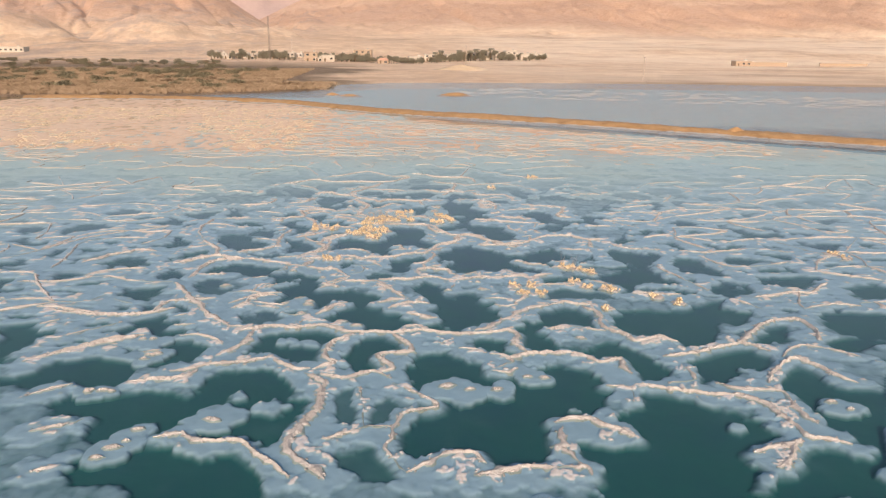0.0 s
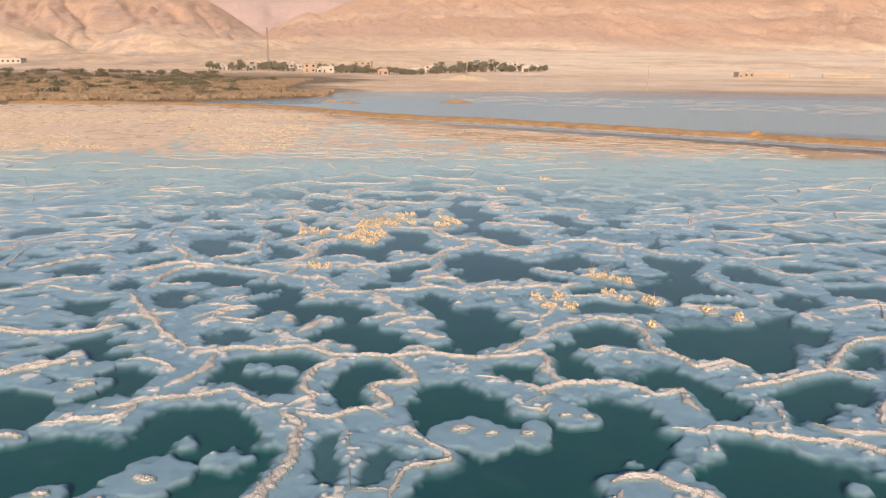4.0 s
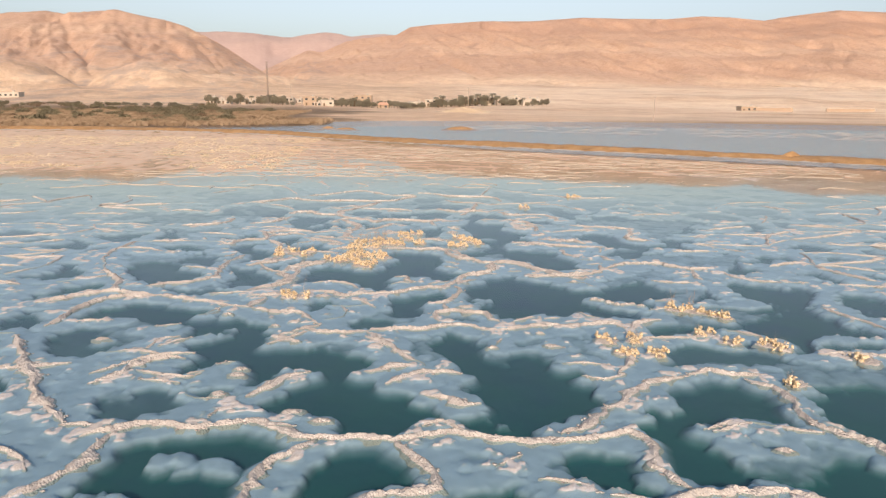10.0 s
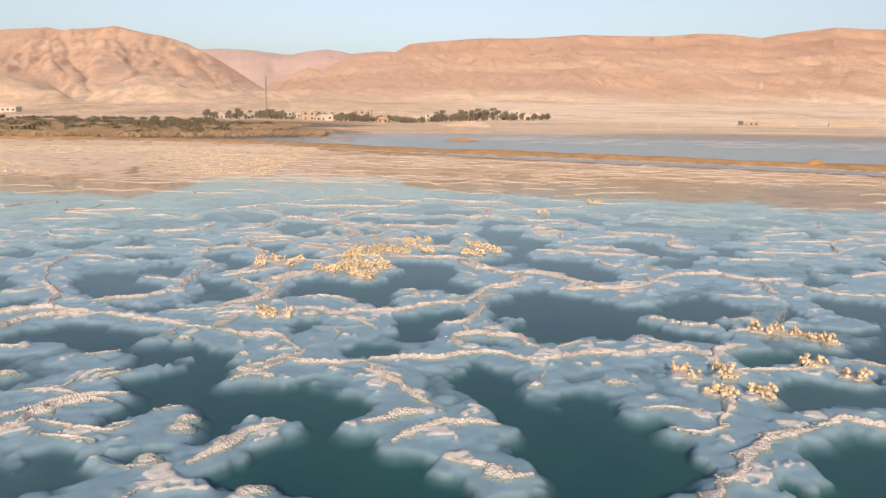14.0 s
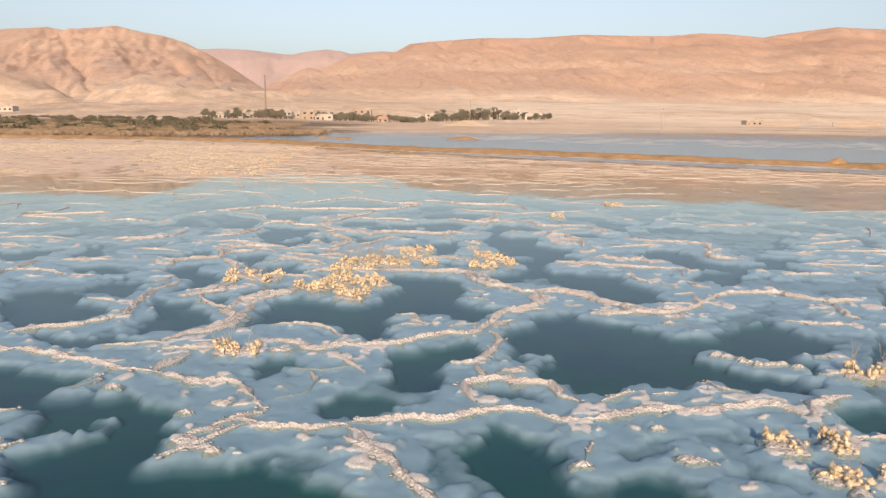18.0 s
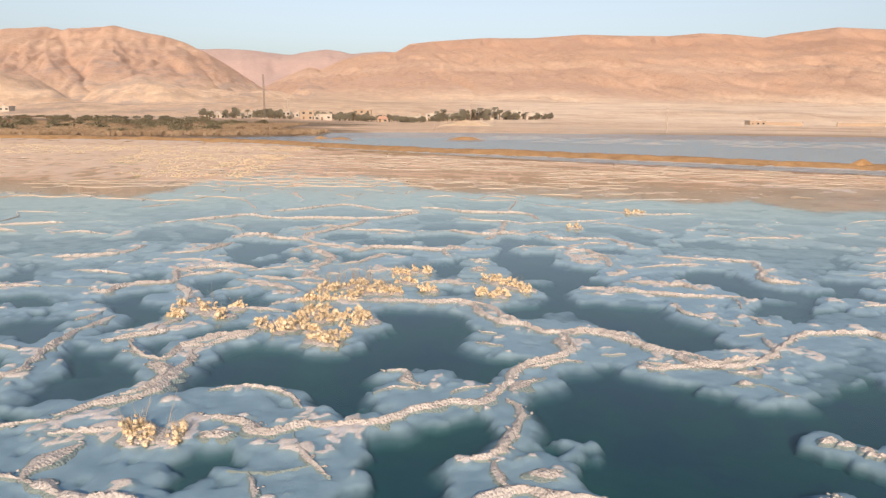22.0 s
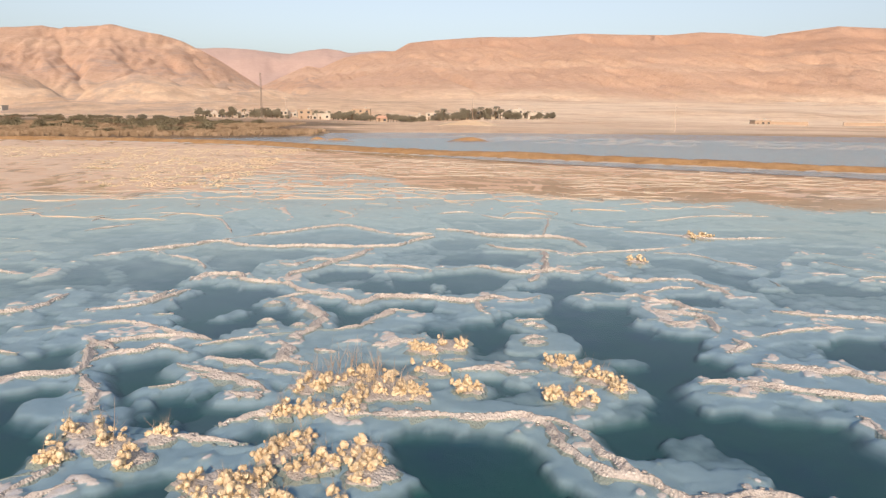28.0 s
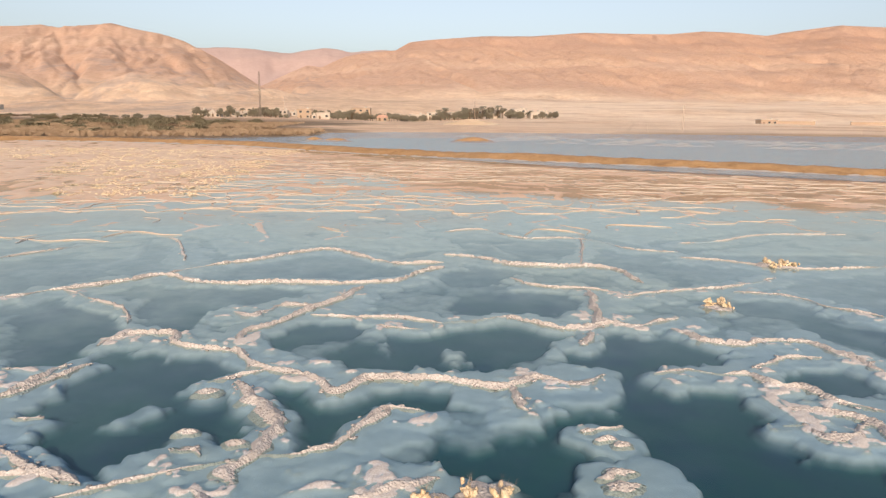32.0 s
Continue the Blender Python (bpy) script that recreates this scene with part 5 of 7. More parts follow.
ridge("main", (-17.45, 6.65), (-16.7, 6.5), (-15.95, 6.3), (-15.25, 6), (-14.5, 5.7), (-13.75, 5.5), (-13, 5.45))
ridge("thin", (11.35, 15.85), (12, 14.65), (14, 14.25))
ridge("thin", (9.85, 29.8), (9.8, 29.05))
ridge("main", (9.7, 7.05), (10.5, 7), (11.25, 6.9), (12, 6.75))
ridge("main", (14.1, 6), (14.6, 5.45), (14.9, 4.75))
ridge("thin", (-15.6, 3), (-14.8, 3.35), (-14.05, 3.9))
ridge("thin", (-14.6, 31.25), (-13.7, 31.8), (-12.7, 31.25))
ridge("thin", (-16.4, 4.6), (-15.8, 5.1))
ridge("thin", (14.9, 24.9), (17.7, 25.95))
ridge("main", (15.4, 6.2), (16.1, 6.4), (16.85, 6.6), (17.6, 6.7), (18.4, 6.65), (19, 7.15), (19.65, 7.6), (20.25, 8.1))
ridge("main", (-18.1, 13.2), (-17.6, 13.85), (-17.15, 14.5), (-16.55, 15), (-15.95, 15.45), (-15.3, 15.4), (-14.9, 15.1))
ridge("thin", (-17.15, 10.95), (-16.2, 11.8), (-14.5, 12.15))
ridge("thin", (-19.3, 12.35), (-19.35, 14.25), (-19.7, 16.9), (-18.35, 18), (-16.2, 17.95))
islet(0.35, (-11.55, 2.7), (-11.15, 2.75))
ridge("thin", (-14.5, 7.55), (-13.45, 6.85))
ridge("thin", (12.45, 11.1), (12.65, 10.35), (12.9, 9.65), (13.1, 8.9), (13.35, 8.15), (13.55, 7.4), (13.6, 7.25))
ridge("thin", (15.8, 12.65), (16.75, 10.9), (20.25, 11.55))
ridge("thin", (15.05, 14), (15.75, 13.75), (16.45, 13.55), (17.2, 13.75), (17.95, 13.9), (18.7, 14.1), (19.45, 14.3), (20.15, 14.05), (20.85, 13.7), (21.55, 13.3))
ridge("thin", (-24.35, 23.05), (-19.3, 22.2), (-16.75, 23.05))

# the part of the lake that the plan above covers
PLANNED = ([(-16.9, 1.1), (-12.6, -6.4), (-12.2, -8), (11.6, -8.5), (11.3, -7.6), (21.1, 3.9), (10.3, 4.5), (6.5, 0.3)],
           [(-15, 10), (-9.4, -0.5), (7.8, -1.6), (14, 6.5)], [(-13.6, 13.9), (-7.9, 3.5), (5.7, 2.7), (12.4, 11.2)],
           [(-13.5, 20.3), (-7, 8.5), (5, 7.8), (14.1, 19.4)], [(-15.2, 30.5), (-6.7, 14.9), (5.1, 14.2), (15.8, 27.9)],
           [(-17.9, 45.5), (-6.5, 24.3), (4.7, 23.6), (21.2, 45.4)])


def planned(x, y):
    return np.max([depth_in(x, y, np.array(q)) for q in PLANNED], axis=0)


# dead shrubs: place, size and height of the twigs
SHRUBS = ((4.3, 8.3, 0.42), (5.1, 8.3, 0.36), (4.5, 7.35, 0.4, 0.1), (5.3, 7.2, 0.36), (7.9, 11.0, 0.45, 0.5), (7.4, 11.2, 0.35, 0.3), (8.4, 10.6, 0.4), (8.7, 10.2, 0.3), (7.3, 8.8, 0.36), (7.7, 8.0, 0.34), (8.7, 7.8, 0.36), (8.9, 7.4, 0.3),
          (7.9, 5.1, 0.32), (11.4, 5.6, 0.4), (10.7, 6.5, 0.4), (-5.2, 13.3, 0.45, 0.5), (-4.8, 13.1, 0.35, 0.2), (-6.5, 19.7, 0.32), (-6.4, 20.5, 0.36, 0.2), (-5.8, 19.9, 0.42, 0.2), (-5.4, 19.5, 0.34), (-5.2, 20.1, 0.28),
          (-4.2, 18.8, 0.4, 0.1), (-3.8, 18.4, 0.4), (-3.6, 18.8, 0.3), (-3.4, 19.5, 0.34), (-3.1, 19.8, 0.34, 0.3), (-2.9, 19.1, 0.34), (-2.6, 19.3, 0.34), (-2.1, 19.5, 0.36), (-2.0, 18.9, 0.4), (-3.1, 18.2, 0.32), (-2.5, 18.0, 0.34), (-3.0, 17.6, 0.34), (-2.7, 17.4, 0.36),
          (-3.2, 22.0, 0.4, 0.8), (-2.7, 22.3, 0.42, 1), (-2.3, 22.5, 0.4, 1), (-2.1, 21.7, 0.42, 0.8), (-3.0, 21.1, 0.36, 0.2), (-2.4, 21.1, 0.36, 0.2), (-1.9, 22.2, 0.4, 1), (-1.6, 21.6, 0.4, 0.8), (-1.2, 21.5, 0.3), (-3.5, 21.0, 0.34),
          (-1.0, 23.9, 0.42, 0.2), (-0.4, 24.1, 0.4, 0.1), (-0.3, 21.8, 0.36), (-0.9, 22.8, 0.4, 0.2), (1.8, 22.6, 0.42), (2.1, 22.1, 0.4), (1.6, 23.0, 0.32), (2.4, 21.7, 0.34), (1.5, 21.1, 0.32), (1.2, 21.4, 0.28),
          (6.7, 32.5, 0.4), (10.8, 37.3, 0.5), (11.2, 37.2, 0.4), (23.5, 12.9, 0.5), (23.9, 12.0, 0.4))
for x, y, size, *_ in SHRUBS:
    for _ in range(5):
        stamp(x + rng.normal(0, size * 0.4), y + rng.normal(0, size * 0.4), size * rng.uniform(0.5, 0.9) + 0.05, HUMP)
        stamp(x + rng.normal(0, size * 0.3), y + rng.normal(0, size * 0.3), size * 0.5, CREST)


def outer_network():
    """The looser ridges that go on to both sides and ahead, between jittered knots."""
    r = np.random.default_rng(19)
    pieces = []
    taken = np.vstack(TAKEN)
    knots = {}
    for i in range(-22, 24):
        for j in range(-4, 15):
            knots[i, j] = (i * 2.7 + r.uniform(-1, 1) + 1.3 * (j % 2), j * 2.7 + r.uniform(-1, 1))
    for (i, j), a in knots.items():
        for step_to in ((1, 0), (0, 1), (1, 1)):
            b = knots.get((i + step_to[0], j + step_to[1]))
            if b is None or r.random() > (0.75, 0.55, 0.25)[step_to[0] + 2 * step_to[1] - 1] * (1 - 0.4 * float(step(22, 34, a[1]))):
                continue
            m = ((a[0] + b[0]) / 2 + r.uniform(-0.5, 0.5), (a[1] + b[1]) / 2 + r.uniform(-0.5, 0.5))
            if abs(m[0]) > 0.7 * (m[1] + 26) + 2 or m[1] < -11 or planned(np.array([a[0], m[0], b[0]]), np.array([a[1], m[1], b[1]])).max() > -0.1:
                continue
            if min(np.min(np.hypot(taken[:, 0] - q[0], taken[:, 1] - q[1])) for q in (a, m, b)) < 0.6:
                continue
            ridge("main" if r.random() < 0.35 else "thin", a, m, b, gap=0.07, bits=0.4, joined=pieces)
    bm = bmesh.new()
    for me in pieces:
        bm.from_mesh(me)
        bpy.data.meshes.remove(me)
    net = bpy.data.meshes.new("salt_network")
    bm.to_mesh(net)
    bm.free()
    net.materials.append(SALT)
    tagged(new("salt_network", net), "web of thin white salt ridges across the shallow brine", "salt crust", kind="stuff")


outer_network()


def cells(x, y, size, seed):
    """Distance from the walls of irregular cells."""
    x = x / size + 0.5 * fbm(x / size * 1.5, y / size * 1.5, 3, seed + 3)
    y = y / size + 0.5 * fbm(x * 1.5 + 9, y / size * 1.5, 3, seed + 5)
    ix, iy = np.floor(x), np.floor(y)
    f1, f2 = np.full(x.shape, 9.0), np.full(x.shape, 9.0)
    for dx in (-1, 0, 1):
        for dy in (-1, 0, 1):
            cx, cy = ix + dx, iy + dy
            d = np.hypot(cx + hashed(cx, cy, seed) - x, cy + hashed(cx, cy, seed + 1) - y)
            f2 = np.where(d < f1, f1, np.minimum(f2, d))
            f1 = np.minimum(f1, d)
    return (f2 - f1) * size * 0.5


wide_cells = cells(XX, YY, 3.4, 31)
INSIDE = step(-0.3, 0.3, planned(XX, YY) + 0.8 * (fbm(XX * 0.7, YY * 0.7, 3, 14) - 0.5))
far = step(0.7, 1.6, LINE) * step(36, 45, YY)
shallow = step(24, 42, YY + 0.45 * np.abs(XX))
inner = step(50, 62, YY) * step(-14, 0, XX)
PAD = np.maximum(PAD, np.where(far > 0.3, 0.45 - wide_cells * (0.75 - 0.45 * shallow), (0.4 - wide_cells * 0.7) * (1 - INSIDE) - 2 * INSIDE))
EDGE_F = np.maximum(PAD, np.maximum(HUMP, CREST + 0.19)) * (1 - INSIDE) + np.maximum(np.maximum(np.clip(-OPEN, -1.2, 1.0), HUMP), CREST + 0.19) * INSIDE
DEEP = np.where(OPEN > -0.5, DEEP, 1.0) * INSIDE + 1 - INSIDE
PAD = np.maximum(PAD, np.maximum(HUMP - 0.08, CREST + 0.16))
LOBES = scallops(XX, YY)
BZ = shelf_height(EDGE_F + LOBES, XX, YY, DEEP, PAD + 1.3 * LOBES)
speck = knobbly(XX, YY, 0.16, 46) * step(0.54, 0.68, fbm(XX * 2.2, YY * 2.2, 3, 47))
BZ += 0.075 * speck * step(0.05, 0.25, PAD) * step(0.0, 0.15, EDGE_F) * step(45, 30, YY)
BZ = np.where(CREST > -0.5, np.maximum(BZ, -0.03 + 0.02 * (knobbly(XX, YY, 0.2, 45) - 0.7) + 0.6 * np.minimum(CREST - 0.03, 0)), BZ)
BZ = np.maximum(BZ, 1.8 * (-0.15 + (0.07 + 0.03 * fbm(XX * 0.3, YY * 0.5, 3, 61)) * shallow - 0.025 * inner + 0.02 * fbm(XX, YY, 2, 3)))
mud = step(45, 59, YY + 18 * (fbm(XX * 0.06, YY * 0.06, 3, 52) - 0.5) + 16 * (fbm(XX * 0.4, YY * 0.55, 3, 55) - 0.5)) * step(0.36, 0.5, fbm(XX * 0.2, YY * 0.35, 3, 53))
BZ = BZ * (1 - mud) + mud * np.maximum(BZ, 0.03 * (fbm(XX * 0.5, YY * 0.8, 3, 54) - 0.58))
crest = 0.5 * step(0.25, 0.1, wide_cells + 0.16 * fbm(XX * 0.9, YY * 0.9, 3, 8)) * far * step(0.24, 0.4, fbm(XX * 0.35, YY * 0.35, 3, 12))
BZ = BZ * (1 - crest) + crest * (0.03 + 0.09 * vnoise(XX * 3, YY * 3, 2))
west = step(-8, -22, XX) * step(48, 62, YY)
dry = west * step(0.44, 0.56, fbm(XX * 1.5, YY * 0.6, 4, 21))
BZ = BZ * (1 - dry) + dry * (0.05 + 0.12 * fbm(XX * 2.5, YY * 2.5, 3, 22) ** 2)
DYKE_LINE = [(-75, 128), (-54, 129.5), (-37, 126), (-22, 119.5), (-11, 109.5), (-1, 100.2), (17, 89.3), (33, 79), (46, 70), (60, 60), (95, 36), (160, -8), (320, -110)]
beyond = step(-2, 0, YY + 3 + 8.5 * step(-12, 22, XX) + 3 * (fbm(XX * 0.12, YY * 0.12, 3, 15) - 0.5) - np.interp(XX, [p[0] for p in DYKE_LINE], [p[1] for p in DYKE_LINE]))
BZ = BZ * (1 - beyond) - 0.54 * beyond
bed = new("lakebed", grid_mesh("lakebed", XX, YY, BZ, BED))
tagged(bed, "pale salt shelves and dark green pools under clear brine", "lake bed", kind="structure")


ground = new("ground", grid_mesh("ground", *np.meshgrid(np.linspace(-4500, 4500, 5), np.linspace(-4500, 4500, 5)), np.full((5, 5), -1.0), BED))
tagged(ground, "dark lake floor reaching to the far shores", "ground", kind="structure")


def flats_network():
    """Low broken salt ridges all over the far flats, up to the dyke."""
    r = np.random.default_rng(77)
    nx, ny = 130, 40
    kx = (np.arange(nx)[None, :] - nx / 2) * 1.5 + 0.75 * (np.arange(ny)[:, None] % 2) + r.uniform(-0.6, 0.6, (ny, nx))
    ky = 42 + np.arange(ny)[:, None] * 1.55 + r.uniform(-0.85, 0.85, (ny, nx))
    runs = []
    for j in range(ny):
        run = []
        for i in range(nx):
            x, y = kx[j, i], ky[j, i]
            edge = np.interp(x, [p[0] for p in DYKE_LINE], [p[1] for p in DYKE_LINE]) - 12
            out = abs(x) > 0.72 * (y + 8) or y > edge or vnoise(x * 0.13, y * 0.1, 83) < 0.2 or r.random() < (0.08 if y > 49 else 0.6)
            if not out:
                run.append((x, y))
                if j + 1 < ny and r.random() < (0.5 if y > 49 else 0.25) and ky[j + 1, i] < edge:
                    runs.append([(x, y), ((x + kx[j + 1, i]) / 2 + r.uniform(-0.4, 0.4), (y + ky[j + 1, i]) / 2), (kx[j + 1, i], ky[j + 1, i])])
            if (out or i == nx - 1) and len(run) > 1:
                runs.append(run)
            if out:
                run = []
    prof = np.array(((-1.0, -0.1), (-0.55, 0.6), (0.0, 1.0), (0.55, 0.6), (1.0, -0.1)))
    verts, faces = [], []
    for run in runs:
        p = curve_through(run, 0.22)
        n = len(p)
        g = np.gradient(p, axis=0)
        side = np.stack([-g[:, 1], g[:, 0]], 1) / (np.hypot(g[:, 0], g[:, 1])[:, None] + 1e-9)
        s = np.arange(n) * 0.22
        p = p + side * ((vnoise(s * 1.2, s * 0 + run[0][0], 5) - 0.5) * 0.9)[:, None]
        ends = np.clip(np.minimum(np.arange(n), n - 1 - np.arange(n)) / 4, 0.0, 1)
        tall = (0.01 + 0.035 * vnoise(s * 0.9, s * 0 + run[0][1], 6)) * r.uniform(0.6, 1.2, n) * ends
        wide = (0.025 + 0.07 * vnoise(s * 1.5, s * 0 + run[0][0], 7)) * (0.3 + 0.7 * ends)
        base = len(verts)
        for k in range(n):
            verts += [(p[k, 0] + side[k, 0] * u * wide[k], p[k, 1] + side[k, 1] * u * wide[k], 0.008 + z * tall[k] if z > 0 else -0.1) for u, z in prof]
        faces += [(base + k * 5 + q, base + k * 5 + 5 + q, base + k * 5 + 6 + q, base + k * 5 + 1 + q) for k in range(n - 1) for q in range(4)]
    ob = new("salt_lines", mesh_of("salt_lines", verts, faces, CAKED, True))
    tagged(ob, "thin pale salt ridges crossing the brown mud flats", "salt crust", kind="stuff")


flats_network()


# ---- the dyke and the bay behind it ----


def sheet(name, pts, material):
    bm = bmesh.new()
    f = bm.faces.new([bm.verts.new((x, y, 0)) for x, y in pts])
    bmesh.ops.triangulate(bm, faces=[f])
    me = bpy.data.meshes.new(name)
    bm.to_mesh(me)
    bm.free()
    me.materials.append(material)
    return new(name, me)


EDGE = [(x, y - 11.0 * float(step(-14, 22, x))) for x, y in curve_through(DYKE_LINE, 8)]
water = sheet("water", [(-600, -300), (320, -300), *EDGE[::-1], (-75, 150), (-600, 150)], POOL)
tagged(water, "still clear brine that mirrors sky and mountains", "water", kind="structure")
water.visible_shadow = False
bay = sheet("water_bay", [*EDGE, (900, -110), (900, 260), (-75, 260)], BAY)
tagged(bay, "wide blue bay with light ripples behind the dyke", "water", kind="structure")
bay.visible_shadow = False


def dyke():
    p = curve_through(DYKE_LINE, 0.5)
    t = np.gradient(p, axis=0)
    nrm = np.stack([-t[:, 1], t[:, 0]], 1) / np.hypot(t[:, 0], t[:, 1])[:, None]
    prof = [(-3.0, -0.6), (-2.3, 0.06), (-2.0, 0.28), (-1.3, 0.75), (-0.9, 0.95), (0.0, 1.02), (0.9, 0.95), (1.4, 0.7), (2.2, 0.2), (3.4, -0.6)]
    s = np.arange(len(p)) * 0.5
    rows_x, rows_y, rows_z = [], [], []
    for k, (off, z) in enumerate(prof):
        o = off * (0.85 + 0.35 * fbm(s * 0.15, s * 0 + 3, 3, 4)) + (fbm(s * 0.9, s * 0 + k, 3, 7) - 0.5) * 0.6
        rows_x.append(p[:, 0] + nrm[:, 0] * o)
        rows_y.append(p[:, 1] + nrm[:, 1] * o)
        h = 0.5 * z * (0.75 + 0.5 * fbm(s * 0.12, s * 0 + 8, 3, 2)) + (fbm(s * 1.2, s * 0 + k * 3.0, 3, 5) - 0.5) * 0.26 * (z > 0)
        rows_z.append(h)
    ob = empty("dyke", Matrix.Identity(4))
    tagged(ob, "long low ochre earth dyke between salt pools and bay", "dyke")
    under("bank", grid_mesh("bank", np.array(rows_x), np.array(rows_y), np.array(rows_z), DYKE), ob)
    rim_x, rim_y, rim_z = [], [], []
    for k, (off, z) in enumerate(((-3.5, -0.3), (-3.2, 0.0), (-2.8, 0.05), (-2.1, 0.05))):
        o = off * (0.9 + 0.3 * fbm(s * 0.2, s * 0 + 5, 3, 4)) + (fbm(s * 0.8, s * 0 + k, 3, 9) - 0.5) * 0.8
        rim_x.append(p[:, 0] + nrm[:, 0] * o)
        rim_y.append(p[:, 1] + nrm[:, 1] * o)
        rim_z.append(z + (fbm(s * 1.5, s * 0 + k * 2.0, 2, 6) - 0.6) * 0.2)
    under("salt_rim", grid_mesh("salt_rim", np.array(rim_x), np.array(rim_y), np.array(rim_z), SALT), ob, "pale salt crust along the foot")


dyke()


def mound(name, x, y, rx, ry, h, material, label, category):
    a, r = np.meshgrid(np.linspace(0, 2 * math.pi, 9 + int(8 * min(rx, 4))), np.linspace(0.001, 1, 5 if h < 0.2 else 14))
    edge = 0.8 + 0.4 * fbm(np.cos(a) * 1.5 + x, np.sin(a) * 1.5 + y, 3, 6)
    gx, gy = x + np.cos(a) * r * rx * edge, y + np.sin(a) * r * ry * edge
    gz = h * (1 - r ** 1.6) * (0.75 + 0.5 * fbm(gx * 0.7, gy * 0.7, 3, 3)) - 0.3 * r
    ob = new(name, grid_mesh(name, gx, gy, gz, material))
    return tagged(ob, label, category)


mound("mud_islet", 14.5, 144, 4.2, 2.2, 0.7, DYKE, "low brown mud islet in the bay", "islet")
mound("mud_islet", -10, 140, 3.0, 1.0, 0.4, DYKE, "thin dark mud bar near the reed bank", "islet")
mound("mud_islet", -14, 143, 2.4, 0.8, 0.4, DYKE, "thin dark mud bar near the reed bank", "islet")
mound("earth_mound", 46.5, 69.6, 2.2, 1.2, 0.95, DYKE, "rough heap of ochre earth on the dyke", "mound")

br = random.Random(23)
for k in range(130):
    x = br.uniform(14, 135)
    mound("salt_bar", x, 160 - 0.38 * (x - 24) + br.uniform(-20, 20), br.uniform(0.8, 5.5), br.uniform(0.09, 0.24), 0.07, SALT, "thin pale bar of salt in the bay", "salt bar")

# ---- the shore and the mountains ----
LEFT = [(-1.4, 0.115), (-0.8, 0.1), (-0.506, 0.1044), (-0.448, 0.1094), (-0.427, 0.1049), (-0.391, 0.1087), (-0.361, 0.1116), (-0.318, 0.1032), (-0.289, 0.0988), (-0.267, 0.0919), (-0.249, 0.0827), (-0.227, 0.0721), (-0.205, 0.0583), (-0.186, 0.0451), (-0.156, 0.0266), (-0.1, 0.0)]
RIGHT = [(-0.26, 0.0), (-0.187, 0.0261), (-0.124, 0.0553), (-0.105, 0.0633), (-0.086, 0.0607), (-0.055, 0.0749), (-0.031, 0.0807), (0.016, 0.0856), (0.035, 0.0966), (0.063, 0.1003), (0.134, 0.1065), (0.206, 0.1081), (0.279, 0.1145), (0.336, 0.1143), (0.403, 0.1151), (0.452, 0.1201), (0.495, 0.1196), (0.546, 0.1161), (0.588, 0.1234), (0.656, 0.1329), (0.733, 0.1316), (1.6, 0.13)]
FAR = [(-0.267, 0.0838), (-0.215, 0.0835), (-0.177, 0.0813), (-0.128, 0.0787), (-0.105, 0.0829), (-0.081, 0.0849), (-0.047, 0.0819), (0.031, 0.0836)]


def shoreline(x):
    return np.interp(x, [-900, -200, -64, -44, -30, -17, -15, 0, 33, 82, 140, 300, 900], [90, 120, 131, 137, 146, 159, 184, 196, 202, 203, 197, 185, 150])


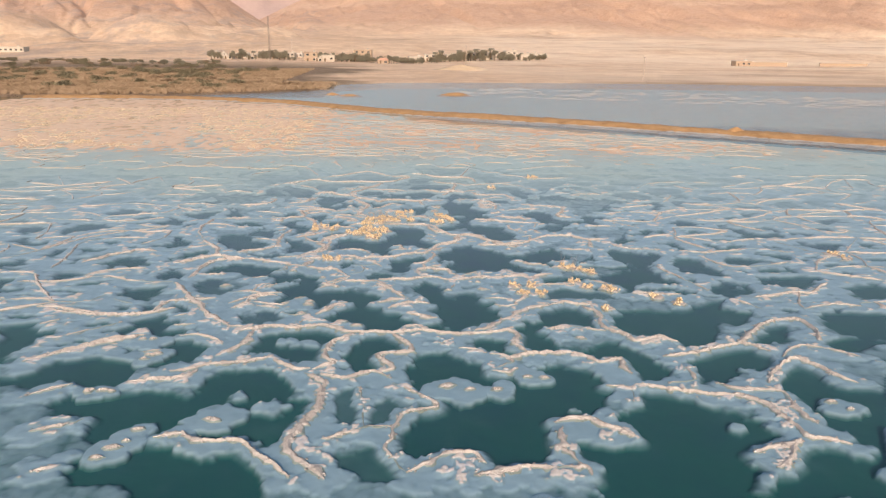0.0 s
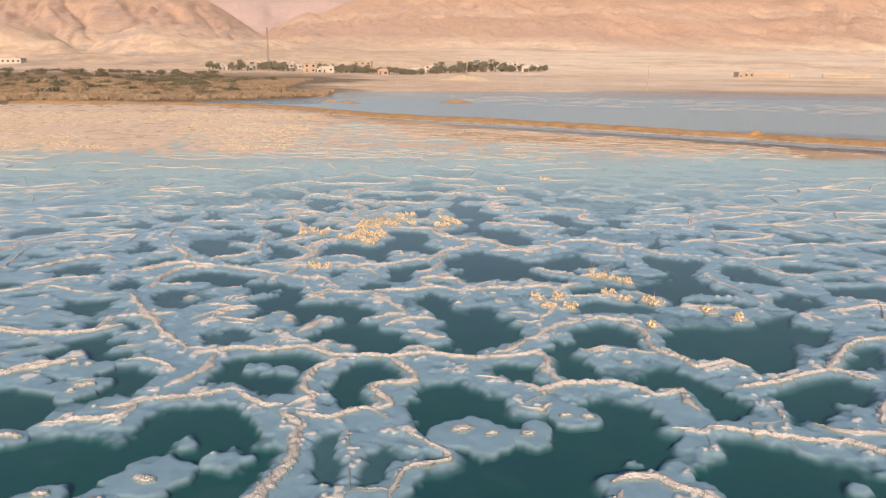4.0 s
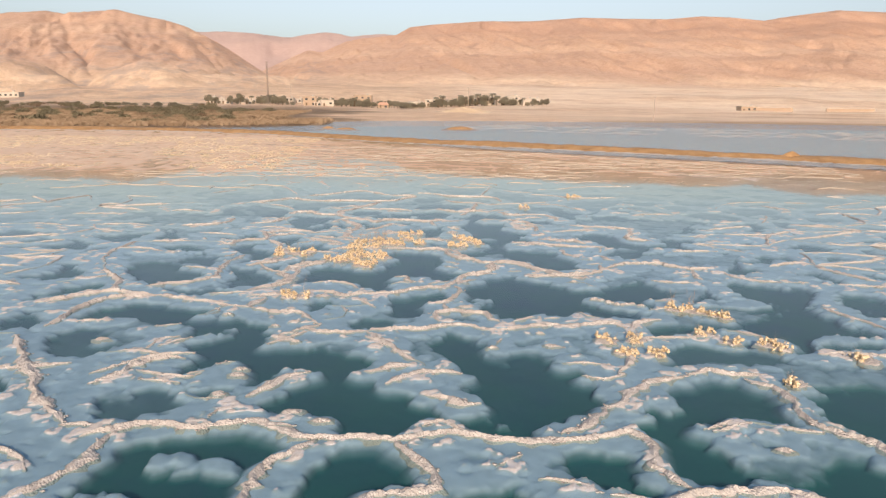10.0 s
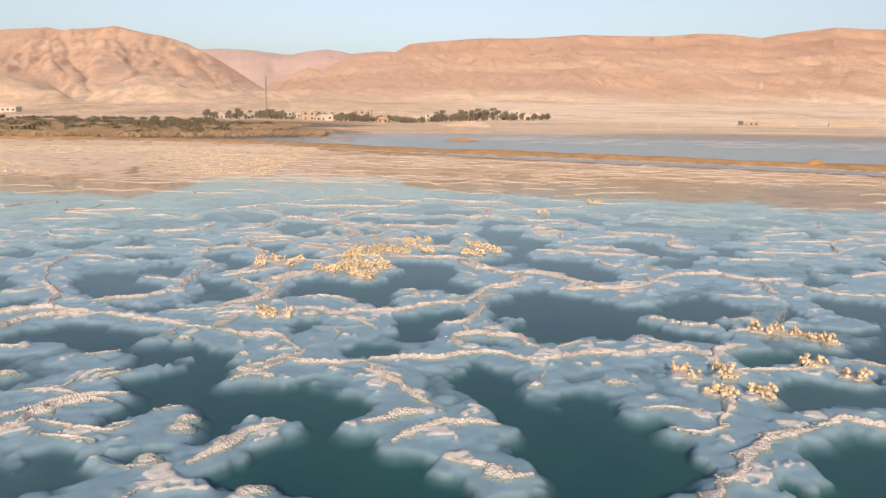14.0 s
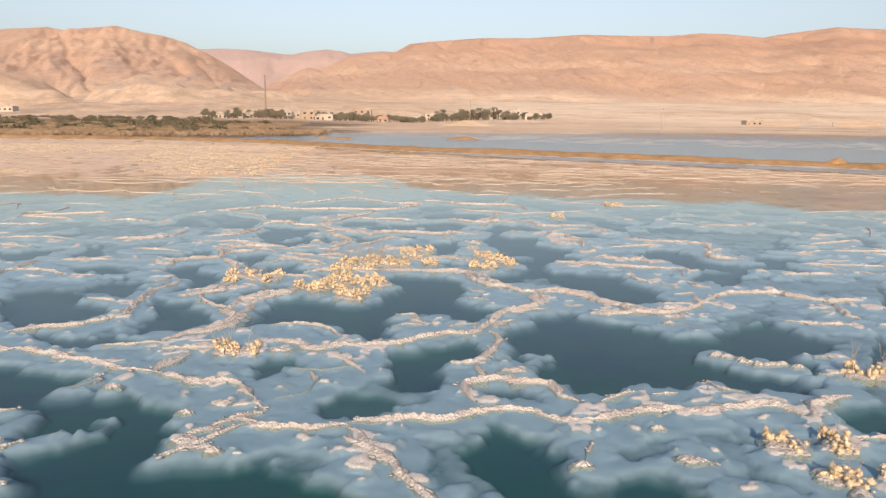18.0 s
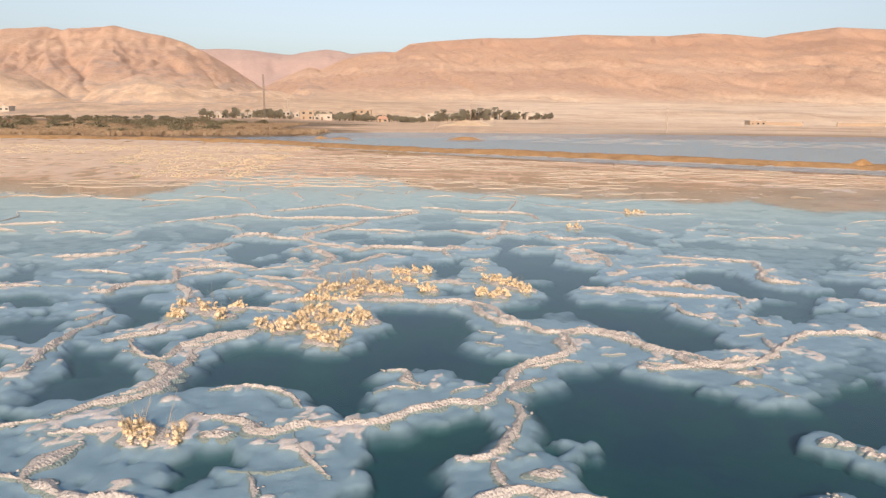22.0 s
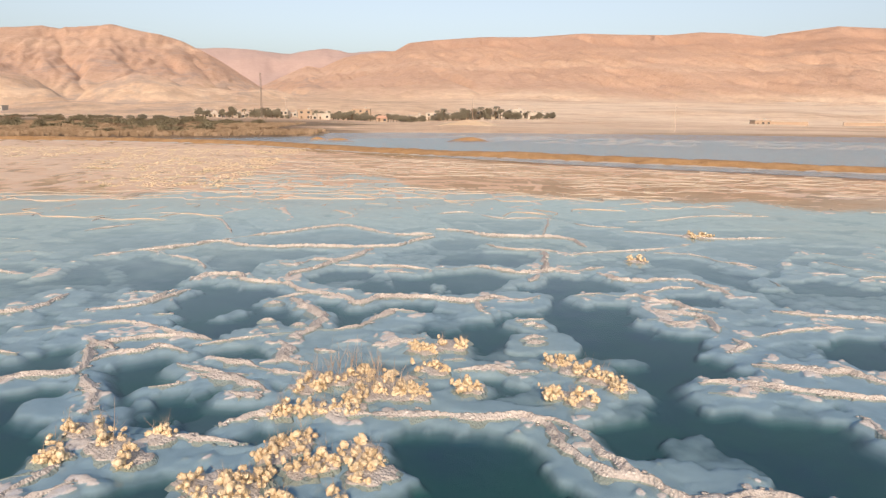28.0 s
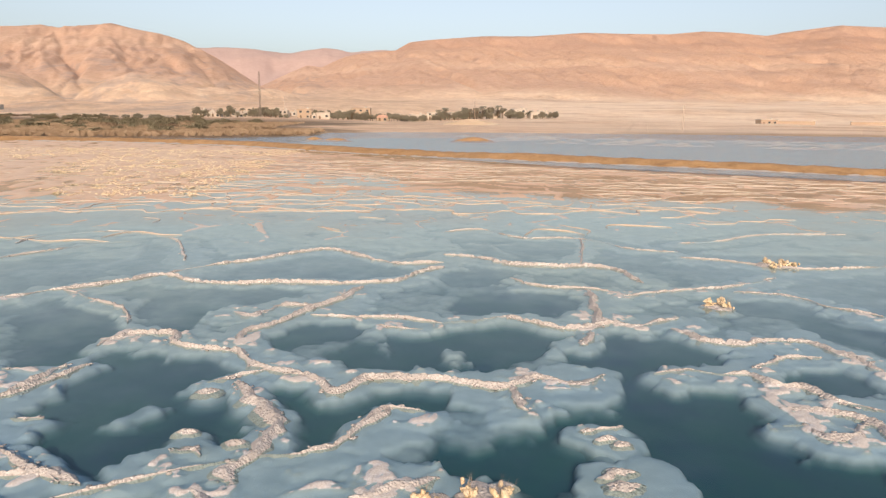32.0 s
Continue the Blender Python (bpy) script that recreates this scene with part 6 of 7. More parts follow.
def terrain(x, y):
    ys = shoreline(x)
    low = np.clip((y - ys) * 0.07, -1.2, 0.45) + np.clip(y - ys - 40, 0, 400) * 0.0035 + 0.35 * (fbm(x * 0.05, y * 0.05, 3, 2) - 0.5)
    low = low + step(300, 520, y) * (fbm(x * 0.012, y * 0.012, 4, 8) - 0.35) * 10
    u = x / y
    rough = fbm(x * 0.006, y * 0.004, 5, 14)
    gully = 1 - np.clip(np.abs(fbm((x + 0.3 * y) * 0.012 + 0.5 * fbm(x * 0.02, y * 0.012, 2, 3), y * 0.0028, 5, 24, 0.55) - 0.5) * 8, 0, 1)
    fine = np.abs(fbm(x * 0.04, y * 0.014, 5, 33, 0.65) - 0.5) * 2.4

    rill = 1 - np.clip(np.abs(fbm(x * 0.022 + y * 0.008 + 0.8 * fbm(x * 0.03, y * 0.02, 2, 6), y * 0.004, 4, 27) - 0.5) * 11, 0, 1)

    def front(base, crest_y, profile, bench, bench_h, relief):
        top = np.interp(u, [p[0] for p in profile], [p[1] for p in profile]) * crest_y + 4.9
        a = step(base, bench, y + 110 * (rough - 0.5)) * bench_h
        v = np.clip((y - bench + 85 * (rough - 0.5) - 25 * gully) / (crest_y - bench), 0, 1)
        w = np.clip(v + 0.07 * (fbm(x * 0.013, y * 0.006, 4, 71) - 0.5), 0, 1)
        stair = 0.82 * w + 0.03 * step(0.2, 0.3, w) + 0.05 * step(0.46, 0.55, w) + 0.03 * step(0.66, 0.72, w) + 0.07 * step(0.86, 0.97, w)
        stair = np.where(v >= 1, 1.0, stair)
        z = a + np.maximum(top - bench_h, 0) * np.clip(stair, 0, 1) - relief * (gully * 0.7 + fine * 0.5 + rill * 0.55) * np.sin(np.clip(v, 0, 1) * math.pi) ** 0.7
        return np.where(y > crest_y, top - (y - crest_y) * 0.03, z) - 12 * step(base + 90, base - 60, y)

    vv = np.clip((y - 640) / 610, 0, 1)
    ug = -0.385 - 0.06 * vv + 0.006 * np.sin(y * 0.03)
    groove = np.exp(-((u - ug) / 0.004) ** 2) * 5 * np.sin(vv * math.pi)
    left = front(430, 1250, LEFT, 640, 14, 6.5) - groove
    right = front(400, 1850, RIGHT, 900, 24, 8)
    far = np.where(y > 2300, (np.interp(u, [p[0] for p in FAR], [p[1] for p in FAR]) * 3900 + 4.9) * step(2500, 3900, y + 300 * (rough - 0.5)), -50)
    mounds = step(380, 520, y) * step(900, 600, y) * step(-0.05, -0.2, u) * (fbm(x * 0.008, y * 0.006, 5, 44) - 0.42) * 60
    for hx, hy, hr, hh in ((-262, 600, 100, 17), (-190, 620, 52, 15), (-140, 690, 60, 14), (-380, 640, 90, 14), (-100, 720, 50, 9), (-236, 560, 40, 8), (-112, 600, 45, 7), (-310, 570, 55, 8)):
        mounds = mounds + hh * np.exp(-(((x - hx) / hr) ** 2 + ((y - hy) / hr) ** 2) * 1.6) * (0.8 + 0.5 * (fbm(x * 0.03, y * 0.03, 3, 4) - 0.5))
    wadi = np.abs((x + 165 + (y - 470) * 0.62) / 1.18 + 9 * np.sin(y * 0.045))
    mounds = mounds * (1 - 0.85 * np.exp(-(wadi / 11) ** 2) * step(430, 470, y) * step(680, 640, y))
    near = np.maximum(np.maximum(low + np.maximum(mounds, 0), left), right)
    return np.where(y > 2300, far, near)


fan_u = np.linspace(-1.25, 1.6, 960)
fan_y = np.concatenate([np.arange(84, 215, 2.2), np.geomspace(216, 620, 60), np.arange(627, 1960, 9), np.arange(1980, 4300, 60)])
UU, FY = np.meshgrid(fan_u, fan_y)
FX = UU * FY
TZ = terrain(FX, FY)
cut = int(np.searchsorted(fan_y, 2300))
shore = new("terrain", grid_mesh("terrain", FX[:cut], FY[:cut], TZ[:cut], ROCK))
distant = new("mountains_far", grid_mesh("mountains_far", FX[cut:], FY[cut:], TZ[cut:], HAZED_ROCK))
tagged(distant, "desert range tinted pink for haze, seen through a valley", "mountains", kind="structure")
tagged(shore, "pale sandy shore rising to banded orange desert mountains", "mountains", kind="structure")


def on_land(x, y):
    return float(terrain(np.array([x], float), np.array([y], float))[0])


# ---- the village ----
def house(x, y, w, d, h, wall, roof, label, turn=0.0, storeys=1, pitched=False):
    w, d, h = w * 0.85, d * 0.85, h * 0.85
    z = on_land(x, y) - 0.15
    hs = empty("house", pose(x, y, z, 0, 0, turn))
    tagged(hs, label, "house", "village houses")
    part("wall", box(w, d, h, (0, 0, h / 2), 0.05), wall, hs)
    if pitched:
        bm = bmesh.new()
        a, b, c = w / 2 + 0.4, d / 2 + 0.4, 1.5
        v = [bm.verts.new(q) for q in ((-a, -b, h), (a, -b, h), (a, b, h), (-a, b, h), (-a * 0.6, 0, h + c), (a * 0.6, 0, h + c))]
        for f in ((0, 1, 5, 4), (2, 3, 4, 5), (1, 2, 5), (3, 0, 4), (3, 2, 1, 0)):
            bm.faces.new([v[i] for i in f])
        part("roof", bm, roof, hs)
    else:
        part("roof", box(w + 0.5, d + 0.5, 0.3, (0, 0, h + 0.15), 0.04), roof, hs)
        part("water_tank", box(1.2, 1.0, 1.0, (w * 0.25, 0, h + 0.8), 0.1), PLASTER, hs)
    n = max(2, int(w / 3))
    for s in range(storeys):
        for k in range(n):
            wx = (k + 0.5) / n * w - w / 2
            zz = h / storeys * (s + 0.5) + 0.1
            if s == 0 and k == 0:
                part("door", box(1.0, 0.1, 2.0, (wx, -d / 2 - 0.03, 1.05)), BARK, hs)
            else:
                win = part("window", box(1.4, 0.1, 1.1, (wx, -d / 2 - 0.03, zz)), GLASS, hs)
                part("sill", box(1.7, 0.25, 0.1, (wx, -d / 2 - 0.1, zz - 0.6)), PLASTER, win)


WHITE = "white plastered flat-roofed house among the village trees"
for x, y, w, d, h, t, s in ((-100, 440, 6, 5, 2.8, 8, 1), (-93, 450, 8, 6, 3, -5, 1), (-84, 428, 5, 5, 2.6, 12, 1), (-77, 446, 7, 6, 3.2, 3, 1), (-60, 436, 6, 6, 4.4, -8, 2),
                            (-36, 420, 9, 7, 4.5, 6, 1), (-40, 402, 4.5, 4, 2.4, 0, 1), (18, 436, 10, 7, 4.2, 5, 1), (28, 440, 9, 8, 5.2, -6, 2), (41, 436, 8, 7, 4.5, 9, 1),
                            (53, 430, 8, 7, 6, -4, 2), (63, 428, 9, 7, 5.6, 10, 2), (74, 427, 8, 7, 5, -12, 1), (80, 440, 9, 8, 6.2, 4, 2), (87, 426, 8, 6, 4.4, 7, 1), (94, 436, 7, 6, 4.2, -5, 1)):
    house(x, y, w, d, h, PLASTER, FLAT, WHITE if s == 1 else "two-storey white plastered house among the village trees", t, s)
house(-45, 408, 9, 8, 6.2, OCHRE, OCHRE, "bare sandstone-coloured block of a house near the shore", 4, 2)
house(-2.5, 400, 7, 5, 2.4, OCHRE, ROOF, "low cream house with a pink hipped tile roof", 0, 1, True)
house(-16, 470, 14, 9, 6.5, OCHRE, OCHRE, "large brown unfinished building behind the trees", -4, 2)
hr = random.Random(5)
for k in range(18):
    house(-114 + k * 3.3 + hr.uniform(-2, 2), 448 + hr.uniform(-10, 26), hr.uniform(4, 7.5), hr.uniform(4, 6), hr.uniform(2.3, 3.2), hr.choice((PLASTER, FLAT, OCHRE)), FLAT, "small low house in the crowded village", hr.uniform(-20, 20))
for x, y in ((-214, 655), (-199, 648), (-240, 668), (-150, 700)):
    house(x, y, 7, 5, 3, PLASTER, FLAT, "small pale hut on the foothills behind the village", 5)
house(232, 430, 13, 7, 4, OCHRE, FLAT, "low cream building alone on the bare shore", 4)
house(-245, 470, 22, 10, 4, PLASTER, FLAT, "long low white shed below the hills", 3)


def retaining_wall(x, y, w, h):
    wall = empty("retaining_wall", pose(x, y, on_land(x, y), 0, 0, 3))
    part("face", box(w, 0.8, h + 1, (0, 0, h / 2 - 0.5), 0.05), OCHRE, wall)
    part("coping", box(w + 0.3, 1.1, 0.25, (0, 0, h + 0.12), 0.04), FLAT, wall)
    tagged(wall, "long low cream retaining wall on the bare shore", "wall")


retaining_wall(252, 432, 26, 2.6)
retaining_wall(296, 420, 34, 2.0)


def crown_mesh(name, blobs, n, size, seed, material):
    """Small leaf clumps scattered over a few uneven blobs."""
    r = np.random.default_rng(seed)
    verts, faces = [], []
    for _ in range(n):
        bx, by, bz, br = blobs[r.integers(len(blobs))]
        d = r.normal(0, 1, 3)
        d = d / np.linalg.norm(d) * br * r.uniform(0.55, 1.08)
        c = np.array((bx, by, bz)) + d * (1, 1, 0.8)
        q = LUMP[[0, 1, 2, 3, 4, 5]] * size * r.uniform(0.6, 1.4, 3) + r.uniform(-0.3, 0.3, (6, 3)) * size
        m = np.array(Euler(r.uniform(0, 6.3, 3)).to_matrix())
        b = len(verts)
        verts += [tuple(v) for v in q @ m.T + c]
        faces += [(b, b + 1, b + 2), (b, b + 2, b + 3), (b, b + 3, b + 4), (b, b + 4, b + 5), (b, b + 5, b + 1)]
    return mesh_of(name, verts, faces, material)


def trunk_bm(h, r0, r1, lean=0.3, limbs=3, seed=0):
    r = np.random.default_rng(seed)
    bm = bmesh.new()

    def limb(a, b, ra, rb):
        m = look(a, b) @ Matrix.Translation((0, 0, -(Vector(b) - Vector(a)).length / 2)) @ pose(0, 0, 0, 180)
        bmesh.ops.create_cone(bm, cap_ends=True, segments=7, radius1=ra, radius2=rb, depth=(Vector(b) - Vector(a)).length, matrix=m)

    top = (lean, 0, h)
    limb((0, 0, -0.2), top, r0, r1)
    for k in range(limbs):
        ang = 6.28 * k / max(limbs, 1) + r.uniform(0, 1)
        limb((lean * 0.7, 0, h * 0.7), (lean + math.cos(ang) * h * 0.4, math.sin(ang) * h * 0.4, h * 1.25), r1, r1 * 0.4)
    return bm


def tree_kinds():
    kinds = []
    for k, (h, wide, n) in enumerate(((3.2, 2.6, 420), (2.2, 3.2, 420), (4.2, 2.2, 420), (2.6, 2.2, 300))):
        r = np.random.default_rng(50 + k)
        blobs = [(r.uniform(-1, 1) * wide * 0.6, r.uniform(-1, 1) * wide * 0.6, h + r.uniform(-0.25, 0.5) * wide, wide * r.uniform(0.35, 0.6)) for _ in range(8)]
        t = empty("tree", pose(0, 0, -50))
        tagged(t, "dark green broad-crowned tree in the village", "tree", "village trees")
        part("trunk", trunk_bm(h, 0.28, 0.16, 0.3, 3, k), BARK, t)
        under("crown", crown_mesh("crown", blobs, n, 0.34, 60 + k, LEAF), t)
        kinds.append(t)
    return kinds


def palm():
    t = empty("palm_tree", pose(0, 0, -50))
    tagged(t, "tall date palm with a drooping green crown", "palm tree", "village palms")
    part("trunk", trunk_bm(7.0, 0.26, 0.2, 0.4, 0), BARK, t)
    verts, faces = [], []
    r = np.random.default_rng(5)
    for k in range(26):
        ang, rise = r.uniform(0, 6.28), r.uniform(0.1, 1.2)
        pts = [np.array((0.4 + math.cos(ang) * s * 2.4, math.sin(ang) * s * 2.4, 7.0 + rise * s * 1.6 - 2.0 * s * s)) for s in (0, 0.3, 0.6, 0.85, 1.0)]
        side = np.array((-math.sin(ang), math.cos(ang), 0))
        b = len(verts)
        for i, q in enumerate(pts):
            wd = (0.12, 0.42, 0.45, 0.3, 0.05)[i]
            verts += [tuple(q - side * wd + (0, 0, -0.15)), tuple(q), tuple(q + side * wd + (0, 0, -0.15))]
        for i in range(4):
            for c in (0, 1):
                faces.append((b + i * 3 + c, b + i * 3 + c + 1, b + i * 3 + 4 + c, b + i * 3 + 3 + c))
    under("crown", mesh_of("crown", verts, faces, LEAF), t)
    return t


TREES, PALM = tree_kinds(), palm()
tr = random.Random(11)


def plant(kind, x, y, s):
    if y > 380 and kind is not PALM:
        if vnoise(x * 0.16, y * 0.1, 6) < 0.24:
            return
        s *= 0.78
    copy_thing(kind, pose(x, y, on_land(x, y), 0, 0, tr.uniform(0, 360)) @ Matrix.Diagonal((s, s, s * (0.62 if y < 380 else 1), 1)))


for x in (-108, -104, -91, -88, -78, -75, -70, -66, -63, -105, -97):
    plant(tr.choice(TREES), x + tr.uniform(-1, 1), 424 + tr.uniform(-10, 14), tr.uniform(1.2, 1.9))
for k in range(24):
    plant(tr.choice(TREES[:2]), -47 + k * 1.5 + tr.uniform(-1, 1), 440 + tr.uniform(-8, 8), tr.uniform(0.9, 1.3))
for k in range(56):
    plant(tr.choice(TREES), -28 + k * 1.15 + tr.uniform(-1, 1), 414 + tr.uniform(-6, 8), tr.uniform(0.7, 1.15))
for k in range(48):
    plant(tr.choice(TREES), 35 + k * 1.38 + tr.uniform(-1, 1), 421 + tr.uniform(-6, 12), tr.uniform(0.8, 1.4) * (0.75 if k > 32 else 1))
for k in range(10):
    plant(TREES[tr.choice((1, 3))], -121 + k * 3.6 + tr.uniform(-2, 2), 322 + tr.uniform(-10, 14), tr.uniform(0.45, 0.85))
for k in range(22):
    plant(tr.choice(TREES), -106 + k * 2.3 + tr.uniform(-2, 2), 432 + tr.uniform(-14, 14), tr.uniform(0.5, 1.0))
for x, y, s in ((30, 428, 1.05), (34, 425, 1.2), (46, 430, 1.15), (55, 422, 1.25), (58, 424, 1.0), (64, 421, 1.3), (69, 432, 1.0), (-82, 428, 0.9), (-12, 452, 0.95), (84, 424, 0.8)):
    plant(PALM, x, y, s * 0.78)
for proto in (*TREES, PALM):
    for o in (*proto.children_recursive, proto):
        bpy.data.objects.remove(o)

# ---- masts and poles ----
def radio_mast(x, y, h):
    z = on_land(x, y)
    m = empty("radio_mast", pose(x, y, z - 0.3))
    tagged(m, "tall thin rusty lattice mast at the village edge", "mast")
    bm = bmesh.new()
    for sx, sy in ((-1, -1), (1, -1), (1, 1), (-1, 1)):
        bmesh.ops.create_cone(bm, cap_ends=True, segments=6, radius1=0.13, radius2=0.1, depth=h, matrix=pose(sx * 0.3, sy * 0.3, h / 2))
    part("leg_frame", bm, STEEL, m)
    for k in range(int(h / 1.5)):
        part("brace", box(0.78, 0.1, 0.12, (0, -0.3, 0)), STEEL, m).matrix_basis = pose(0, 0, 0.8 + k * 1.5, 0, 38 if k % 2 else -38, 0)
    part("foot_plate", box(1.4, 1.4, 0.5, (0, 0, 0.1), 0.05), FLAT, m)


radio_mast(-71.5, 424, 25.5)


def power_pole(x, y, z, h, label):
    p = empty("power_pole", pose(x, y, z))
    tagged(p, label, "power pole", "power poles along the shore")
    bm = bmesh.new()
    bmesh.ops.create_cone(bm, cap_ends=True, segments=8, radius1=0.13, radius2=0.09, depth=h, matrix=pose(0, 0, h / 2))
    part("post", bm, POLE, p)
    part("crossarm", box(0.9, 0.1, 0.1, (0, 0, h - 0.5)), POLE, p)
    for sx in (-0.38, 0, 0.38):
        bm = bmesh.new()
        bmesh.ops.create_cone(bm, cap_ends=True, segments=6, radius1=0.06, radius2=0.04, depth=0.22, matrix=pose(sx, 0, h - 0.32))
        part("insulator", bm, FLAT, p)


power_pole(35, 300, 2.0, 9.5, "pale weathered wooden pole behind a heap of sand")
power_pole(94, 235, on_land(94, 235), 8.0, "pale weathered wooden pole on the bare shore")
power_pole(-60, 440, on_land(-60, 440), 12, "thin wooden pole between the village trees")
mound("sand_mound", 33, 300, 17, 7, 2.6, SAND, "pale heap of sand on the far shore", "mound")

# ---- the reed bank ----
def reed_bank():
    r = np.random.default_rng(3)
    verts, faces = [], []
    while len(verts) < 230000:
        x, y = r.uniform(-210, -14), r.uniform(100, 330)
        ys = float(shoreline(x))
        if y < ys + 3 or y > ys + 150 or vnoise(x * 0.08, y * 0.05, 5) < 0.1 or (x > -32 and y > 182):
            continue
        h, lean = r.uniform(0.35, 1.0), r.uniform(-0.4, 0.4, 2)
        w = r.uniform(0.15, 0.5)
        z = 0.25
        b = len(verts)
        ang = r.uniform(-0.8, 0.8)
        cx, cy = math.cos(ang) * w, math.sin(ang) * w
        verts += [(x - cx, y - cy, z), (x + cx, y + cy, z), (x + cx * 1.5 + lean[0], y + cy + lean[1], z + h * r.uniform(0.7, 1)), (x + lean[0], y + lean[1], z + h), (x - cx * 1.4 + lean[0], y - cy + lean[1], z + h * r.uniform(0.6, 1))]
        faces += [(b, b + 1, b + 2, b + 3, b + 4)]
    ob = new("reed_bed", mesh_of("reed_bed", verts, faces, REED))
    tagged(ob, "dry brown reeds along the marshy bank", "reeds", kind="stuff")


reed_bank()


def bush_kind(k, wide, h, n, material, label):
    r = np.random.default_rng(80 + k)
    blobs = [(r.uniform(-1, 1) * wide * 0.6, r.uniform(-1, 1) * wide * 0.6, h * r.uniform(0.3, 0.8), wide * r.uniform(0.25, 0.5)) for _ in range(6)]
    b = empty("bush", pose(0, 0, -50))
    tagged(b, label, "bush", "bushes on the reed bank")
    part("stem", trunk_bm(h * 0.5, 0.12, 0.06, 0.1, 3, k), BARK, b)
    under("foliage", crown_mesh("foliage", blobs, n, 0.25, 90 + k, material), b)
    return b


BUSHES = [bush_kind(0, 2.0, 1.6, 240, SCRUB, "dull green tamarisk bush on the reed bank"), bush_kind(1, 2.6, 1.5, 240, SCRUB, "wide dull green tamarisk bush on the reed bank"),
          bush_kind(2, 2.2, 1.3, 220, REED, "dry brown bush on the reed bank")]
for k in range(235):
    x = -16 - 180 * tr.random() ** 1.1
    y = float(shoreline(x)) + 10 + 125 * tr.random() ** 0.75
    if x > -45 and y > 190:
        continue
    plant(BUSHES[0 if y > shoreline(x) + 60 and tr.random() < 0.6 else tr.choice((1, 1, 2))], x, y, tr.uniform(0.65, 1.45))
for k in range(85):
    y = tr.uniform(290, 375)
    plant(BUSHES[tr.choice((0, 1, 1, 2))], y * tr.uniform(-0.62, -0.24), y, tr.uniform(0.6, 1.5))
for o in [c for b in BUSHES for c in (*b.children_recursive, b)]:
    bpy.data.objects.remove(o)

# ---- dead shrubs crusted with salt ----
def knob_mesh(k):
    """A cauliflower-like lump of salt."""
    bm = bmesh.new()
    bmesh.ops.create_icosphere(bm, subdivisions=3, radius=1)
    for v in bm.verts:
        q = v.co * 1.4 + Vector((k * 7.1, 0, 0))
        v.co *= 0.7 + 0.8 * abs(noise.noise(q)) + 0.75 * abs(noise.noise(q * 2.6))
        v.co.z *= 0.95 + 0.08 * k
    me = bpy.data.meshes.new("salt_knob")
    bm.to_mesh(me)
    bm.free()
    me.materials.append(KNOB)
    me.shade_smooth()
    return me


def twig_mesh(k):
    r = np.random.default_rng(200 + k)
    verts, faces = [], []

    def stick(a, b, c, ra):
        base = len(verts)
        for s, (q, rad) in enumerate(((a, ra), (b, ra * 0.7), (c, ra * 0.25))):
            for i in range(4):
                an = i * 1.571
                verts.append((q[0] + math.cos(an) * rad, q[1] + math.sin(an) * rad, q[2]))
        for s in (0, 1):
            for i in range(4):
                faces.append((base + s * 4 + i, base + s * 4 + (i + 1) % 4, base + s * 4 + 4 + (i + 1) % 4, base + s * 4 + 4 + i))

    tip = np.array((r.uniform(-0.35, 0.35), r.uniform(-0.35, 0.35), 1.0))
    mid = tip * 0.5 + np.array((*r.uniform(-0.08, 0.08, 2), 0))
    stick((0, 0, 0), mid, tip, 0.008)
    for _ in range(4):
        a = mid * r.uniform(0.5, 1.3)
        b = a + np.array((*r.uniform(-0.26, 0.26, 2), r.uniform(0.18, 0.34)))
        stick(a, (a + b) / 2 + np.array((*r.uniform(-0.03, 0.03, 2), 0)), b, 0.005)
    return mesh_of("twig", verts, faces, TWIG)


KNOBS, TWIGS = [knob_mesh(k) for k in range(7)], [twig_mesh(k) for k in range(7)]


def plate_mesh(radius, seed):
    a, r = np.meshgrid(np.linspace(0, 2 * math.pi, 41), np.array([0.001, 0.3, 0.55, 0.75, 0.9, 1.0, 1.25]))
    edge = 0.45 + 1.1 * fbm(np.cos(a) * 1.8 + seed, np.sin(a) * 1.8, 4, seed)
    gx, gy = np.cos(a) * r * radius * edge, np.sin(a) * r * radius * edge
    gz = np.where(r > 1.01, -0.08, 0.035 - 0.03 * r ** 3) + 0.07 * (fbm(gx * 9, gy * 9, 3, seed) - 0.5)
    return grid_mesh("base_crust", gx, gy, gz, SALT)


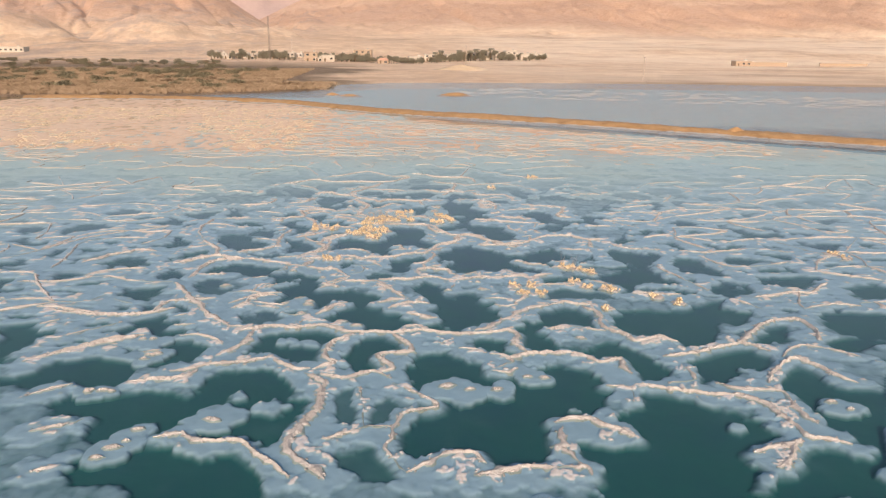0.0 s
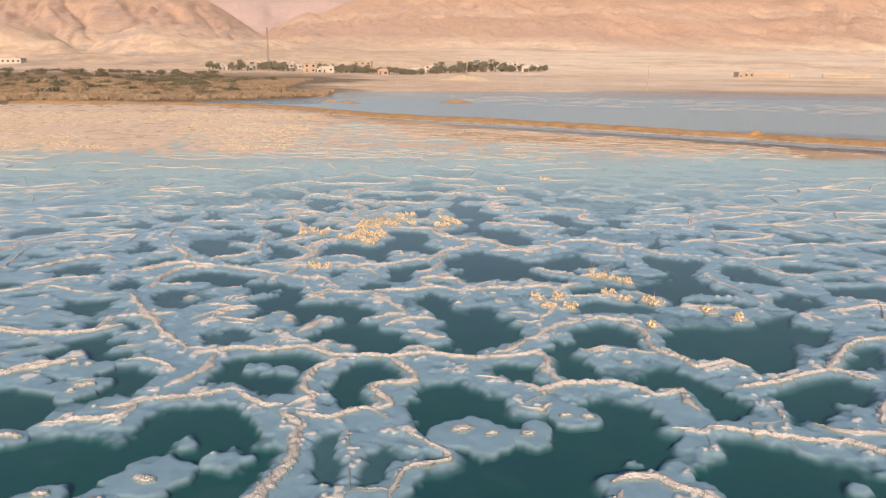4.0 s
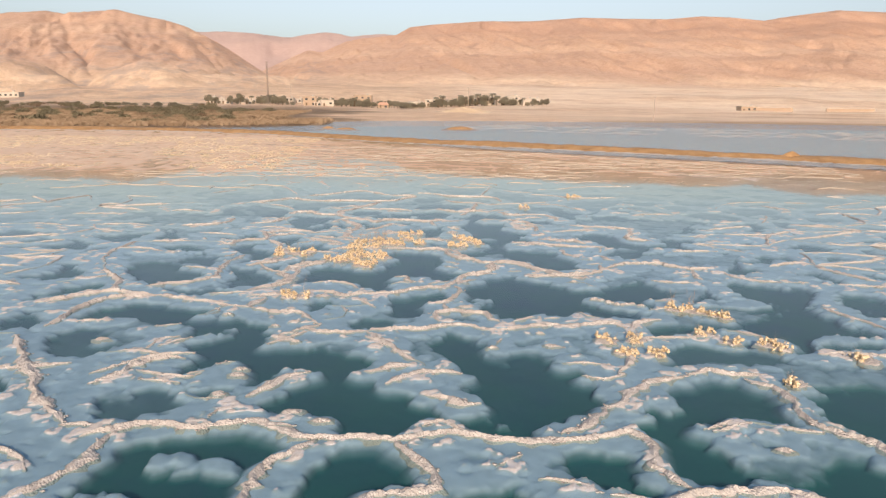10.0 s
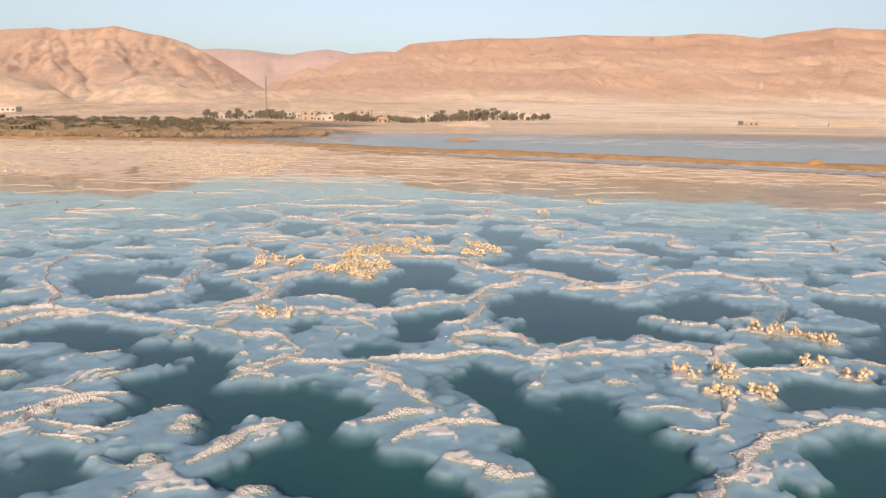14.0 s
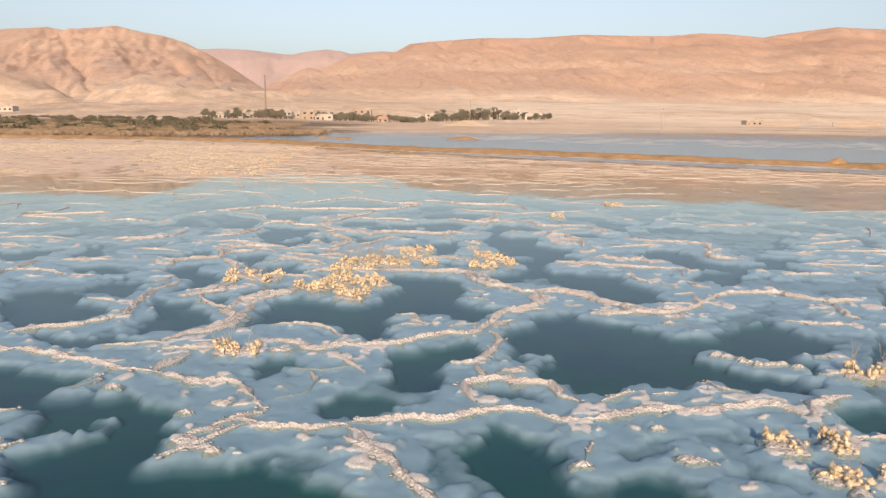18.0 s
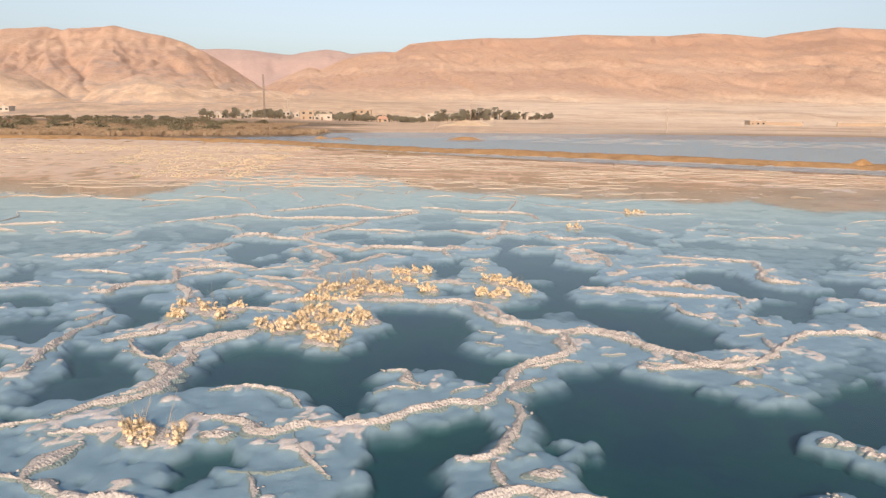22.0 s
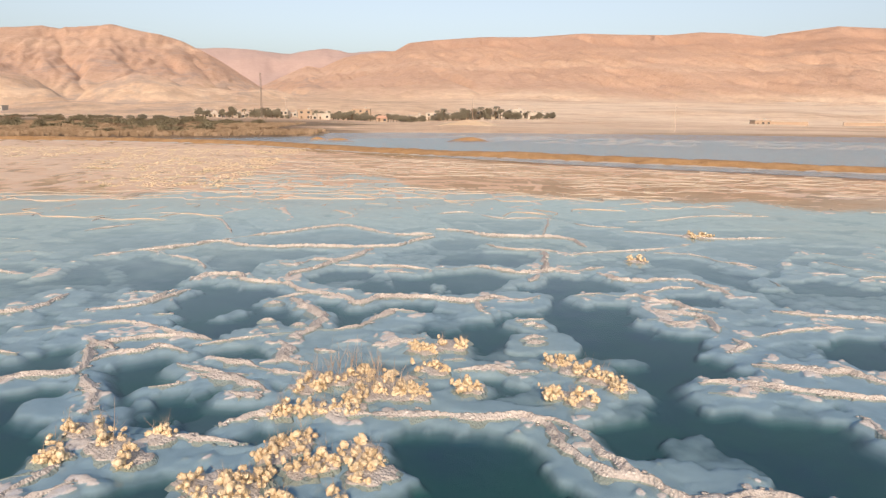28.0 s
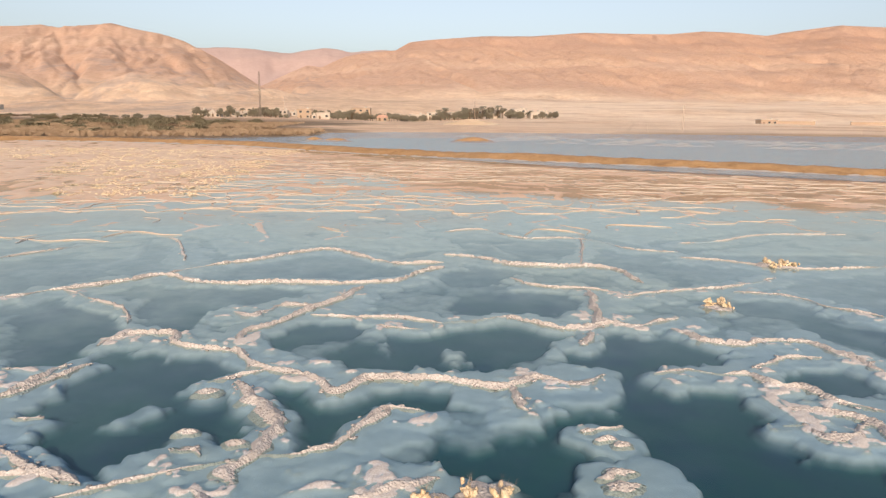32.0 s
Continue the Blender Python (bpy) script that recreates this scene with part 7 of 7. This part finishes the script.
def shrub(x, y, size, tall=0.0):
    s = empty("salt_shrub", pose(x, y, 0))
    tagged(s, "dead shrub with yellow-white salt knobs and bare upright twigs" if tall else "low dead shrub grown over with yellow-white salt knobs", "shrub", "salt-crusted shrubs")
    under("base_crust", plate_mesh(size * 0.8, int(rng.integers(1, 900))), s, "flat salt crust round the stems")
    for _ in range(int(3 + 7 * size)):
        a, d = rng.uniform(0, 6.28), size * 0.75 * math.sqrt(rng.random())
        cx, cy = math.cos(a) * d, math.sin(a) * d
        for _ in range(int(rng.integers(4, 11))):
            r = rng.uniform(0.018, 0.046)
            px, py = cx + rng.normal(0, 0.055), cy + rng.normal(0, 0.055)
            z = 0.012 + r * 0.4 + (rng.random() ** 2) * 0.15
            under("salt_knob", KNOBS[rng.integers(7)], s, "", pose(px, py, z, *rng.uniform(-35, 35, 2), rng.uniform(0, 360)) @ Matrix.Diagonal((r * rng.uniform(0.7, 1.4), r * rng.uniform(0.7, 1.2), r * rng.uniform(0.7, 1.25), 1)))
        for _ in range(int(rng.integers(1, 5))):
            h = rng.uniform(0.16, 0.42)
            under("twig", TWIGS[rng.integers(7)], s, "", pose(cx, cy, 0, *rng.uniform(-20, 20, 2), rng.uniform(0, 360)) @ Matrix.Scale(h, 4))
    for _ in range(int(9 * tall)):
        a, d = rng.uniform(0, 6.28), size * 0.5 * math.sqrt(rng.random())
        h = rng.uniform(0.35, 0.8)
        under("twig", TWIGS[rng.integers(7)], s, "", pose(math.cos(a) * d, math.sin(a) * d, 0, *rng.uniform(-10, 10, 2), rng.uniform(0, 360)) @ Matrix.Scale(h, 4))


for spot in SHRUBS:
    shrub(*spot)


# ---- yellowish salt rubble on the western flats ----
def rubble():
    r = np.random.default_rng(41)
    verts, faces = [], []
    made = 0
    while made < 2300:
        x, y = -12 - 62 * r.random(), 56 + 50 * r.random()
        if vnoise(x * 0.12, y * 0.09, 91) < 0.5 - 0.004 * (y - 47) or abs(x) > 0.75 * y:
            continue
        made += 1
        for _ in range(int(r.integers(3, 8))):
            add_lump(verts, faces, np.array([x + r.normal(0, 0.3), y + r.normal(0, 0.25), 0.02 + r.uniform(0, 0.07)]), r.uniform(0.04, 0.1), 0.8)
    ob = new("salt_rubble", mesh_of("salt_rubble", verts, faces, KNOB))
    tagged(ob, "scattered yellowish salt rubble on the pale flats", "salt rubble", kind="stuff")


rubble()
